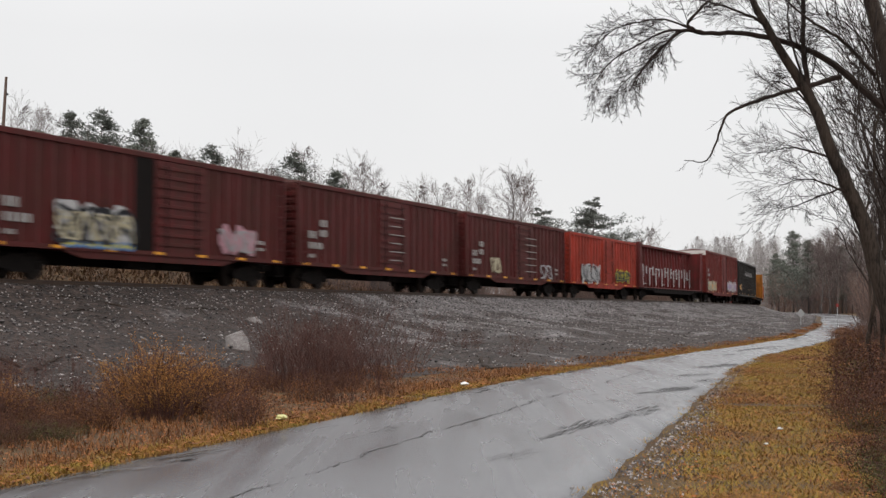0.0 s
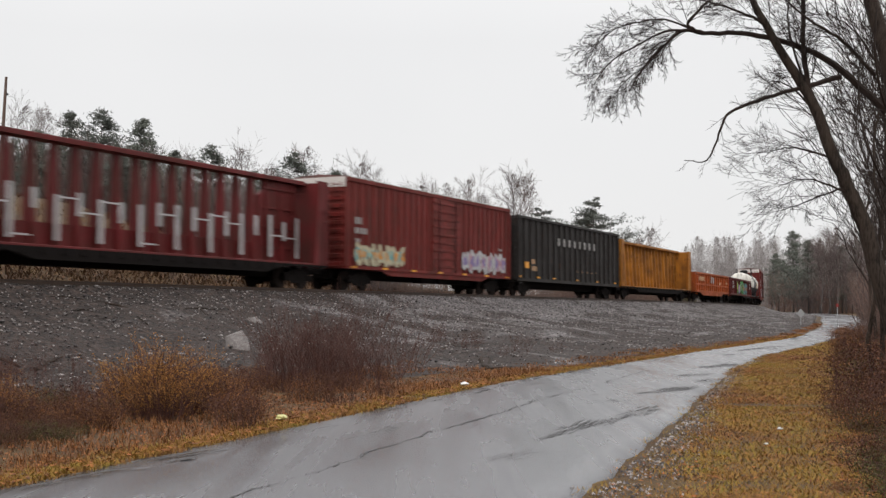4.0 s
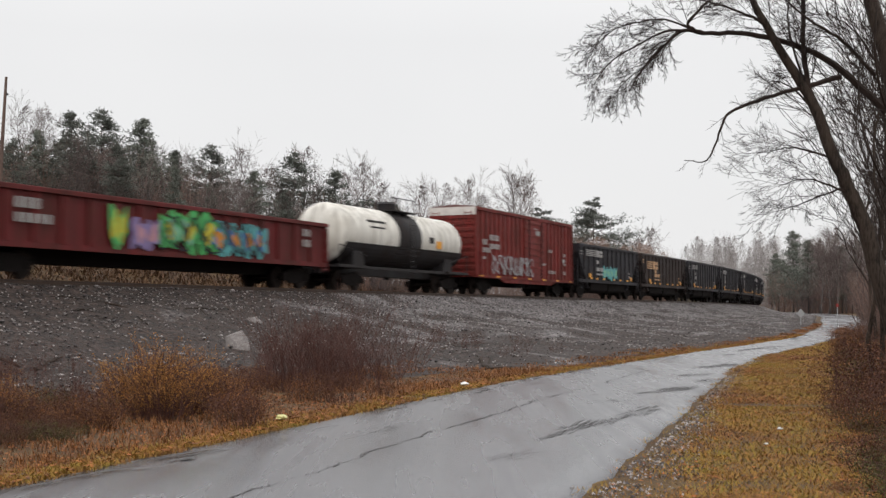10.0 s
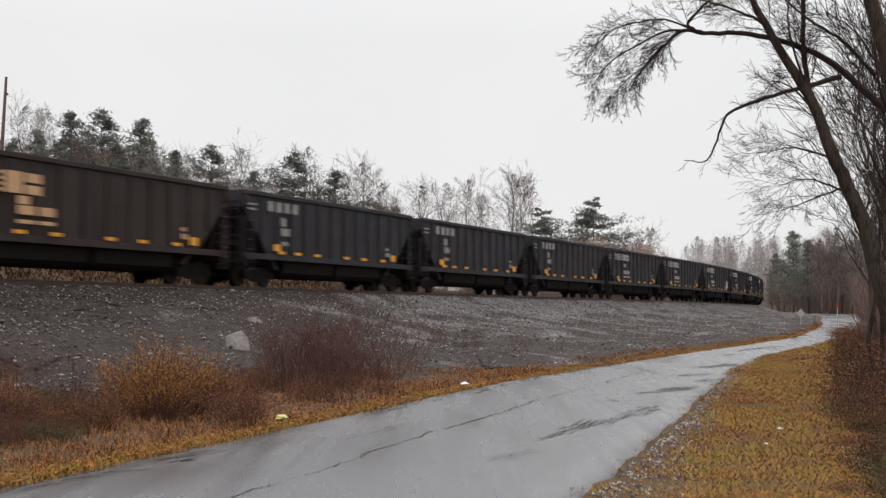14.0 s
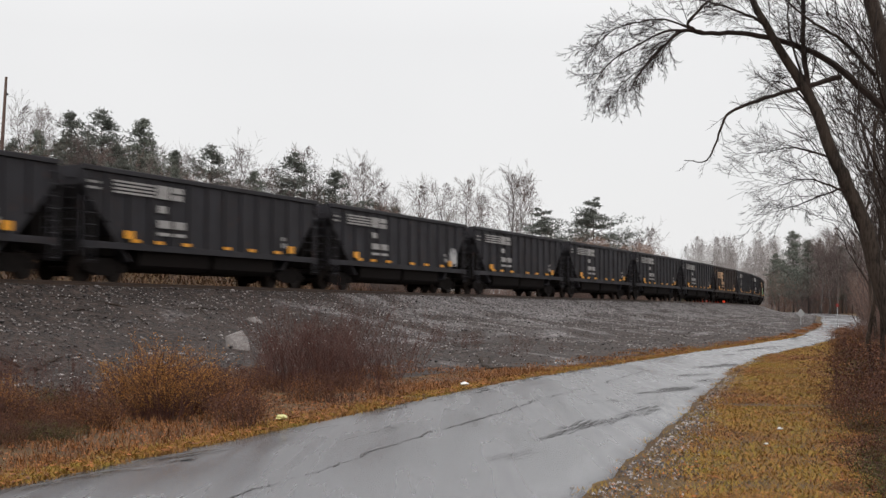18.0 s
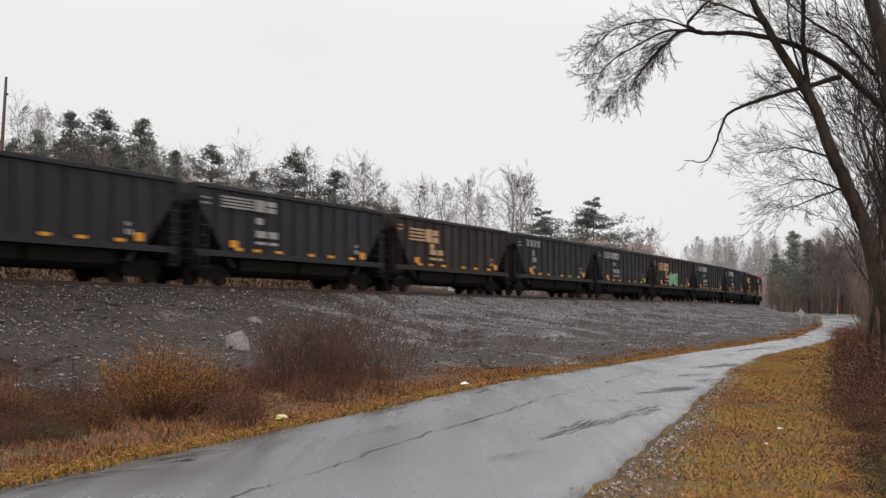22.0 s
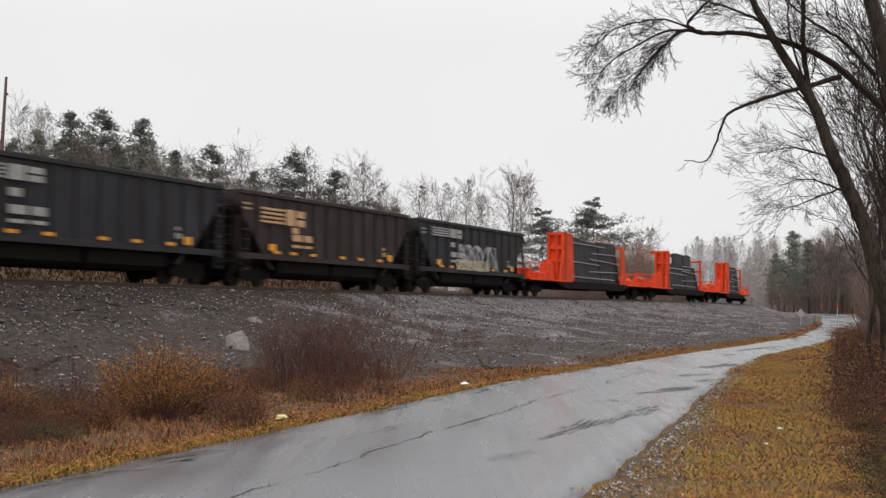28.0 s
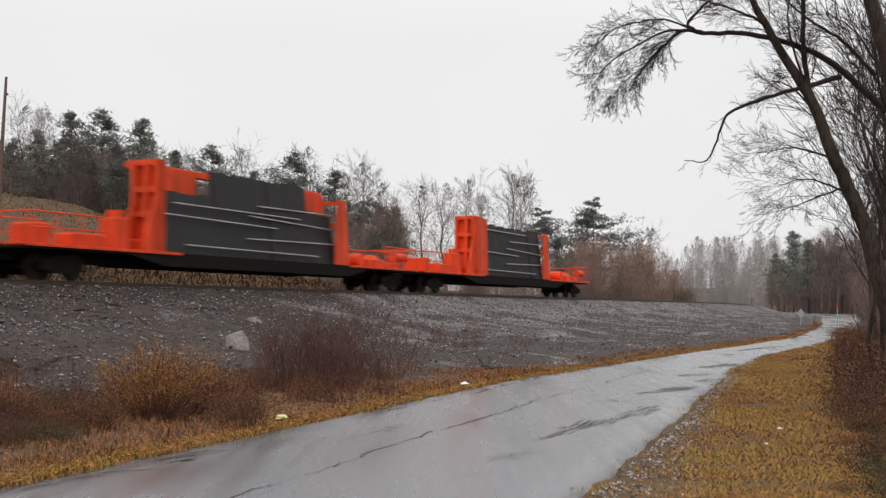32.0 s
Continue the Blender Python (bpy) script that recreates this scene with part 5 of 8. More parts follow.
def build_train():
    near = -SIDE - 0.04
    # three dark red boxcars
    for i, rear in enumerate((10.75, 28.55, 46.4)):
        c = boxcar("boxcar", "weathered dark oxide-red ribbed steel boxcar", 17.75, 4.78, M_RED, (1.25 if i == 0 else 0.5, 3.0))
        side_marks(c, 8.3, i)
        if i == 0:
            scribble(c, -5.2, 1.2, 3.7, 1.3, near - 0.026, "black", 58, "black sprayed outlines", 0.07)
            scribble(c, -5.2, 1.3, 3.7, 1.0, near - 0.03, "cream", 59, "cream sprayed strokes", 0.035)
            graffiti(c, -5.3, 1.12, 3.9, 1.5, near, ("white", "black", "cream", "grey"), 4, "white, grey and yellow sprayed graffiti")
            graffiti(c, -5.0, 1.05, 3.6, 0.32, near - 0.02, ("blue", "yellow"), 6, "blue and yellow sprayed underline")
            graffiti(c, 3.6, 1.2, 2.6, 1.2, near, ("pink",), 5, "faded pink sprayed graffiti")
            scribble(c, 3.7, 1.3, 2.3, 0.9, near - 0.02, "grey", 55, "pale strokes over the pink", 0.035)
            # Black sheet on the closed wall stands in for the opening's dark inside.
            part("door_opening", Mesh().box(-1.35, -0.32, -SIDE - 0.004, -SIDE + 0.05, 1.14, 4.42), M_UNDER, c, "flat black sheet for the shade in the part-open door gap")
        if i > 0:
            bars(c, [(0.0 if i == 1 else 0.6, 1.5 + 0.42 * j, 1.9 if i == 2 else 1.2 + 0.3 * (j % 2), 0.04) for j in range(6)], near - 0.09, M_STENCIL, "pale scuffed door edges")
            bars(c, words(-6.6, 2.75, 2, 0.3, 0.4) + words(-6.6, 2.3, 2, 0.3, 0.4), near - 0.02, M_STENCIL, "white stencilled bars")
        if i == 2:
            scribble(c, 3.6, 1.15, 2.0, 0.9, near, "grey", 56, "faint pale sprayed letters", 0.05)
            scribble(c, -4.8, 1.3, 1.4, 0.9, near, "cream", 57, "faint yellowish sprayed strokes", 0.06)
        couple(c, 17.75, rear)
    c = boxcar("boxcar", "bright red boxcar with louvred door and graffiti", 17.5, 4.74, M_RED2, (0.6, 2.9), louvre=True)
    graffiti(c, -5.9, 1.0, 4.4, 1.5, near, ("white", "grey", "white"), 11, "white and grey sprayed graffiti")
    scribble(c, -5.8, 1.1, 4.2, 1.3, near - 0.03, "black", 60, "dark sprayed outlines", 0.028)
    scribble(c, 2.4, 1.35, 3.6, 0.8, near - 0.03, "black", 61, "black sprayed outlines", 0.04)
    graffiti(c, 2.3, 1.25, 4.0, 1.05, near, ("yellow", "black", "yellow"), 12, "yellow sprayed graffiti")
    couple(c, 17.5, 64.0)
    c = centerbeam("centerbeam_car", "maroon centerbeam lumber car with white graffiti", 24.4, 4.9, M_MAROON, True)
    m = Mesh()
    rnd = random.Random(8)
    for i in range(21):
        x = -11.8 + 0.9 + 21.6 * i / 20
        z1 = 3.05 + rnd.choice((-0.15, 0.0, 0.0, 0.1, 0.8 if i in (6, 15) else 0.0))
        z0 = 1.35 if i % 4 in (0, 2) else z1 - rnd.uniform(0.6, 1.0)
        if i == 0:
            z0, z1 = 1.3, 4.2
        m.box(x - 0.11, x + 0.11, -0.37, -0.34, z0, z1)
        if i < 20 and rnd.random() < 0.75:
            z = rnd.choice((z1 - 0.1, z0 + 0.1, (z0 + z1) / 2))
            m.box(x + 0.11, x + 0.95, -0.36, -0.34, z, z + 0.06)
    part("graffiti", m, G["white"], c, "white sprayed strokes over the posts")["kind"] = "stuff"
    couple(c, 24.4, 88.6)
    c = boxcar("boxcar", "dark red high boxcar with pale end cap and graffiti", 21.4, 5.4, M_BOXRED, (0.8, 3.6), ribs=15, pale=True)
    graffiti(c, -9.5, 1.15, 5.2, 1.1, near, ("cream", "teal", "orange"), 21, "cream, teal and orange sprayed graffiti")
    graffiti(c, 2.8, 1.15, 6.4, 1.35, near, ("white", "pink", "violet"), 22, "white, pink and violet sprayed graffiti")
    side_marks(c, 10.2, 9, 2.4)
    couple(c, 21.4, 110.4)
    c = gondola("woodchip_car", "tall sooty grey ribbed open-top chip car", 22.6, 5.0, M_GREYBLACK, 1.0, 20, False, True)
    bars(c, words(-3.4, 3.45, 8, 0.5, 1.45), -SIDE - 0.05, M_STENCIL, "pale faded letter bars")
    bars(c, words(-8.4, 1.6, 3, 0.3) + words(-8.4, 2.05, 2, 0.3) + words(0.6, 1.75, 5, 0.13, 7.5), -SIDE - 0.05, M_STENCIL_TAN, "tan stencilled bars")
    part("placard", Mesh().box(-9.6, -8.9, -SIDE - 0.06, -SIDE - 0.05, 1.75, 2.15), M_REFLECT, c, "yellow placard")
    reflectors(c, [-10.4, -7.2, -4.2, 0.6, 5.2, 9.6], -SIDE - 0.05, 1.15)
    couple(c, 22.6, 133.1)
    c = centerbeam("centerbeam_car", "yellow ochre centerbeam lumber car, empty", 24.4, 4.85, M_YELLOW)
    couple(c, 24.4, 157.4)
    c = gondola("gondola", "faded orange steel gondola with side posts", 19.8, 2.88, M_ORANGE, 1.05, 17)
    bars(c, [(-1.6, 1.98 + 0.14 * j, 1.1, 0.07) for j in range(5)] + [(-0.3, 1.95, 0.6, 0.62)], -SIDE - 0.06, M_STENCIL, "white stripe emblem bars")
    bars(c, words(-7.6, 2.1, 6, 0.42) + words(3.4, 1.85, 3, 0.3) + words(7.6, 2.0, 2, 0.3), -SIDE - 0.06, M_STENCIL_TAN, "faded stencilled bars")
    couple(c, 19.8, 177.4)
    c = gondola("gondola", "dark red gondola with green and blue graffiti", 21.9, 2.88, M_MAROON, 1.05, 17, False)
    bars(c, words(-8.6, 2.2, 3, 0.34) + words(-8.6, 1.75, 5, 0.3) + words(8.2, 1.8, 2, 0.3) + words(8.2, 2.25, 2, 0.3) + words(2.6, 2.1, 1, 0.3), -SIDE - 0.06, M_STENCIL, "white stencilled lettering bars")
    graffiti(c, -4.3, 1.1, 0.9, 1.55, -SIDE - 0.06, ("green", "yellow"), 31, "green sprayed graffiti")
    graffiti(c, -1.6, 1.08, 3.6, 1.7, -SIDE - 0.06, ("green", "mint", "yellow"), 32, "bright green sprayed graffiti")
    graffiti(c, 1.6, 1.1, 3.8, 1.4, -SIDE - 0.06, ("teal", "blue", "orange"), 33, "teal and orange sprayed graffiti")
    graffiti(c, -3.2, 1.12, 1.6, 1.2, -SIDE - 0.064, ("violet", "pink"), 34, "violet sprayed graffiti")
    scribble(c, -1.4, 1.15, 6.4, 1.4, -SIDE - 0.09, "black", 35, "black outlines of the sprayed letters", 0.03)
    couple(c, 21.9, 199.4)
    couple(tank_car("tank_car", "white tank car with a black middle band", 15.6), 15.6, 215.1)
    c = boxcar("boxcar", "tall dark red boxcar with pale end cap", 18.0, 5.2, M_BOXRED, (0.9, 3.6), pale=True)
    side_marks(c, 8.4, 41, 2.2)
    bars(c, words(-6.6, 3.2, 4, 0.34) + words(-6.6, 2.7, 5, 0.3) + words(0.8, 4.2, 4, 0.14) + words(2.3, 2.0, 3, 0.2) + words(6.2, 2.3, 2, 0.24), near, M_STENCIL, "white stencilled lettering bars")
    scribble(c, -6.2, 1.2, 6.6, 1.2, near - 0.03, "grey", 42, "faded grey sprayed letters", 0.045)
    bars(c, words(3.4, 1.5, 5, 0.22, 0.6) + words(3.4, 2.9, 3, 0.2, 0.5) + words(6.3, 2.7, 2, 0.22) + words(6.3, 1.5, 2, 0.22) + words(1.0, 3.9, 3, 0.3, 0.1), near - 0.03, M_STENCIL, "small white stencilled bars")
    couple(c, 18.0, 233.1)
    # twenty coal hoppers
    black, brown = hopper_body(M_BLACK), hopper_body(M_BROWN)
    brown["label"] = "brown-black ribbed coal hopper with tan emblem bars"
    used = {id(black): False, id(brown): False}
    kinds = "SOLLLSSSSSSSOLSOSSOS"
    for i, kind in enumerate(kinds):
        base = brown if kind == "O" else black
        if used[id(base)]:
            c = copy_thing(bases[id(base)], pose(0, 0, 0))
        else:
            used[id(base)] = True
            c = base
            if i < 2:
                bases = {} if i == 0 else bases
            bases[id(base)] = copy_thing(base, pose(0, 0, 0))
        CARS.append((c, 16.2, 233.35 + 16.2 * (i + 1), kind, i))
    for spare in bases.values():
        for o in (*spare.children_recursive, spare):
            bpy.data.objects.remove(o)
    y = -SIDE - 0.035
    marks = {}
    for entry in [e for e in CARS if len(e) == 5]:
        c, _, _, kind, i = entry
        if kind not in marks:
            main = M_STENCIL_TAN if kind == "O" else M_STENCIL
            if kind == "L":
                rows = words(-5.9, 3.12, 4, 0.42, 0.75) + words(-4.9, 2.55, 1, 0.36) + words(-4.9, 2.15, 2, 0.32) + words(-4.9, 1.75, 3, 0.16)
            else:
                z0, tall, wide = (2.62, 0.68, 1.75) if kind == "O" else (3.03, 0.48, 2.2)
                rows = [(-6.1, z0 + 0.02 + tall * 0.26 * j, wide, tall * 0.14) for j in range(4)]
                rows += [(-6.1 + wide + 0.12, z0, 0.72, tall), (-6.1 + wide + 0.96, z0, 0.68, tall * 0.42), (-6.1 + wide + 0.96, z0 + tall * 0.55, 0.68, tall * 0.42)]
                rows += [(-3.7, 2.3 if kind == "O" else 2.52, 0.5, 0.26), (-3.7, 1.98, 0.75, 0.28), (-2.75, 1.98, 0.65, 0.28), (-3.7, 1.7, 0.75, 0.12), (-2.75, 1.7, 0.65, 0.12)]
            rows += words(4.5, 1.65, 2, 0.2) + words(4.5, 1.95, 2, 0.14)
            a = Mesh()
            for x, z, w, hh in rows:
                a.box(x, x + w, y - 0.052, y - 0.045, z, z + hh)
            a.box(-7.3, -6.7, y + 0.02, y + 0.03, 3.3, 3.38).box(-7.3, -6.7, y + 0.02, y + 0.03, 3.1, 3.18)
            r = Mesh()
            for x in (-4.9, -3.6, -2.0, 0.6, 2.3, 4.2):
                r.box(x - 0.24, x + 0.24, y - 0.06, y - 0.045, 1.38, 1.5)
            r.box(-5.5, -5.0, y - 0.06, y - 0.045, 1.5, 1.78).box(5.0, 5.45, y - 0.06, y - 0.045, 1.45, 1.75)
            marks[kind] = (a.mesh("stencil_marking", main), r.mesh("reflector", M_REFLECT))
        tagged(part("stencil_marking", marks[kind][0], M_STENCIL, c, "stencilled stripes and lettering bars"), kind="stuff")
        tagged(part("reflector_tape", marks[kind][1], M_REFLECT, c, "yellow reflective strips"), kind="stuff")
        if i == 0:
            graffiti(c, -2.2, 1.35, 3.6, 1.1, y - 0.05, ("teal", "mint"), 50, "teal sprayed graffiti")
            c["label"] = "black coal hopper with teal graffiti"
        if i == 7:
            graffiti(c, 5.2, 1.45, 0.9, 1.0, y - 0.055, ("white",), 51, "white sprayed patch")
            c["label"] = "black coal hopper with a white sprayed patch"
        if i == 15:
            graffiti(c, -2.4, 1.35, 3.2, 1.2, y - 0.05, ("mint", "green"), 52, "mint green sprayed graffiti")
            c["label"] = "brown-black coal hopper with mint green graffiti"
        if i == 19:
            scribble(c, -2.6, 1.3, 5.4, 1.5, y - 0.055, "white", 53, "white sprayed looping letters", 0.045)
            scribble(c, -3.0, 1.3, 4.4, 0.6, y - 0.062, "cream", 54, "cream sprayed underline", 0.04)
            c["label"] = "black coal hopper with grey graffiti"
    rear = 233.35 + 16.2 * 20
    for i in range(3):
        rear += FLAT_LENGTH
        couple(flat_with_panels("flatcar", "orange and black flatcar loaded with dark switch panels", 60 + i, i == 1, (6.9, 6.7, 6.8)[i], (6.8, 7.5, 8.9)[i]), FLAT_LENGTH, rear)


# how far the train has rolled, by time
ROLLED = [(0.0, 0.0), (6.0, 111.0), (12.0, 222.0), (17.0, 314.6), (20.0, 370.5), (23.0, 426.5), (25.0, 463.2), (28.0, 518.6), (29.0, 536.7), (30.0, 554.8), (31.0, 572.9), (32.0, 591.0)]


def rolled(t):
    """Smooth travel through the timed places."""
    ts, ds = [a for a, _ in ROLLED], [b for _, b in ROLLED]
    return float(np.interp(t, ts, ds))


def car_pose(length, middle):
    a = length / 2 - 2.6
    p, q = Vector(track_at(middle - a)[:2]), Vector(track_at(middle + a)[:2])
    c = (p + q) / 2
    return pose(c.x, c.y, RAIL_TOP, 0, 0, math.degrees(math.atan2(q.y - p.y, q.x - p.x)))


WHEEL_RADIUS, SPEED = 0.457, 18.4


def motions():
    for car, length, rear, *_ in CARS:
        walk(car, [(t, car_pose(length, rear - length / 2 - rolled(t))) for t in (0, 2, 4, 6, 8, 10, 12, 14, 17, 20, 23, 25, 28, 29, 30, 31, 32)])
    # the wheelsets turn as the train rolls; all front ones share one set of keys, and all rear ones another
    master = {}
    for car, *_ in CARS:
        for ob in car.children_recursive:
            if not ob.name.startswith("wheelset"):
                continue
            dx = round(ob.location.x, 2)
            if dx not in master:
                walk(ob, [(f / FPS, pose(dx, 0, WHEEL_RADIUS, 0, -math.degrees(f / FPS * SPEED / WHEEL_RADIUS), 0)) for f in range(32 * FPS + 1)])
                master[dx] = ob.animation_data
                continue
            ob.rotation_mode = "QUATERNION"
            keys = ob.animation_data_create()
            keys.action = master[dx].action
            keys.action_slot = master[dx].action_slot


build_train()


# ---------------------------------------------------------------- trees and plants
def grow(m, rnd, start, direction, length, radius, level, spread=0.7, droop=0.0, sides=4, kids=5, bend=0.25, tip=0.35, min_r=0.004, up=0.0):
    """A branch that bends and divides; thinner levels get fewer sides."""
    n = 5 if level > 1 else 4 if level == 1 else 3
    p, d = Vector(start), Vector(direction).normalized()
    pts, rad = [p.copy()], [radius]
    for i in range(n):
        d = (d + Vector((rnd.gauss(0, bend), rnd.gauss(0, bend), rnd.gauss(0, bend) - droop + up))).normalized()
        p = p + d * (length / n)
        pts.append(p.copy())
        rad.append(max(min_r, radius * (1 - (1 - tip) * (i + 1) / n)))
    m.tube(pts, rad, sides if level > 1 else 3, cap=False)
    if level > 0:
        for k in range(kids):
            t = rnd.uniform(0.25, 1.0) if k < kids - 1 else 1.0
            i = min(n - 1, int(t * n))
            q = pts[i].lerp(pts[i + 1], t * n - i)
            dd = (pts[i + 1] - pts[i]).normalized()
            side = Vector((rnd.gauss(0, 1), rnd.gauss(0, 1), rnd.gauss(0, 0.7)))
            side = (side - dd * side.dot(dd)).normalized()
            grow(m, rnd, q, dd + side * spread * rnd.uniform(0.6, 1.3), length * rnd.uniform(0.42, 0.72), rad[i] * rnd.uniform(0.45, 0.65), level - 1, spread, droop, sides, kids, bend, tip, min_r, up)


def bare_tree(seed, height, name="bare_tree", label="leafless grey-brown deciduous tree", level=4, kids=5, bark=None, twig=None, thick=0.016, crown_from=0.3, spread=0.62, wide=1.0, fuzz=0, leafy=None):
    rnd = random.Random(seed)
    tree = thing(name, label, "tree", "trees behind the railway")
    trunk = Mesh()
    pts, rad = [], []
    x = y = 0.0
    n = 8
    for i in range(n + 1):
        pts.append((x, y, height * i / n * 0.82))
        rad.append(max(0.02, height * thick * (1 - 0.88 * i / n)))
        x, y = x + rnd.gauss(0, height * 0.014), y + rnd.gauss(0, height * 0.014)
    trunk.tube(pts, rad, 7)
    part("trunk", trunk, bark or M_FARBARK, tree, smooth=True)
    crown = Mesh()
    limbs = 15
    for k in range(limbs):
        t = min(1.0, crown_from + (1 - crown_from) * (k + rnd.random()) / (limbs - 2))
        i = min(n - 1, int(t * n))
        q = Vector(pts[i]).lerp(Vector(pts[i + 1]), t * n - i)
        a = k * 2.4 + rnd.uniform(-0.5, 0.5)
        d = Vector((math.cos(a) * wide, math.sin(a) * wide, rnd.uniform(0.45, 1.1) + 0.9 * t))
        grow(crown, rnd, q, d, height * rnd.uniform(0.2, 0.34) * (1.2 - 0.65 * t), max(rad[i] * 0.5, height * 0.002), level - 2, spread, 0, 4, kids, 0.14, 0.35, height * 0.0008, 0.05)
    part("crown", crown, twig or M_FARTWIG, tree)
    if fuzz:
        haze = Mesh()
        for _ in range(fuzz):
            a, f = rnd.uniform(0, 6.283), rnd.random()
            z = height * (crown_from * 0.6 + (0.98 - crown_from * 0.6) * f)
            r = height * 0.24 * wide * math.sin(math.pi * min(1, 0.18 + 0.82 * f)) ** 0.6 * rnd.random() ** 0.6 * (0.75 + 0.35 * math.sin(a * 3 + seed + f * 9))
            q = Vector((r * math.cos(a), r * math.sin(a), z))
            u = Vector((rnd.gauss(0, 1), rnd.gauss(0, 1), rnd.gauss(0.4, 1))).normalized() * height * rnd.uniform(0.008, 0.02)
            v = u.cross(Vector((rnd.gauss(0, 1), rnd.gauss(0, 1), rnd.gauss(0, 1)))).normalized() * height * 0.0022
            haze.quad(q - u, q - v, q + u, q + v)
        part("fine_twig", haze, leafy or twig or M_FARTWIG, tree)["kind"] = "stuff"
    return tree


def pine_tree(seed, height, bare=0.35, wide=0.26):
    """A pine: bare lower trunk, limbs that carry ragged sprays of needles."""
    rnd = random.Random(seed)
    tree = thing("pine_tree", "dark green pine with a ragged layered crown", "pine tree", "trees behind the railway")
    trunk = Mesh()
    lean = rnd.uniform(-0.04, 0.04)
    fs = (0, 0.2, 0.4, 0.6, 0.8, 1.0)
    trunk.tube([(lean * height * f, 0, height * f) for f in fs], [height * 0.012 * (1.06 - f) for f in fs], 7)
    limbs, needles = Mesh(), Mesh()
    z = bare * 0.8
    while z < 0.985:
        f = (z - bare * 0.8) / (1 - bare * 0.8)
        reach = height * wide * min(1.0, 0.5 + 1.6 * f) * (1.06 - 0.96 * f ** (1.3 if wide > 0.45 else 0.95))
        for k in range(rnd.choice((1, 2, 3))):
            a = rnd.uniform(0, 2 * math.pi)
            r = reach * rnd.uniform(0.45, 1.15)
            p0 = Vector((lean * height * z, 0, height * z))
            p1 = p0 + Vector((math.cos(a) * r, math.sin(a) * r, r * rnd.uniform(-0.25, 0.5)))
            limbs.tube([p0, p0.lerp(p1, 0.5) + Vector((0, 0, -0.06 * r)), p1], [height * 0.004, height * 0.0028, height * 0.001], 3, cap=False)
            if f < 0.2 and rnd.random() < 0.55:
                continue
            for c in range(int((5 + r * 4.4) * (1.6 if bare < 0.3 else 2.0 if wide > 0.45 else 1.5))):
                t = rnd.uniform(0.25, 1.1)
                q = p0.lerp(p1, t) + Vector((rnd.gauss(0, 0.2 * r), rnd.gauss(0, 0.2 * r), rnd.gauss(0.03 * r, (0.05 if wide > 0.45 else 0.10) * r)))
                size = height * rnd.uniform(0.014, 0.030)
                for _ in range(5):
                    d = Vector((rnd.gauss(0, 1), rnd.gauss(0, 1), rnd.gauss(0.2, 0.6))).normalized() * size * rnd.uniform(0.6, 1.4)
                    e = d.cross(Vector((rnd.gauss(0, 1), rnd.gauss(0, 1), rnd.gauss(0, 1)))).normalized() * size * 0.2
                    o = q + Vector((rnd.gauss(0, 1), rnd.gauss(0, 1), rnd.gauss(0, 0.5))) * size * 0.6
                    needles.tri(o - e, o + e, o + d)
        z += rnd.uniform(0.010, 0.028) * (1.25 if wide > 0.45 else 1.0)
    part("trunk", trunk, M_FARBARK, tree, smooth=True)
    tagged(part("bough_tangle", limbs, M_FARBARK, tree), kind="stuff")
    part("crown", needles, M_MISTNEEDLE if bare < 0.3 else M_NEEDLE, tree)
    return tree


def bramble(seed, height, wide, leaves, mat, label, name="bramble", stem=None):
    """A low tangle: arching canes and a cloud of small withered leaves."""
    rnd = random.Random(seed)
    ob = thing(name, label, "shrub", "roadside brambles")
    canes, foliage = Mesh(), Mesh()
    spots = []
    for _ in range(34):
        a, r = rnd.uniform(0, 6.28), wide * 0.45 * math.sqrt(rnd.random())
        p = Vector((r * math.cos(a), r * math.sin(a), -0.05))
        h = height * rnd.uniform(0.5, 1.1)
        b = rnd.uniform(0, 6.28)
        out = wide * rnd.uniform(0.1, 0.4)
        pts = [p, p + Vector((math.cos(b) * out * 0.3, math.sin(b) * out * 0.3, h * 0.6)), p + Vector((math.cos(b) * out * 0.75, math.sin(b) * out * 0.75, h * 0.92)), p + Vector((math.cos(b) * out * 1.3, math.sin(b) * out * 1.3, h * 0.8))]
        canes.tube(pts, [0.006, 0.005, 0.004, 0.002], 3, cap=False)
        spots.append(pts)
        for _ in range(2):
            t = rnd.choice(pts[1:])
            grow(canes, rnd, t, (rnd.gauss(0, 1), rnd.gauss(0, 1), rnd.uniform(0.2, 1)), height * 0.3, 0.004, 1, 0.6, 0, 3, 2, 0.2, 0.4, 0.002)
    for _ in range(leaves):
        pts = rnd.choice(spots)
        i = rnd.randrange(3)
        q = pts[i].lerp(pts[i + 1], rnd.random()) + Vector((rnd.gauss(0, 0.07), rnd.gauss(0, 0.07), rnd.gauss(0, 0.07))) * wide
        if q.z < 0.02:
            continue
        s = rnd.uniform(0.008, 0.021)
        u = Vector((rnd.gauss(0, 1), rnd.gauss(0, 1), rnd.gauss(0, 1))).normalized() * s
        v = u.cross(Vector((rnd.gauss(0, 1), rnd.gauss(0, 1), rnd.gauss(0, 1)))).normalized() * s * 0.6
        foliage.quad(q - u, q - v, q + u, q + v)
    part("cane_tangle", canes, stem or M_STEM, ob)["kind"] = "stuff"
    part("foliage", foliage, mat, ob)
    return ob


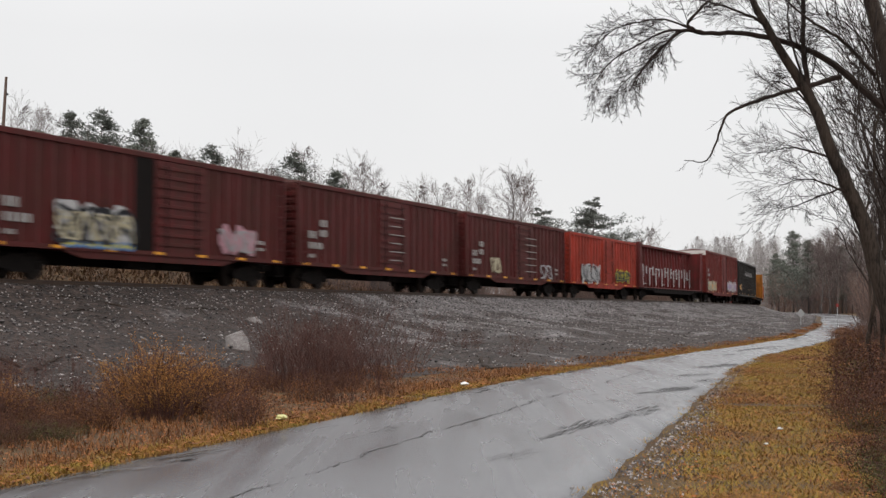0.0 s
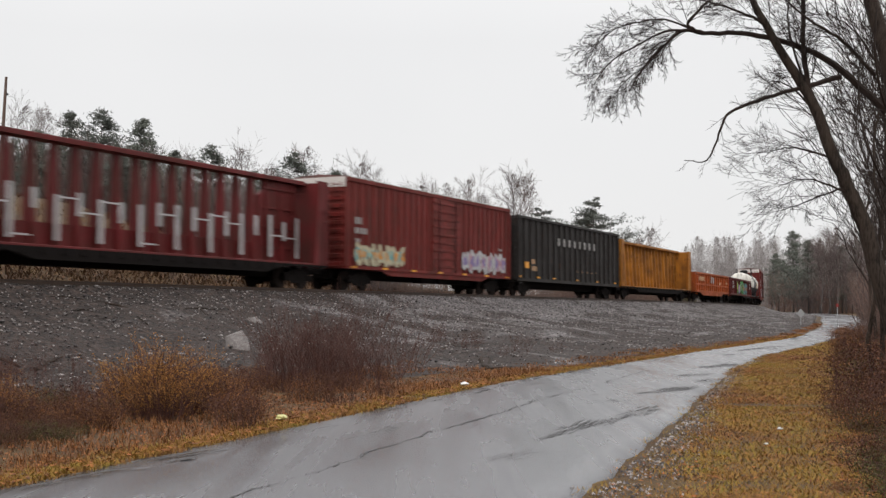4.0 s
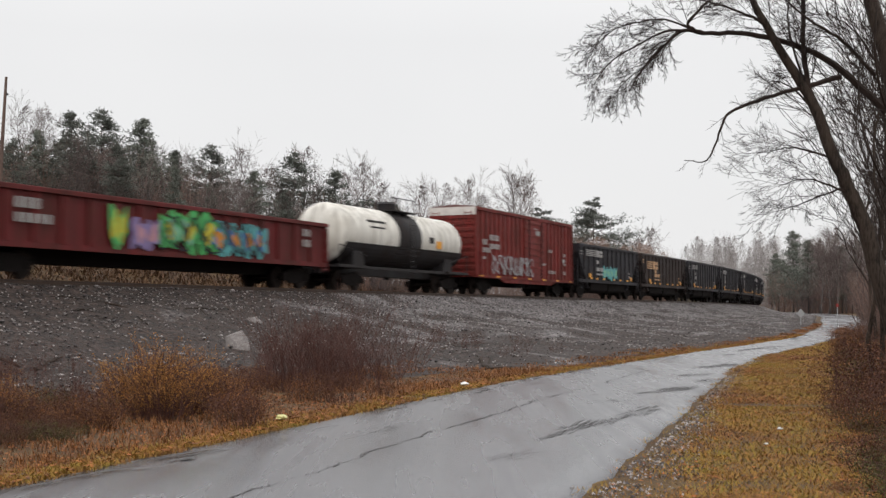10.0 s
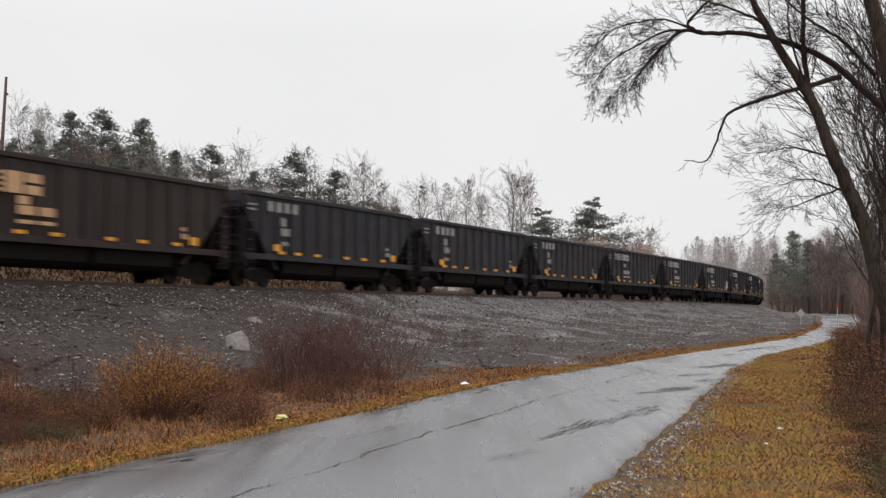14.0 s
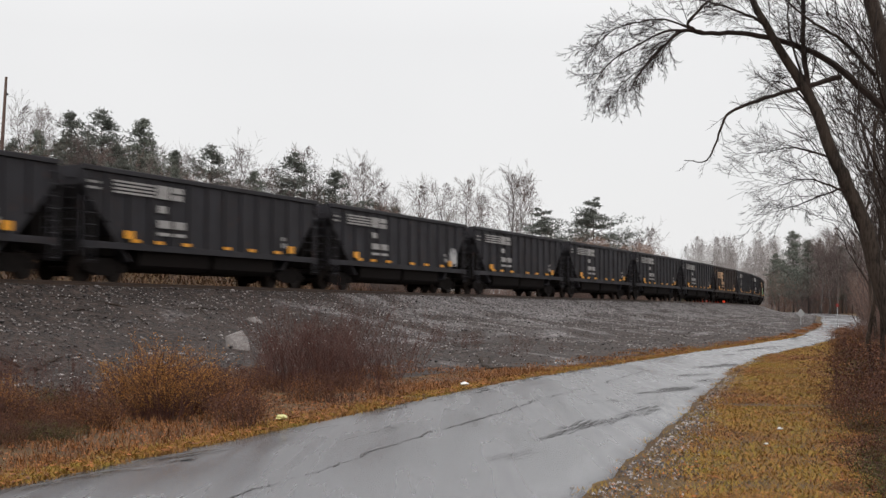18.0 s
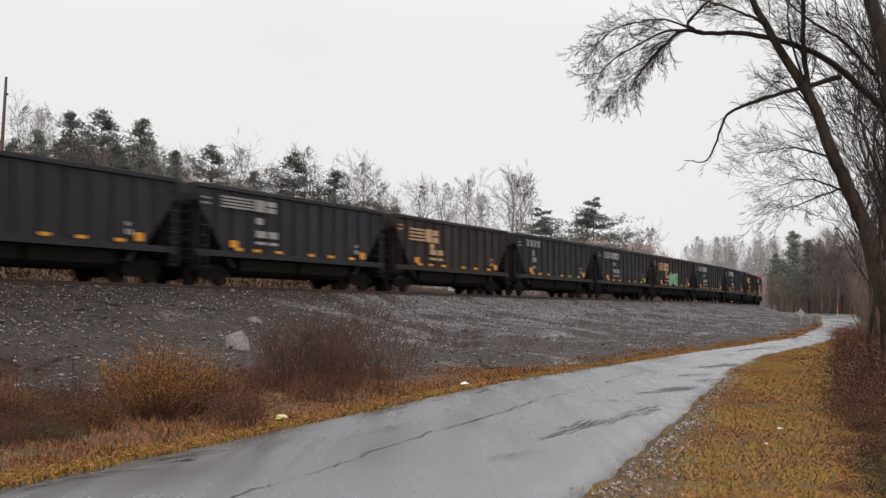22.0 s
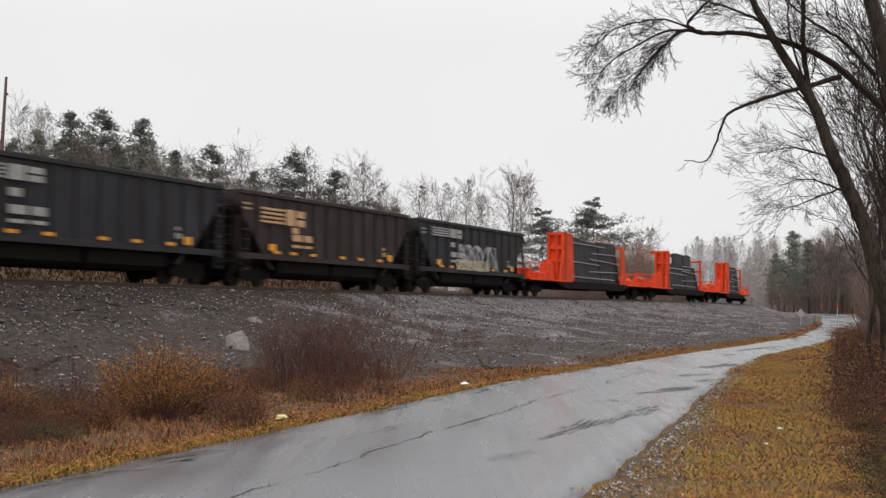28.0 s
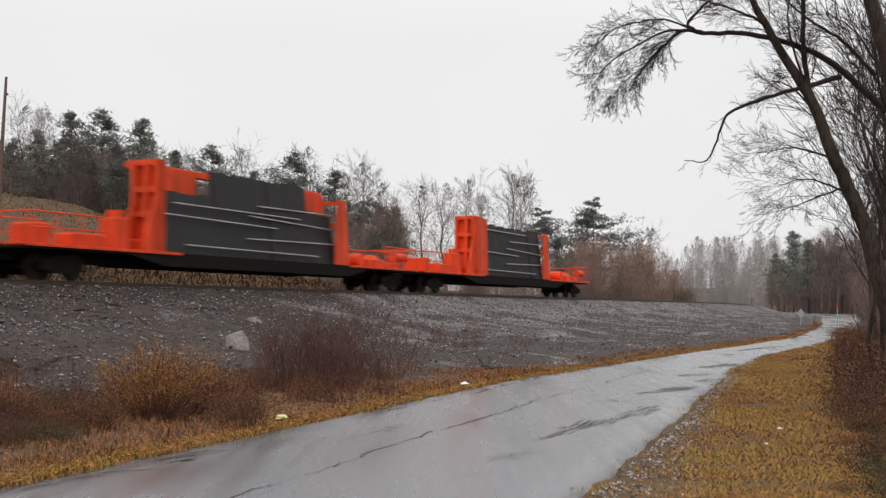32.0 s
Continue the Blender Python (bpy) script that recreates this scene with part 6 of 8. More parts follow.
def thicket(seed, height, wide, mat, name="shrub", label="leafless red-brown undergrowth shrub", stems=26, level=2, group="undergrowth"):
    rnd = random.Random(seed)
    m = Mesh()
    for _ in range(stems):
        a, r = rnd.uniform(0, 6.28), wide * math.sqrt(rnd.random()) * 0.6
        d = Vector((math.cos(a) * 0.35 * r / wide + rnd.gauss(0, 0.14), math.sin(a) * 0.35 * r / wide + rnd.gauss(0, 0.14), 1))
        grow(m, rnd, (r * math.cos(a), r * math.sin(a), -0.05), d, height * rnd.uniform(0.45, 0.95), height * 0.006, level, 0.45, 0, 3, 4, 0.12, 0.4, height * 0.0012, 0.03)
    return single(name, m, mat, label, "shrub", group)


def place(ob, x, y, turn=0.0, size=1.0, sink=0.1):
    ob.matrix_basis = pose(x, y, stand(x, y) - sink, 0, 0, turn)
    ob.scale = (size, size, size)
    return ob


def another(ob, x, y, turn, size, sink=0.1):
    c = copy_thing(ob, pose(x, y, stand(x, y) - sink, 0, 0, turn))
    c.scale = (size, size, size)
    return c


def sight(column, depth):
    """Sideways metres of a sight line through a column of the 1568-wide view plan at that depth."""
    return (column - 784) / 784 * depth * math.tan(radians(20))


def build_far_trees():
    rnd = random.Random(17)
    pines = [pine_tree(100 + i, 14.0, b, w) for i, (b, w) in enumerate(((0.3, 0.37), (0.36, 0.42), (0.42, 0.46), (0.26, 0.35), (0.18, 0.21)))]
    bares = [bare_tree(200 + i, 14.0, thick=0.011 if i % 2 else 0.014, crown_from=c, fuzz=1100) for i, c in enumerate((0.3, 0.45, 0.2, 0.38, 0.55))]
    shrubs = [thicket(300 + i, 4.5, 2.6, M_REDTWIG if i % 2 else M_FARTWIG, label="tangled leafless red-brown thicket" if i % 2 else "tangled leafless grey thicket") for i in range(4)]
    first = {}

    def put(kinds, k, x, y, size):
        ob = kinds[k % len(kinds)]
        for _ in range(30):
            off = float(nearest(np.array([x]), np.array([y]), TRACK[1][TK], TRACK[2][TK])[1][0])
            if not -8.5 < off < 9:
                break
            x, y = x * 1.03, y * 1.03
        turn = rnd.uniform(0, 360)
        if id(ob) in first:
            return another(ob, x, y, turn, size)
        first[id(ob)] = 1
        return place(ob, x, y, turn, size)

    def crown_to(kinds, k, column, depth, row):
        """A tree whose top reaches the given sight line."""
        x = sight(column, depth)
        while -12 < float(nearest(np.array([x]), np.array([depth]), TRACK[1][TK], TRACK[2][TK])[1][0]) < 9:
            depth *= 1.02
            x = sight(column, depth)
        top = 1.6 + (553 - row) / 784 * depth * math.tan(radians(20))
        put(kinds, k, x, depth, max(0.2, (top - stand(x, depth)) / 14.0))

    evergreen = [bramble(340 + i, 2.2, 2.2, 5000, M_OLIVE, "olive-green leafy lineside bush", "bush", M_FARTWIG) for i in range(2)]
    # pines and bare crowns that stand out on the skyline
    pale = [bare_tree(260 + i, 14.0, label="leafless far-wood tree with mist painted into its pale bark", bark=M_MISTBARK, twig=M_MISTBARK, thick=0.010, crown_from=0.12 + 0.1 * i, level=3, kids=5, fuzz=2000) for i in range(3)]
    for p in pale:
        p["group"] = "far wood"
    for col, dep, row, k in ((118, 88, 190, 0), (176, 92, 188, 1), (240, 95, 206, 3), (205, 84, 250, 0), (372, 98, 252, 1), (520, 104, 266, 1), (590, 100, 296, 0), (300, 100, 262, 3),
                             (962, 122, 368, 2), (1048, 126, 350, 2), (880, 120, 420, 1), (60, 90, 225, 3), (985, 118, 420, 0), (20, 84, 240, 1), (445, 96, 300, 3), (1012, 124, 440, 0)):
        crown_to(pines, k, col, dep, row)
    for col, dep, row, k in ((40, 92, 180, 0), (80, 94, 188, 1), (425, 104, 256, 3), (545, 108, 252, 2), (640, 110, 282, 4), (675, 104, 318, 0), (745, 112, 322, 4), (830, 112, 312, 0), (790, 116, 318, 2),
                             (908, 122, 300, 1), (930, 128, 306, 3), (1155, 140, 400, 3), (1130, 140, 418, 1), (1105, 138, 428, 0), (265, 98, 240, 2), (330, 102, 268, 0), (470, 102, 292, 1), (610, 104, 300, 3),
                             (560, 100, 320, 0), (140, 86, 235, 2), (700, 108, 345, 3), (855, 118, 340, 3)):
        crown_to(bares, k, col, dep, row)
    # the wood's lower storey
    for i in range(124):
        col = rnd.uniform(-60, 720)
        dep = rnd.uniform(84, 112)
        row = np.interp(col, (0, 250, 450, 700), (222, 245, 305, 350)) + rnd.uniform(10, 80)
        crown_to(bares if rnd.random() < 0.7 else pines, rnd.randrange(20), col, dep, float(row))
    for i in range(70):
        col = rnd.uniform(-40, 1190)
        dep = rnd.uniform(86, 100) if col < 700 else rnd.uniform(108, 128)
        put(shrubs, rnd.randrange(20), sight(col, dep), dep, rnd.uniform(0.5, 1.0))
    # low cover just behind the track
    for i in range(46):
        col = rnd.uniform(560, 1130)
        dep = float(np.interp(col, (560, 800, 1000, 1130), (72, 92, 112, 126))) + rnd.uniform(0, 8)
        put(shrubs, rnd.randrange(20), sight(col, dep), dep, rnd.uniform(0.35, 0.6))
    hedge = [bramble(345 + i, 2.2, 2.6, 3000, M_RUSTLEAF, "dense withered grey-brown lineside bush", "bush", M_FARTWIG) for i in range(2)]
    for i in range(44):
        col = 700 + 430 * (i + rnd.random()) / 44
        dep = float(np.interp(col, (700, 800, 1000, 1130), (82, 92, 112, 126))) + rnd.uniform(0, 6)
        put(hedge, rnd.randrange(20), sight(col, dep), dep, rnd.uniform(0.6, 1.0))
    # the brush beside the curve
    young = [bare_tree(330 + i, 7.0, "young_tree", "young leafless red-brown tree in the lineside brush", 4, 4, M_REDTWIG, M_REDTWIG, 0.006, 0.12, 0.75, 1.3, 2600, M_RUSTLEAF) for i in range(3)]
    for y in young:
        y["group"] = "lineside brush"
    for i in range(74):
        col = rnd.uniform(985, 1212)
        dep = rnd.uniform(124, 150)
        tall = np.interp(col, (990, 1120, 1160, 1190, 1214), (0.95, 1.1, 1.2, 0.85, 0.45)) * rnd.uniform(0.6, 1.05)
        put(young, rnd.randrange(20), sight(col, dep), dep, float(tall))
    for i in range(14):
        col = rnd.uniform(1190, 1222)
        dep = rnd.uniform(120, 130)
        put(evergreen, rnd.randrange(20), sight(col, dep), dep, rnd.uniform(0.9, 1.5))
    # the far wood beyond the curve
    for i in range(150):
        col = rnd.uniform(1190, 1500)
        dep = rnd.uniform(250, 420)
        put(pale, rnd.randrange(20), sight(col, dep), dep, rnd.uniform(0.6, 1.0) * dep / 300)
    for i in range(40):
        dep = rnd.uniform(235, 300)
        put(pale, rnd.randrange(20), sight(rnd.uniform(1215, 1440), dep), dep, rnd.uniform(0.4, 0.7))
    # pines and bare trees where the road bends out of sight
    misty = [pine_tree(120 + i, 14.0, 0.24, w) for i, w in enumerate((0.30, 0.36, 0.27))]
    # Their paler needle colour carries the mist; no mist is built.
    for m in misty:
        m["label"] = "pine with mist painted into its grey-green needles"
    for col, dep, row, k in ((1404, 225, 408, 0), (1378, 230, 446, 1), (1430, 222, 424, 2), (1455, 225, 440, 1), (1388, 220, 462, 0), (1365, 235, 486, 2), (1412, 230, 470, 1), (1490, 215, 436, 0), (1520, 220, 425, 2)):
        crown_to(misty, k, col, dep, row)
    for i in range(22):
        dep = rnd.uniform(215, 240)
        put(shrubs, rnd.randrange(20), sight(rnd.uniform(1362, 1500), dep), dep, rnd.uniform(0.9, 1.5))
    for i in range(20):
        dep = rnd.uniform(205, 240)
        col = rnd.uniform(1445, 1580)
        crown_to(bares, rnd.randrange(20), col, dep, rnd.uniform(395, 470))
    for i in range(46):
        dep = rnd.uniform(95, 165) if i % 2 else rnd.uniform(206, 235)
        put(shrubs, rnd.randrange(20), sight(rnd.uniform(1460 if dep > 205 else 1535, 1640), dep), dep, rnd.uniform(0.6, 1.1))
    for i in range(16):
        dep = rnd.uniform(90, 170)
        put(bares, rnd.randrange(20), sight(rnd.uniform(1560, 1680), dep), dep, rnd.uniform(0.6, 1.0))


def twig(m, rnd, start, direction, length, radius, level, droop):
    """A fine branch with one even curl and side twigs on both flanks."""
    n = 6 if level else 4
    p, d = Vector(start), Vector(direction).normalized()
    curl = Vector((rnd.gauss(0, 0.06), rnd.gauss(0, 0.06), rnd.gauss(0, 0.06) - droop))
    pts, rad = [p.copy()], [radius]
    for i in range(n):
        d = (d + curl + Vector((rnd.gauss(0, 0.045), rnd.gauss(0, 0.045), rnd.gauss(0, 0.045)))).normalized()
        p = p + d * (length / n)
        pts.append(p.copy())
        rad.append(max(0.0025, radius * (1 - 0.75 * (i + 1) / n)))
    m.tube(pts, rad, 3, cap=False)
    if not level:
        return
    count = 7 if level > 1 else 5
    for k in range(count):
        t = 0.2 + 0.8 * (k + rnd.random()) / count
        i = min(n - 1, int(t * n))
        q = pts[i].lerp(pts[i + 1], min(1.0, t * n - i))
        dd = (pts[i + 1] - pts[i]).normalized()
        side = Vector((rnd.gauss(0, 1), rnd.gauss(0, 0.8), rnd.gauss(0, 1)))
        side = (side - dd * side.dot(dd)).normalized()
        twig(m, rnd, q, dd + side * rnd.uniform(0.45, 0.85), length * rnd.uniform(0.3, 0.55) * (1.25 - 0.6 * t), rad[i] * 0.6, level - 1, droop)


def limb_twigs(m, rnd, pts, r0, r1, level, count, reach, droop, spread=0.75, sides=7, t0=0.12):
    """A long limb through its bends, with twigs all along its outer part."""
    fine = []
    k = [Vector(p) for p in pts]
    k = [2 * k[0] - k[1]] + k + [2 * k[-1] - k[-2]]
    for i in range(1, len(k) - 2):
        for j in range(5):
            t = j / 5
            fine.append(0.5 * (2 * k[i] + (k[i + 1] - k[i - 1]) * t + (2 * k[i - 1] - 5 * k[i] + 4 * k[i + 1] - k[i + 2]) * t * t + (3 * k[i] - k[i - 1] - 3 * k[i + 1] + k[i + 2]) * t ** 3))
    fine.append(k[-2])
    n = len(fine)
    for i in range(1, n - 1):
        fine[i] = fine[i] + Vector((rnd.gauss(0, 0.006), rnd.gauss(0, 0.012), rnd.gauss(0, 0.006)))
    rad = [r0 + (r1 - r0) * (i / (n - 1)) ** 0.8 for i in range(n)]
    m.tube(fine, rad, sides)
    for c in range(count):
        t = t0 + (1.0 - t0) * (c + rnd.random()) / count
        i = min(n - 2, int(t * (n - 1)))
        d = (fine[i + 1] - fine[i]).normalized()
        side = Vector((rnd.gauss(0, 1), rnd.gauss(0, 0.7), rnd.gauss(0, 1)))
        side = (side - d * side.dot(d)).normalized()
        twig(m, rnd, fine[i], d + side * spread * rnd.uniform(0.5, 1.2), reach * rnd.uniform(0.6, 1.2), max(0.0045, min(0.012, rad[i] * 0.32)), level - 1 if level > 2 else level, droop)


def build_roadside_tree():
    rnd = random.Random(77)
    Y = 20.0
    x0, y0 = 7.6, Y
    base = stand(x0, y0)
    tree = thing("roadside_tree", "large leafless wet dark tree leaning over the verge", "tree", at=pose(0, 0, 0))

    def pt(col, row, dy=0.0):
        d = Y + dy
        return ((col - 784) / 784 * d * math.tan(radians(20)), d, 1.6 + (553 - row) / 784 * d * math.tan(radians(20)))

    trunk = Mesh()
    limb_twigs(trunk, rnd, [(x0 + 0.25, y0, base - 0.15), pt(1562, 520), pt(1535, 410), pt(1505, 335), pt(1475, 265), pt(1436, 165), pt(1392, 95), pt(1350, 20), pt(1322, -50)], 0.175, 0.045, 0, 0, 1, 0, sides=10)
    part("trunk", trunk, M_BARK, tree, smooth=True)
    second = Mesh()
    limb_twigs(second, rnd, [(x0 + 1.1, y0 + 0.4, base - 0.1), pt(1625, 420, 0.4), pt(1602, 250, 0.4), pt(1580, 110, 0.4), pt(1552, 0, 0.4), pt(1532, -80, 0.4)], 0.17, 0.11, 0, 0, 1, 0, sides=10)
    part("trunk", second, M_BARK, tree, smooth=True)
    arms = (
        ([pt(1575, 195, 0.3), pt(1500, 125, 0.2), pt(1430, 82, 0.1), pt(1330, 56), pt(1250, 54), pt(1213, 50), pt(1172, 82), pt(1138, 122), pt(1116, 160)], 0.085, 0.012, 2, 24, 0.55, 0.035, 0.62),
        ([pt(1213, 50), pt(1180, 52), pt(1120, 82), pt(1078, 112), pt(1052, 148)], 0.032, 0.007, 2, 24, 0.55, 0.03, 0.15),
        ([pt(1240, 52, 0.1), pt(1180, 30, 0.2), pt(1110, 40, 0.3), pt(1072, 62, 0.3), pt(1046, 92, 0.3)], 0.026, 0.006, 2, 24, 0.55, 0.03, 0.2),
        ([pt(1250, 54, -0.1), pt(1222, 40, -0.2), pt(1245, 10, -0.3), pt(1290, -30, -0.3)], 0.04, 0.02, 2, 10, 0.8, 0.0, 0.2),
        ([pt(1215, 50, 0.1), pt(1192, 62, 0.3), pt(1150, 110, 0.4), pt(1104, 146, 0.5), pt(1092, 176, 0.5)], 0.022, 0.006, 2, 20, 0.5, 0.035, 0.2),
        ([pt(1495, 133), pt(1440, 148), pt(1385, 163), pt(1322, 184), pt(1290, 203), pt(1272, 245), pt(1252, 283), pt(1213, 283)], 0.062, 0.008, 1, 7, 0.4, 0.0, 0.45),
        ([pt(1440, 172), pt(1430, 110), pt(1428, 40), pt(1432, -40)], 0.06, 0.04, 2, 16, 0.9, 0.0, 0.1),
        ([pt(1480, 280), pt(1420, 262, 0.5), pt(1385, 262, 0.8), pt(1360, 272, 1.0)], 0.03, 0.006, 3, 11, 0.9, 0.0, 0.1),
        ([pt(1510, 345), pt(1450, 320, -0.4), pt(1415, 318, -0.7), pt(1380, 330, -0.9)], 0.028, 0.006, 3, 11, 0.9, 0.01, 0.1),
        ([pt(1500, 330, 0.3), pt(1440, 352, 0.8), pt(1405, 366, 1.2), pt(1368, 376, 1.4)], 0.025, 0.005, 3, 10, 0.8, 0.01, 0.1),
        ([pt(1450, 200, 0.1), pt(1415, 160, 0.4), pt(1385, 142, 0.6), pt(1362, 150, 0.7)], 0.03, 0.006, 2, 14, 0.6, 0.0, 0.15),
        ([pt(1392, 95), pt(1360, 40), pt(1300, 10), pt(1230, -10)], 0.045, 0.012, 2, 14, 0.8, 0.02, 0.1),
        ([pt(1555, 130, 0.3), pt(1500, 70, -0.2), pt(1440, 30, -0.5), pt(1380, -20, -0.8)], 0.05, 0.015, 2, 16, 0.9, 0.0, 0.1),
        ([pt(1565, 260, 0.3), pt(1530, 215, 0.6), pt(1490, 190, 1.0), pt(1460, 205, 1.2)], 0.03, 0.008, 3, 10, 0.8, 0.0, 0.1),
        ([pt(1590, 180, 0.4), pt(1560, 110, 0.8), pt(1520, 50, 1.0), pt(1470, 15, 1.2)], 0.04, 0.01, 3, 12, 0.85, 0.0, 0.1),
        ([pt(1600, 250, 0.4), pt(1565, 160, -0.5), pt(1555, 70, -0.8), pt(1562, -20, -0.8)], 0.035, 0.012, 3, 12, 0.85, 0.0, 0.1),
        ([pt(1436, 165, 0), pt(1405, 60, 0.6), pt(1402, 0, 0.8), pt(1410, -50, 0.8)], 0.03, 0.01, 2, 14, 0.7, 0.0, 0.1),
        ([pt(1572, 330, 0.2), pt(1540, 260, -0.3), pt(1525, 180, -0.4), pt(1530, 90, -0.4)], 0.03, 0.01, 3, 11, 0.8, 0.0, 0.1),
    )
    for pts, r0, r1, lev, count, reach, droop, t0 in arms:
        m = Mesh()
        limb_twigs(m, rnd, pts, r0 * 0.8, r1 * 0.8, lev, int(count * 1.25), reach * 0.95, droop, sides=6, t0=t0)
        part("limb", m, M_TWIG, tree)
    # saplings of the roadside wood
    saps = [bare_tree(400 + i, 9.0, "sapling", "thin leafless dark sapling in the roadside wood", 4, 4, M_BARK, M_TWIG, 0.007, 0.25, 0.5, 0.5) for i in range(3)]
    for s in saps:
        s["group"] = "roadside wood"
    spots = [(1560, 27, 1.0), (1545, 30, 1.1), (1600, 24, 0.9), (1530, 38, 1.1), (1600, 28, 1.2), (1560, 44, 1.3), (1535, 50, 1.2), (1545, 62, 1.2), (1520, 58, 0.8), (1585, 36, 1.2), (1620, 22, 1.1), (1555, 75, 1.4), (1525, 85, 1.3)]
    for i, (col, dep, size) in enumerate(spots):
        if i < 3:
            place(saps[i], sight(col, dep), dep, rnd.uniform(0, 360), size)
        else:
            another(saps[i % 3], sight(col + 15, dep), dep, rnd.uniform(0, 360), size)


def blades(m, rnd, x, y, z, h, n, spread, lean=0.35, wide=0.006):
    for _ in range(n):
        a, r = rnd.uniform(0, 6.283), spread * math.sqrt(rnd.random())
        px, py = x + r * math.cos(a), y + r * math.sin(a)
        b = rnd.uniform(0, 6.283)
        hh = h * rnd.uniform(0.5, 1.15)
        ex, ey = px + math.cos(b) * lean * hh, py + math.sin(b) * lean * hh
        wx, wy = wide * math.cos(b + 1.57), wide * math.sin(b + 1.57)
        mx, my = px + (ex - px) * 0.35, py + (ey - py) * 0.35
        n0 = len(m.v)
        m.v += [(px - wx, py - wy, z), (px + wx, py + wy, z), (mx + wx * 0.7, my + wy * 0.7, z + hh * 0.62), (mx - wx * 0.7, my - wy * 0.7, z + hh * 0.62), (ex, ey, z + hh * 0.95)]
        m.f += [(n0, n0 + 1, n0 + 2, n0 + 3), (n0 + 3, n0 + 2, n0 + 4)]


def slips(m, rnd, x, y, z, h, n, spread, lean, wide):
    """Short flattened grass: one slip of a blade each."""
    for _ in range(n):
        a, r = rnd.uniform(0, 6.283), spread * math.sqrt(rnd.random())
        px, py, b = x + r * math.cos(a), y + r * math.sin(a), rnd.uniform(0, 6.283)
        hh = h * rnd.uniform(0.4, 1.2)
        wx, wy = wide * math.cos(b + 1.57), wide * math.sin(b + 1.57)
        n0 = len(m.v)
        m.v += [(px - wx, py - wy, z), (px + wx, py + wy, z), (px + math.cos(b) * lean * hh, py + math.sin(b) * lean * hh, z + hh)]
        m.f.append((n0, n0 + 1, n0 + 2))


def leaf(m, rnd, x, y, z, s):
    a, t = rnd.uniform(0, 6.283), rnd.uniform(-0.5, 0.5)
    c, sn = math.cos(a) * s, math.sin(a) * s
    n0 = len(m.v)
    m.v += [(x - c, y - sn, z + t * s * 0.4), (x + sn * 0.55, y - c * 0.55, z + 0.25 * s), (x + c, y + sn, z - t * s * 0.4 + 0.3 * s), (x - sn * 0.55, y + c * 0.55, z + 0.1 * s)]
    m.f.append((n0, n0 + 1, n0 + 2, n0 + 3))


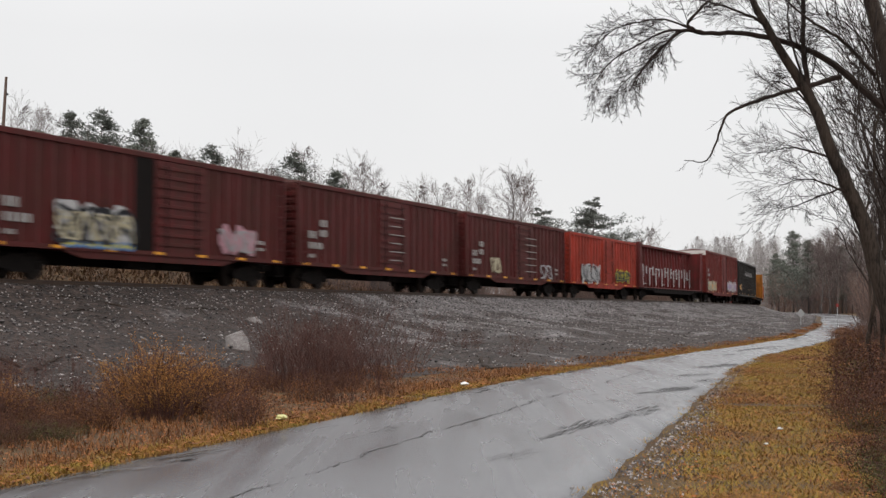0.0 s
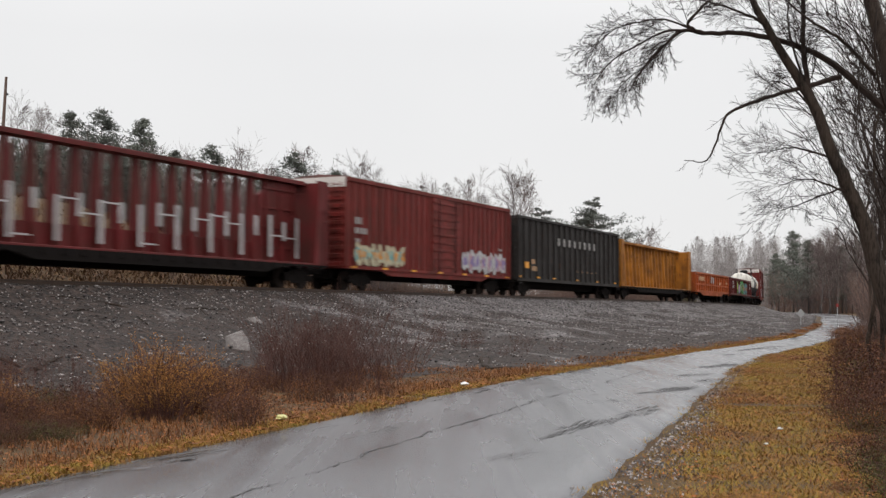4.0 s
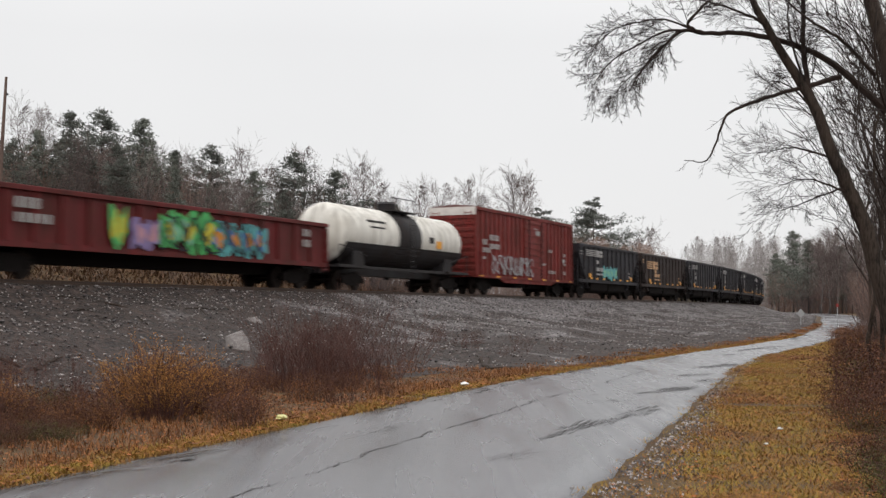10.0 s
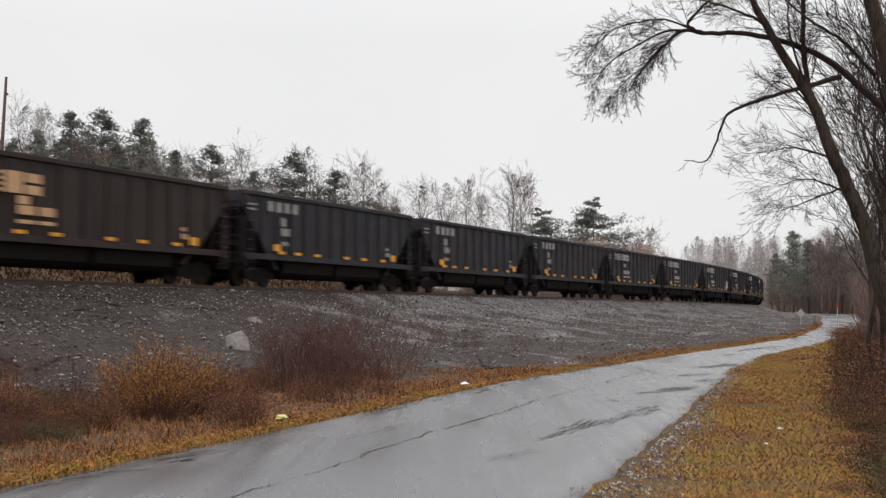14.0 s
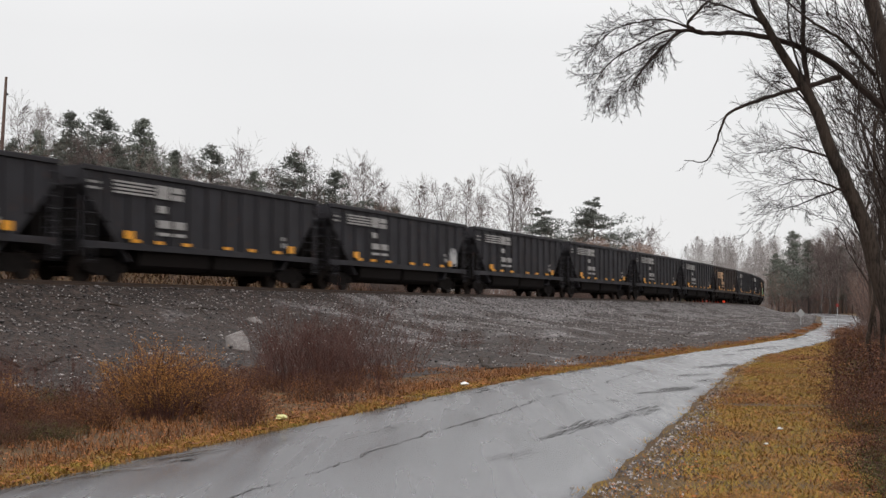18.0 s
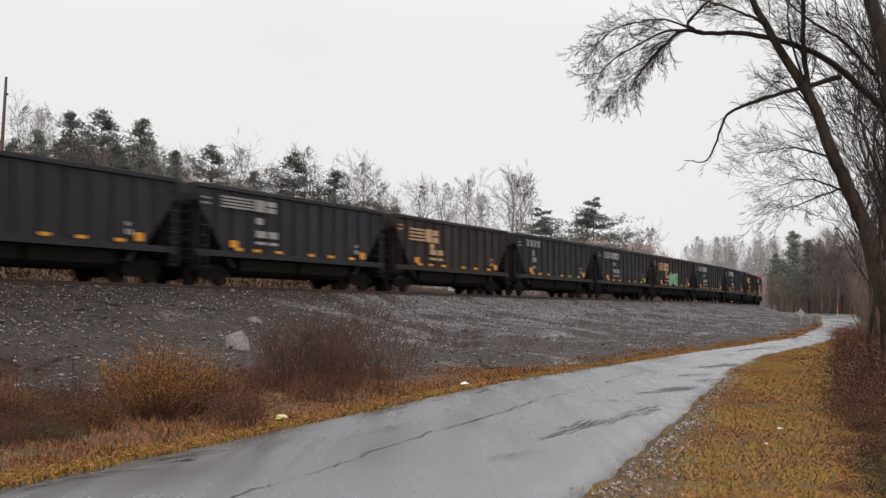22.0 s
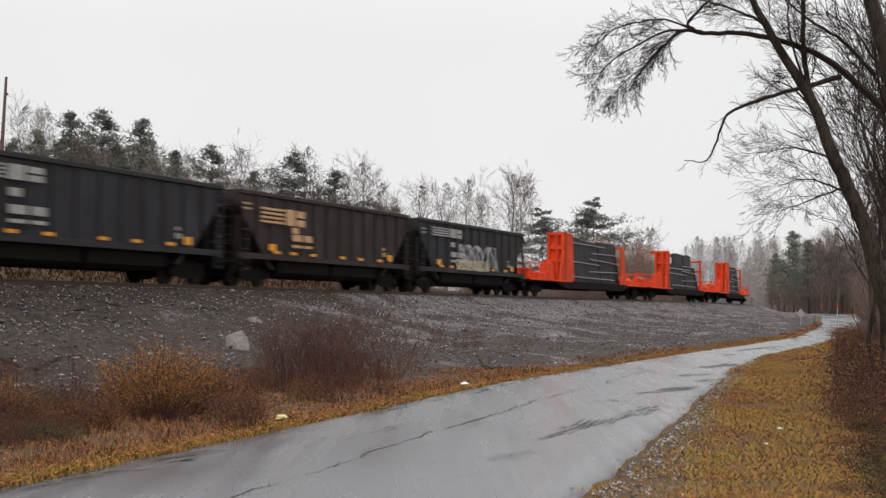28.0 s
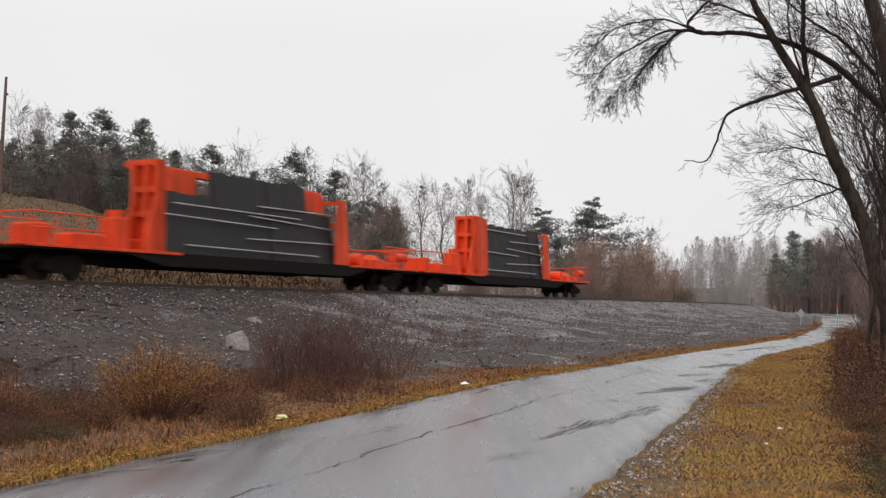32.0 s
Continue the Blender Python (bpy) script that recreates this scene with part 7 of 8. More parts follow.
def build_verges():
    rnd = random.Random(31)
    ry = ROAD[:, 1]
    place_z = lambda xs, ys: np.maximum(land(xs, ys), fill_heights(np.array(xs), np.array(ys)))
    grass, dry, litter = Mesh(), Mesh(), Mesh()
    spots = []
    for _ in range(21000):           # right-hand verge
        y = 6 + 64 * rnd.random() ** 1.9
        i = int(np.argmin(np.abs(ry - y)))
        p, d, r = road_frame(i)
        off = right_edge(y) + 0.05 + rnd.random() ** 1.15 * 6.6
        f = rnd.uniform(-0.5, 0.5)
        spots.append((p[0] + r[0] * off + d[0] * f, p[1] + r[1] * off + d[1] * f, 0, off))
    for _ in range(5200):           # left-hand strip
        y = 8 + 62 * rnd.random() ** 1.6
        i = int(np.argmin(np.abs(ry - y)))
        p, d, r = road_frame(i)
        off = -left_edge(p[1]) + 0.02 - abs(rnd.gauss(0, 0.3))
        f = rnd.uniform(-0.5, 0.5)
        spots.append((p[0] + r[0] * off + d[0] * f, p[1] + r[1] * off + d[1] * f, 1, off))
    for _ in range(4200):           # rough ground up to the fill
        y = 8 + 24 * rnd.random() ** 1.2
        i = int(np.argmin(np.abs(ry - y)))
        p, d, r = road_frame(i)
        off = -left_edge(p[1]) - 0.45 - rnd.random() ** 1.6 * 4.5
        f = rnd.uniform(-0.5, 0.5)
        spots.append((p[0] + r[0] * off + d[0] * f, p[1] + r[1] * off + d[1] * f, 2, off))
    for _ in range(2200):           # litter along the toe, farther off
        y = 30 + 75 * rnd.random() ** 1.3
        i = int(np.argmin(np.abs(ry - y)))
        p, d, r = road_frame(i)
        off = -left_edge(p[1]) - 0.3 - rnd.random() ** 1.7 * float(np.interp(y, (30, 45, 70, 105), (1.8, 1.1, 0.7, 0.3)))
        f = rnd.uniform(-0.5, 0.5)
        spots.append((p[0] + r[0] * off + d[0] * f, p[1] + r[1] * off + d[1] * f, 3, off))
    zs = place_z([s[0] for s in spots], [s[1] for s in spots])
    for (x, y, kind, off), z in zip(spots, zs):
        w = 0.0034 + 0.00024 * y
        patch = math.sin(x * 0.9 + 1.7 * math.sin(y * 0.31)) + math.sin(y * 0.6 + x * 0.5)
        if kind == 0:
            worn = off < right_edge(y) + float(np.interp(y, (10, 20, 35), (0.55, 0.3, 0.08))) + 0.12 * patch and rnd.random() < 0.85
            if not worn:
                slips(grass if rnd.random() < (0.95 if patch > 0.35 else 0.8 if patch > -0.5 else 0.45) else dry, rnd, x, y, z, rnd.uniform(0.02, 0.055) * (1.5 if off > 7 else 1), 22, 0.28, 1.6, w * 0.8)
            for _ in range((5 if patch < -0.3 else 1) if off < 5 else 6):
                if off > right_edge(y) + 0.3:
                    leaf(litter, rnd, x + rnd.gauss(0, 0.15), y + rnd.gauss(0, 0.15), z + 0.015, rnd.uniform(0.012, 0.026) * (1 + y * 0.012))
        elif kind == 3:
            if patch > -0.2:
                blades(dry, rnd, x, y, z, rnd.uniform(0.03, 0.1), 4, 0.25, 0.8, w)
            for _ in range(2):
                leaf(litter, rnd, x + rnd.gauss(0, 0.3), y + rnd.gauss(0, 0.3), z + 0.01, rnd.uniform(0.012, 0.026) * (1 + y * 0.012))
        elif kind == 1:
            slips(grass if rnd.random() < (0.85 if patch > 0 else 0.6) else dry, rnd, x, y, z, rnd.uniform(0.025, 0.06), 18, 0.2, 1.1, w * 0.8)
            if rnd.random() < 0.4:
                leaf(litter, rnd, x, y, z + 0.02, rnd.uniform(0.02, 0.05) * (1 + y * 0.01))
        else:
            blades(dry, rnd, x, y, z, rnd.uniform(0.05, 0.16) if patch > 0.1 else 0.05, 4, 0.25, 0.9, w * 0.8)
            for _ in range(4):
                leaf(litter, rnd, x + rnd.gauss(0, 0.25), y + rnd.gauss(0, 0.25), z + 0.02, rnd.uniform(0.012, 0.026) * (1 + y * 0.012))
    single("verge_grass", grass, M_GREENGRASS, "short yellow-green winter grass on the verge", "grass", kind="stuff")
    single("dry_grass", dry, M_DRYGRASS, "dry orange-brown grass along the road", "grass", kind="stuff")
    single("leaf_litter", litter, M_LEAF, "fallen brown and orange leaves", "leaves", kind="stuff")


def clump(seed, height, wide, n, mat, label):
    """Dry bunch grass: fine arching stalks with feathered tips."""
    rnd = random.Random(seed)
    tuft = thing("grass_clump", label, "grass clump", "dry grass clumps")
    low, m = Mesh(), Mesh()
    blades(low, rnd, 0, 0, 0, height * 0.6, n // 2, wide * 0.45, 0.7, 0.004)
    for _ in range(n // 3):
        a, r = rnd.uniform(0, 6.28), wide * 0.5 * rnd.random() ** 0.7
        h = height * rnd.uniform(0.35, 1.1) * (1.1 - 0.6 * r / wide)
        p = Vector((r * math.cos(a), r * math.sin(a), 0))
        lean = Vector((math.cos(a) * 0.25 + rnd.gauss(0, 0.2), math.sin(a) * 0.25 + rnd.gauss(0, 0.2), 0))
        q = p + (lean * 0.5 + Vector((0, 0, 0.7))) * h
        e = p + (lean * 1.2 + Vector((0, 0, 1))) * h
        m.tube([p, q, e], [0.004, 0.003, 0.002], 3, cap=False)
        for _ in range(5):
            t = q.lerp(e, rnd.random())
            blades(m, rnd, t.x, t.y, t.z, 0.10 * height, 1, 0.02, 0.9, 0.005)
    part("blade_tuft", low, mat, tuft)["kind"] = "stuff"
    part("stalk_tuft", m, mat, tuft)["kind"] = "stuff"
    return tuft


def broom_bush(seed, height, wide, label):
    """A many-stemmed dry bush: dark stems fanning out, fuzzy orange tops, a hollow dark foot."""
    rnd = random.Random(seed)
    bush = thing("dry_bush", label, "shrub", "dry roadside bushes")
    stems, tops = Mesh(), Mesh()
    for _ in range(90):
        a, f = rnd.uniform(0, 6.283), math.sqrt(rnd.random())
        p = Vector((math.cos(a) * f * wide * 0.28, math.sin(a) * f * wide * 0.28, -0.05))
        h = height * rnd.uniform(0.55, 1.08) * (1.0 - 0.3 * f)
        bow = wide * 0.42 * f * rnd.uniform(0.5, 1.2)
        e = p + Vector((math.cos(a) * bow + rnd.gauss(0, 0.05), math.sin(a) * bow + rnd.gauss(0, 0.05), h))
        q = p.lerp(e, 0.55) + Vector((-math.cos(a) * bow * 0.22, -math.sin(a) * bow * 0.22, 0.04))
        stems.tube([p, q, e], [0.0075, 0.005, 0.0025], 3, cap=False)
        for _ in range(6):
            t = rnd.uniform(0.3, 1.0)
            o = p.lerp(q, t / 0.55) if t < 0.55 else q.lerp(e, (t - 0.55) / 0.45)
            d = Vector((math.cos(a) * 0.5 + rnd.gauss(0, 0.6), math.sin(a) * 0.5 + rnd.gauss(0, 0.6), rnd.uniform(0.3, 1.2))).normalized()
            ln = height * rnd.uniform(0.1, 0.24)
            stems.tube([o, o + d * ln], [0.003, 0.0016], 3, cap=False)
            for _ in range(int(11 * (0.2 + t))):
                c = o + d * ln * rnd.uniform(0.2, 1.1) + Vector((rnd.gauss(0, 0.02), rnd.gauss(0, 0.02), rnd.gauss(0, 0.02)))
                s = rnd.uniform(0.007, 0.018)
                u = (d + Vector((rnd.gauss(0, 0.7), rnd.gauss(0, 0.7), rnd.gauss(0, 0.7)))).normalized() * s
                v = u.cross(Vector((rnd.gauss(0, 1), rnd.gauss(0, 1), rnd.gauss(0, 1)))).normalized() * s * 0.45
                tops.quad(c - u, c - v, c + u, c + v)
    part("stem_fan", stems, M_STEM, bush)["kind"] = "stuff"
    part("flowering_top", tops, M_CLUMP, bush, "fuzzy orange-brown tops")
    return bush


def build_bank_plants():
    rnd = random.Random(41)
    clumps = [broom_bush(500 + i, 1.5, 1.5, "dry orange-brown bush at the bank's foot") for i in range(3)]
    low = [clump(510 + i, 0.6, 1.3, 420, M_DRYGRASS, "low dry orange grass clump") for i in range(2)]
    weeds = [thicket(520 + i, 1.3, 1.3, M_STEM, "weed_thicket", "dark brown leafless weed thicket on the bank", 26, 2, "bank weeds") for i in range(3)]
    thorn = [bramble(540 + i, 0.8, 1.3, 2800, M_BRAMBLE, "low withered red-brown bramble tangle") for i in range(3)]
    amber = [bramble(545 + i, 0.7, 1.2, 2200, M_BRAMBLE2, "low withered orange-brown bramble tangle") for i in range(2)]
    green = [bramble(550 + i, 0.55, 1.1, 2200, M_OLIVE, "low olive-green weedy bramble") for i in range(2)]
    vines = [thicket(530 + i, 2.6, 1.6, M_BRUSH, "brush", "tangled grey-brown roadside brush", 20, 2, "roadside brush") for i in range(3)]
    seen = {}

    def put(kinds, x, y, size):
        ob = kinds[rnd.randrange(len(kinds))]
        z = max(stand(x, y), fill_height(x, y)) - 0.04
        m = pose(x, y, z, rnd.uniform(-4, 4), rnd.uniform(-4, 4), rnd.uniform(0, 360))
        if id(ob) in seen:
            c = copy_thing(ob, m)
        else:
            seen[id(ob)] = 1
            c = ob
            ob.matrix_basis = m
        c.scale = (size,) * 3

    for col, dep, size in ((285, 19.0, 0.98), (248, 19.3, 0.85), (325, 19.6, 0.8), (225, 20.2, 0.55), (300, 18.2, 0.7), (270, 18.4, 0.6), (25, 17.5, 0.5), (-20, 17.0, 0.6), (365, 20.3, 0.6), (400, 21, 0.4)):
        put(clumps, sight(col, dep), dep, size)
    for i in range(60):
        dep = rnd.uniform(14.5, 30)
        col = np.interp(dep, (15, 24, 36, 46), (60, 560, 900, 1040)) + rnd.uniform(-190, -35) * 20 / dep
        put(low if rnd.random() < 0.5 else amber, sight(col, dep), dep, rnd.uniform(0.25, 0.55))
    for i in range(26):
        dep = rnd.uniform(16.5, 21)
        col = rnd.uniform(-40, 200) if i < 17 else rnd.uniform(330, 440)
        put(thorn if rnd.random() < 0.45 else amber if rnd.random() < 0.75 else green, sight(col, dep), dep, rnd.uniform(0.3, 0.8))
    for i in range(18):
        dep = rnd.uniform(21, 27)
        put(thorn if rnd.random() < 0.6 else amber, sight(rnd.uniform(330, 720), dep), dep, rnd.uniform(0.4, 0.75))
    for i in range(20):
        dep = rnd.uniform(14.0, 17.5)
        col = np.interp(dep, (14, 17.5), (60, 330)) - rnd.uniform(40, 260)
        put(green if rnd.random() < 0.4 else thorn, sight(col, dep), dep, rnd.uniform(0.22, 0.5))
    for col, dep in ((75, 15.2), (110, 15.0), (60, 15.6)):
        put(green, sight(col, dep), dep, 0.5)
    for i in range(13):
        dep = rnd.uniform(24, 33)
        put(weeds, sight(rnd.uniform(500, 720), dep), dep, rnd.uniform(0.5, 1.15))
    for i in range(9):
        dep = rnd.uniform(24.5, 28)
        put(weeds, sight(rnd.uniform(490, 650), dep), dep, rnd.uniform(0.5, 0.95))
    for i in range(7):
        dep = rnd.uniform(20, 24)
        put(weeds, sight(rnd.uniform(-30, 180), dep), dep, rnd.uniform(0.3, 0.6))
    for i in range(8):
        dep = rnd.uniform(36, 46)
        put(weeds, sight(rnd.uniform(760, 990), dep), dep, rnd.uniform(0.25, 0.45))
    # brush at the edge of the roadside wood
    def beyond(dep, half):
        """A place past the verge's edge for a plant of that half width."""
        edge = np.interp(dep, (10, 14, 20, 30, 70), (1535, 1495, 1478, 1470, 1468))
        return sight(edge + rnd.random() ** 1.6 * 150, dep) + half * 0.65

    for i in range(20):
        dep, size = rnd.uniform(24, 70), rnd.uniform(0.5, 1.0)
        put(vines, beyond(dep, 1.2 * size) + sight(784 + 42, dep) + 0.5 * size, dep, size)
    for i in range(48):
        dep, size = rnd.uniform(13, 66), rnd.uniform(0.5, 1.4)
        pick = rnd.random()
        put(thorn if pick < 0.55 else green if pick < 0.82 else amber, beyond(dep, 0.75 * size), dep, size)
    for i in range(26):
        dep, size = rnd.uniform(10, 20), rnd.uniform(0.35, 0.8)
        put(green if rnd.random() < 0.7 else thorn, beyond(dep, 0.65 * size), dep, size)
    for i in range(16):
        dep = rnd.uniform(10, 26)
        put(low, beyond(dep, 0.1) - rnd.uniform(0, 0.5), dep, rnd.uniform(0.15, 0.32))


def fill_height(x, y):
    i, d = nearest(np.array([x]), np.array([y]), TRACK[1][TK], TRACK[2][TK])
    ri, rd = nearest(np.array([x]), np.array([y]), ROAD[:, 0], ROAD[:, 1])
    if not -6 < d[0] < 18.4 or past_edge(ri, rd)[0] < 0.5:
        return -9.0
    return float(fill_face(TRACK[0][TK][i], d, ROAD[ri, 2])[0])


def fill_heights(x, y):
    i, d = nearest(x, y, TRACK[1][TK], TRACK[2][TK])
    ri, rd = nearest(x, y, ROAD[:, 0], ROAD[:, 1])
    z = fill_face(TRACK[0][TK][i], d, ROAD[ri, 2])
    return np.where((d > -6) & (d < 18.4) & (past_edge(ri, rd) > 0.5), z, -9.0)


def build_stones():
    rnd = random.Random(51)
    m = Mesh()
    ico = [(0, 0, 1), (0.89, 0, 0.45), (0.28, 0.85, 0.45), (-0.72, 0.53, 0.45), (-0.72, -0.53, 0.45), (0.28, -0.85, 0.45), (0, 0, -0.6)]
    faces = [(0, 1, 2), (0, 2, 3), (0, 3, 4), (0, 4, 5), (0, 5, 1), (6, 2, 1), (6, 3, 2), (6, 4, 3), (6, 5, 4), (6, 1, 5)]
    rs = np.random.RandomState(51)
    S = -16 + 150 * rs.rand(42000) ** 1.35
    D = 1.6 + 15.6 * rs.rand(42000) ** 1.35
    x, y, a = (np.interp(S, TRACK[0], TRACK[i]) for i in (1, 2, 3))
    X, Y = x + D * np.cos(a), y - D * np.sin(a)
    ri, rd = nearest(X, Y, ROAD[:, 0], ROAD[:, 1])
    Z = fill_face(S, D, ROAD[ri, 2])
    thin = wobble(X * 0.8, Y * 0.8) * 0.5 + 0.5
    rd = past_edge(ri, rd)
    for px, py, w, d, bare, road_off in zip(X.tolist(), Y.tolist(), Z.tolist(), D.tolist(), thin.tolist(), rd.tolist()):
        if rnd.random() < min(0.85, max(0.0, (d - 3) / 13)) * (0.5 + 0.6 * bare) or road_off < 0.6:
            continue
        if px < -3 and rnd.random() < 0.35:
            continue
        r = rnd.uniform(0.022, 0.05) * (1.0 if rnd.random() < (0.97 if px > -3 else 0.93) else 1.9)
        n0 = len(m.v)
        for vx, vy, vz in ico:
            q = rnd.uniform(0.7, 1.25) * r
            m.v.append((px + vx * q, py + vy * q, w + 0.02 + vz * q * 0.8))
        m.f += [tuple(n0 + i for i in f) for f in faces]
    single("ballast_stones", m, M_STONE, "loose grey ballast stones on the bank", "stones", kind="stuff")


def build_shoulder_stones():
    """Pale gravel along the worn edge of the verge."""
    rnd = random.Random(61)
    m = Mesh()
    spots = []
    for _ in range(3600):
        y = 6 + 34 * rnd.random() ** 1.5
        i = int(np.argmin(np.abs(ROAD[:, 1] - y)))
        p, d, r = road_frame(i)
        off = right_edge(y) + 0.08 + abs(rnd.gauss(0, 0.3)) * float(np.interp(y, (10, 20, 40), (1.3, 0.7, 0.3)))
        f = rnd.uniform(-0.5, 0.5)
        spots.append((p[0] + r[0] * off + d[0] * f, p[1] + r[1] * off + d[1] * f))
    zs = land([s[0] for s in spots], [s[1] for s in spots])
    for (x, y), z in zip(spots, zs):
        r = rnd.uniform(0.008, 0.026)
        n0 = len(m.v)
        for vx, vy, vz in ((0, 0, 1), (1, 0, 0.1), (-0.4, 0.9, 0.1), (-0.5, -0.85, 0.1)):
            q = r * rnd.uniform(0.7, 1.3)
            m.v.append((x + vx * q, y + vy * q, z + vz * q))
        m.f += [(n0, n0 + 1, n0 + 2), (n0, n0 + 2, n0 + 3), (n0, n0 + 3, n0 + 1)]
    single("shoulder_gravel", m, M_STONE, "pale gravel on the worn road shoulder", "gravel", kind="stuff")


def boulder(x, y, sx, sy, sz, seed, mat, name, label, tilt=0.0):
    rnd = random.Random(seed)
    bm = bmesh.new()
    bmesh.ops.create_icosphere(bm, subdivisions=3, radius=1.0)
    for v in bm.verts:
        k = 1 + 0.22 * noise.noise(v.co * 1.6 + Vector((seed, 0, 0))) + 0.07 * noise.noise(v.co * 5)
        v.co = Vector((max(-0.8, min(0.8, v.co.x * k)) * sx, max(-0.8, min(0.8, v.co.y * k)) * sy, max(-0.7, min(0.75, v.co.z * k)) * sz))
    me = bpy.data.meshes.new(name)
    bm.to_mesh(me)
    bm.free()
    me.materials.append(mat)
    z = max(stand(x, y), fill_height(x, y))
    return single(name, me, mat, label, name.replace("_", " "), at=pose(x, y, z + sz * 0.25, tilt, tilt * 0.6, 30))


def on_bank(column, row):
    """Where the sight line through that part of the view plan meets the bank."""
    for i in range(2000):
        dep = 12.0 + i * 0.05
        x, z = sight(column, dep), 1.6 + (553 - row) / 784 * dep * math.tan(radians(20))
        if i % 4 == 0 and z < max(stand(x, dep), fill_height(x, dep)):
            break
    return Vector((x, dep, z))


def slab_rock(column, row, half_w, half_h, thick, lean, mat, label):
    """A broken flat rock stuck in the bank, its edges chipped."""
    p = on_bank(column, row)
    rnd = random.Random(int(column))
    rim = [(half_w * math.cos(a) * rnd.uniform(0.75, 1.15), half_h * math.sin(a) * rnd.uniform(0.75, 1.15)) for a in [2 * math.pi * k / 9 for k in range(9)]]
    m = Mesh()
    m.v = [(x, -thick * rnd.uniform(0.5, 0.9), z) for x, z in [(a * 0.8, b * 0.82) for a, b in rim]] + [(x, 0.0, z) for x, z in rim] + [(x * 0.9, thick, z * 0.9) for x, z in rim] + [(0.05 * half_w, -thick * 1.1, 0.1 * half_h), (0, thick, 0)]
    for k in range(9):
        j = (k + 1) % 9
        m.f += [(k, j, 27), (9 + k, 9 + j, j, k), (18 + k, 18 + j, 9 + j, 9 + k), (18 + j, 18 + k, 28)]
    z = max(stand(p.x, p.y), fill_height(p.x, p.y))
    single("rock", m, mat, label, "rock", at=pose(p.x, p.y, z + half_h * 0.25, -28, lean, rnd.uniform(-12, 12)))


def build_small_things():
    slab_rock(422, 618, 0.36, 0.46, 0.12, -38, M_PALESTONE, "pale grey broken slab of rock on the bank")
    slab_rock(452, 572, 0.30, 0.14, 0.08, 20, M_PALESTONE, "small pale slab of rock on the bank")
    boulder(sight(602, 31), 31, 0.16, 0.12, 0.26, 5, M_PALESTONE, "pale_rock", "small pale upright rock among weeds", 5)
    boulder(sight(462, 33), 33, 0.16, 0.14, 0.1, 6, M_PALESTONE, "pale_rock", "small white stone on the gravel bank")
    boulder(sight(1380, 92), 92, 0.6, 0.4, 0.2, 7, M_STONE, "grey_rock", "dark grey rock on the bank")
    # timbers, roots and limbs lying on the fill, each from one end to the other
    # The two long dark roots at the left are added for an erosion ledge.
    for ends, r, label in ((((746, 570), (772, 584)), 0.05, "short broken timber lying on the ballast"), (((40, 527), (125, 529), (192, 537)), 0.035, "dark exposed root on the eroded bank"), (((190, 543), (225, 556), (262, 576)), 0.04, "dark exposed root on the eroded bank"),
                           (((95, 552), (165, 549)), 0.03, "dark fallen limb on the gravel bank"), (((330, 549), (400, 547)), 0.03, "dark fallen limb on the gravel bank"), (((352, 546), (366, 560)), 0.025, "dark fallen limb on the gravel bank"), (((62, 656), (95, 642), (112, 636)), 0.045, "dark log lying in the weeds"),
                           (((248, 598), (262, 605)), 0.03, "pale broken stick on the bank"), (((850, 640), (868, 655), (905, 652)), 0.06, "dark stump root on the bank"), (((862, 655), (868, 622)), 0.04, "dark stump root on the bank"), (((800, 610), (845, 632)), 0.03, "dark exposed root on the eroded bank"), (((0, 640), (40, 652)), 0.04, "dark log lying in the weeds")):
        spots = [on_bank(*e) for e in ends]
        rr = random.Random(len(label) + int(ends[0][0]))
        pts = []
        for a, b in zip(spots, spots[1:]):
            pts += [a.lerp(b, i / 5) + Vector((rr.gauss(0, 0.02), rr.gauss(0, 0.02), 0)) for i in range(5)]
        pts.append(spots[-1])
        for p in pts:
            p.z = max(stand(p.x, p.y), fill_height(p.x, p.y)) + r * 0.5
        n = len(pts)
        base = pts[0].copy()
        single("fallen_limb", Mesh().tube([p - base for p in pts], [r * (1 - 0.5 * i / n) * rr.uniform(0.8, 1.2) for i in range(n)], 6), M_PALESTONE if "pale" in label or "timber" in label else M_BARK, label, "fallen wood", at=pose(*base))
    # litter on the verges
    for col, dep, s, mat, label in ((500, 18.0, 0.10, M_YLITTER, "crumpled pale yellow paper litter on the grass"), (822, 26.3, 0.11, M_LITTER, "crumpled white litter at the road's edge"),
                                    (1377, 16.4, 0.042, M_LITTER, "small white litter on the verge"), (1352, 14.6, 0.028, M_LITTER, "small white litter on the verge"), (982, 36.5, 0.07, M_LITTER, "small white litter at the road's edge")):
        x = sight(col, dep)
        rr = random.Random(int(col))
        bm = bmesh.new()
        bmesh.ops.create_icosphere(bm, subdivisions=2, radius=1.0)
        for v in bm.verts:
            v.co = Vector((v.co.x * s * rr.uniform(0.6, 1.2), v.co.y * s * rr.uniform(0.6, 1.2), v.co.z * s * 0.4 * rr.uniform(0.5, 1.2)))
        me = bpy.data.meshes.new("litter")
        bm.to_mesh(me)
        bm.free()
        me.materials.append(mat)
        single("litter", me, mat, label, "litter", at=pose(x, dep, stand(x, dep) + s * 0.3 + 0.03, 0, 0, rr.uniform(0, 180)))
    # the back of a diamond road sign
    dep = 95.0
    x = sight(1416, dep)
    z = stand(x, dep)
    sign = thing("road_sign", "diamond warning sign seen from behind on a post", "road sign", at=pose(x, dep, z, 0, 0, 8))
    part("post", Mesh().box(-0.03, 0.03, -0.03, 0.03, -0.3, 1.35), M_SIGNBACK, sign)
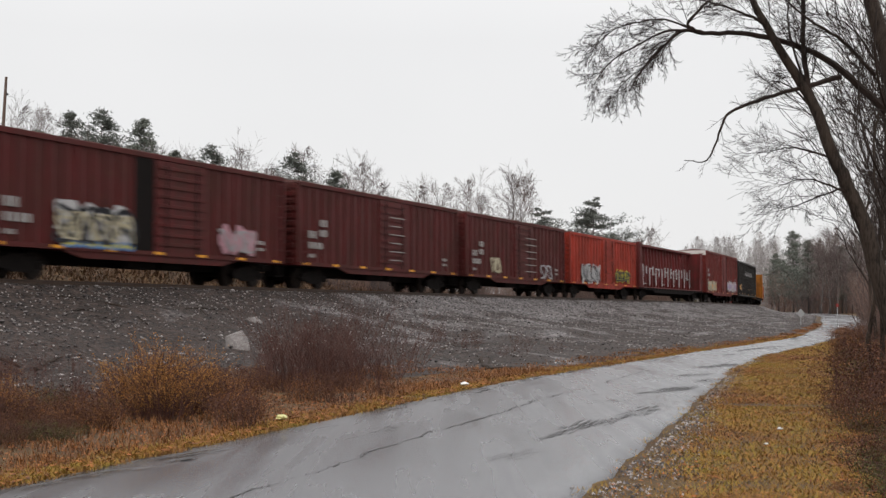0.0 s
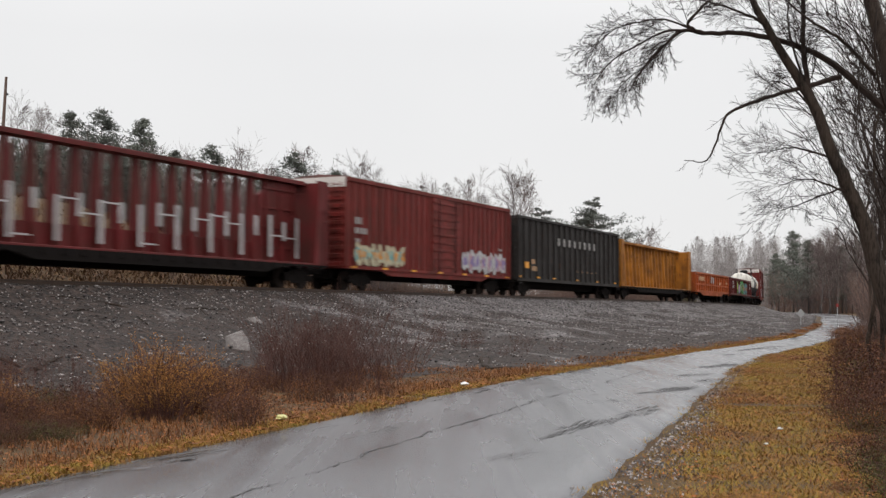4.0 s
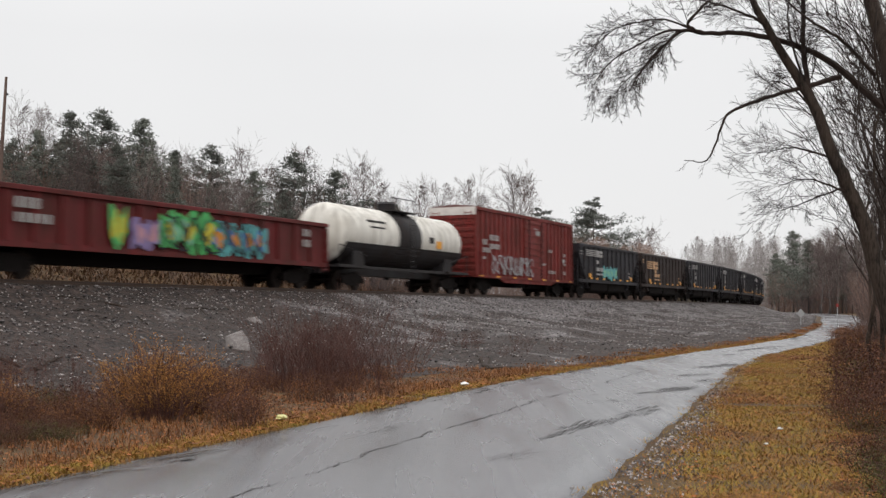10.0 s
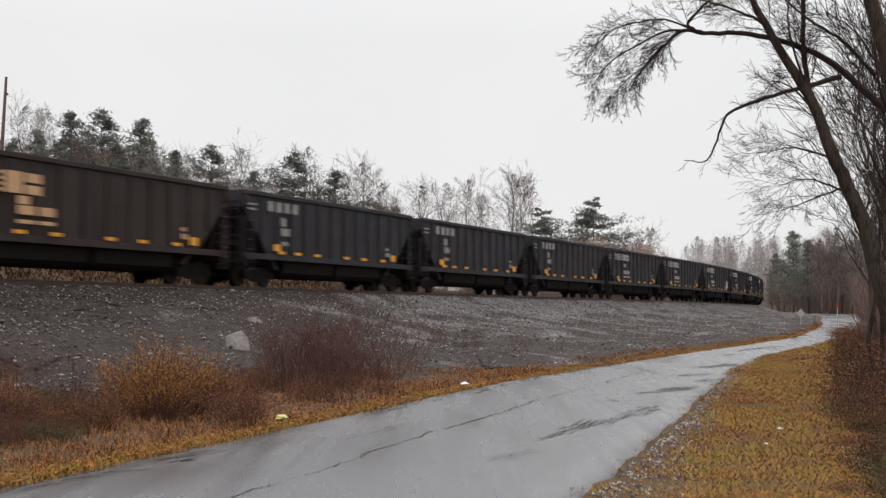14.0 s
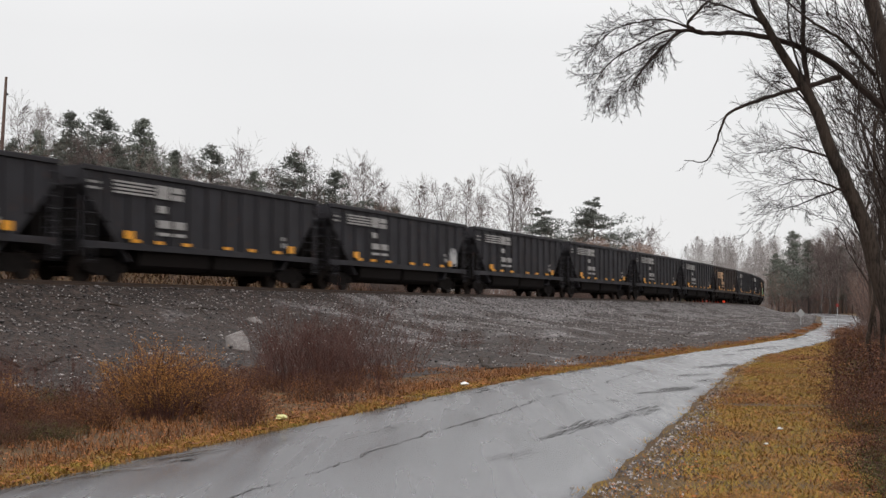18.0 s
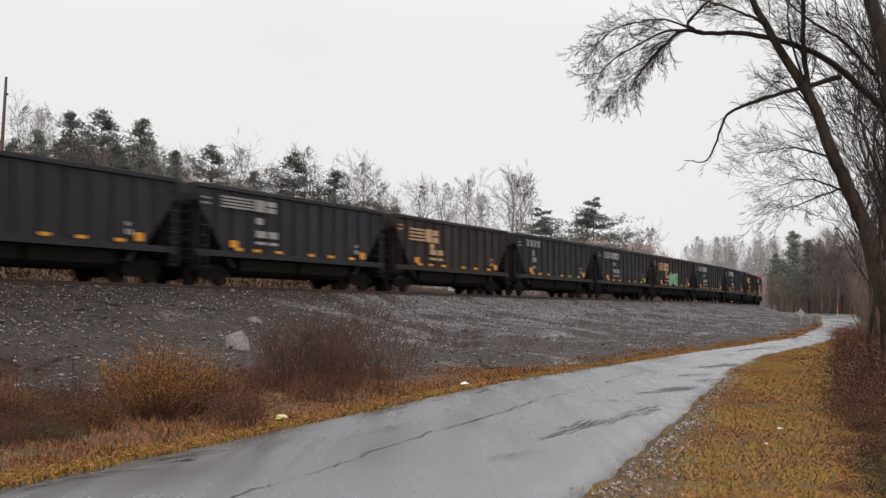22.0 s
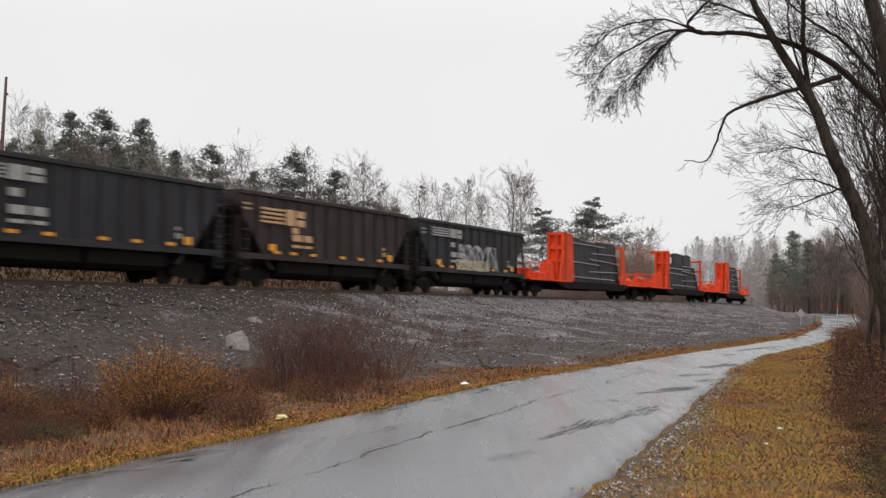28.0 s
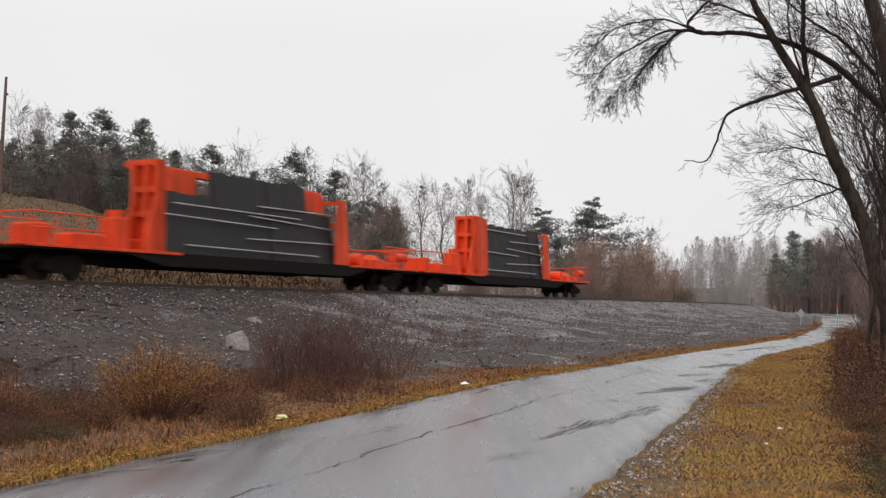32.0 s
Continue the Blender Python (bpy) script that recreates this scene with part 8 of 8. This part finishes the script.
    part("panel", Mesh().prism([(0, 0.66), (0.36, 1.02), (0, 1.38), (-0.36, 1.02)], -0.045, -0.032), M_SIGNBACK, sign, "bare metal back of the panel")
    dep = 88.0
    x = sight(1481, dep)
    sign = thing("red_marker", "small red reflective marker on a post by the road", "road sign", at=pose(x, dep, stand(x, dep), 0, 0, -10))
    part("post", Mesh().box(-0.025, 0.025, -0.025, 0.025, -0.3, 1.85), M_SIGNBACK, sign)
    part("panel", Mesh().prism([(0.13 * math.cos(2 * math.pi * (k + 0.5) / 8), 1.75 + 0.13 * math.sin(2 * math.pi * (k + 0.5) / 8)) for k in range(8)], -0.04, -0.028), M_SIGNRED, sign)
    # crossing sign beyond the curve
    dep = 232.0
    x = sight(1330, dep)
    cross = thing("crossbuck", "white crossed boards of a railway crossing sign", "road sign", at=pose(x, dep, stand(x, dep), 0, 0, 10))
    high = 4.75 - stand(x, dep)
    part("post", Mesh().box(-0.05, 0.05, -0.05, 0.05, -0.3, high + 0.2), M_POLE, cross)
    for a in (45, -45):
        b = part("board", Mesh().box(-0.6, 0.6, -0.09, -0.06, -0.1, 0.1), M_SIGNBACK, cross)
        b.matrix_basis = pose(0, 0 if a > 0 else -0.04, high, 0, a, 0)
    # utility pole behind the track
    dep = 66.0
    x = sight(5, dep)
    z = stand(x, dep)
    pole = thing("utility_pole", "weathered brown wooden utility pole", "pole", at=pose(x - 0.33, dep, z, 0, 2.4, 0))
    top = 1.6 + (553 - 133) / 784 * dep * math.tan(radians(20)) - z
    part("pole", Mesh().tube([(0, 0, -0.5), (0, 0, top * 0.5), (0, 0, top)], [0.13, 0.10, 0.07], 10), M_POLE, pole)
    a, b = Vector((x + 0.1, dep, 1.6 + (553 - 256) / 784 * dep * math.tan(radians(20)))), Vector((sight(300, 97), 97.0, 1.6 + (553 - 318) / 784 * 97 * math.tan(radians(20))))
    wire = Mesh().tube([a.lerp(b, i / 10) - Vector((0, 0, 0.9 * math.sin(math.pi * i / 10))) for i in range(11)], 0.014, 4)
    single("overhead_wire", wire, M_POLE, "sagging thin dark wire from the pole", "wire")
    part("bracket", Mesh().box(-0.02, 0.16, -0.04, 0.04, top - 1.0, top - 0.9), M_UNDER, pole)


def build_hill_grass():
    """Tan winter pasture on the slope behind the track."""
    rs = np.random.RandomState(9)
    rnd = random.Random(9)
    S, D = -12 + 75 * rs.rand(9000), -8 - 24 * rs.rand(9000)
    x, y, a = (np.interp(S, TRACK[0], TRACK[i]) for i in (1, 2, 3))
    X, Y = x + D * np.cos(a), y - D * np.sin(a)
    m = Mesh()
    for px, py, pz in zip(X.tolist(), Y.tolist(), land(X, Y).tolist()):
        blades(m, rnd, px, py, pz - 0.03, rnd.uniform(0.06, 0.2), 6, 0.45, 1.6, 0.025)
    weeds = Mesh()
    S, D = -14 + 150 * rs.rand(9500) ** 1.2, -4.6 - 8.5 * rs.rand(9500)
    x, y, a = (np.interp(S, TRACK[0], TRACK[i]) for i in (1, 2, 3))
    X, Y = x + D * np.cos(a), y - D * np.sin(a)
    for px, py, pz in zip(X.tolist(), Y.tolist(), land(X, Y).tolist()):
        blades(weeds, rnd, px, py, pz - 0.03, rnd.uniform(0.1, 0.4), 9, 0.5, 1.3, 0.034)
    single("lineside_weeds", weeds, M_WEED, "red-brown withered weeds behind the track", "weeds", kind="stuff")
    single("pasture_grass", m, M_HILL, "tan dry pasture grass on the hillside", "grass", kind="stuff")


build_far_trees()
build_hill_grass()
build_roadside_tree()
build_bank_plants()
build_verges()
build_stones()
build_shoulder_stones()
build_small_things()
motions()
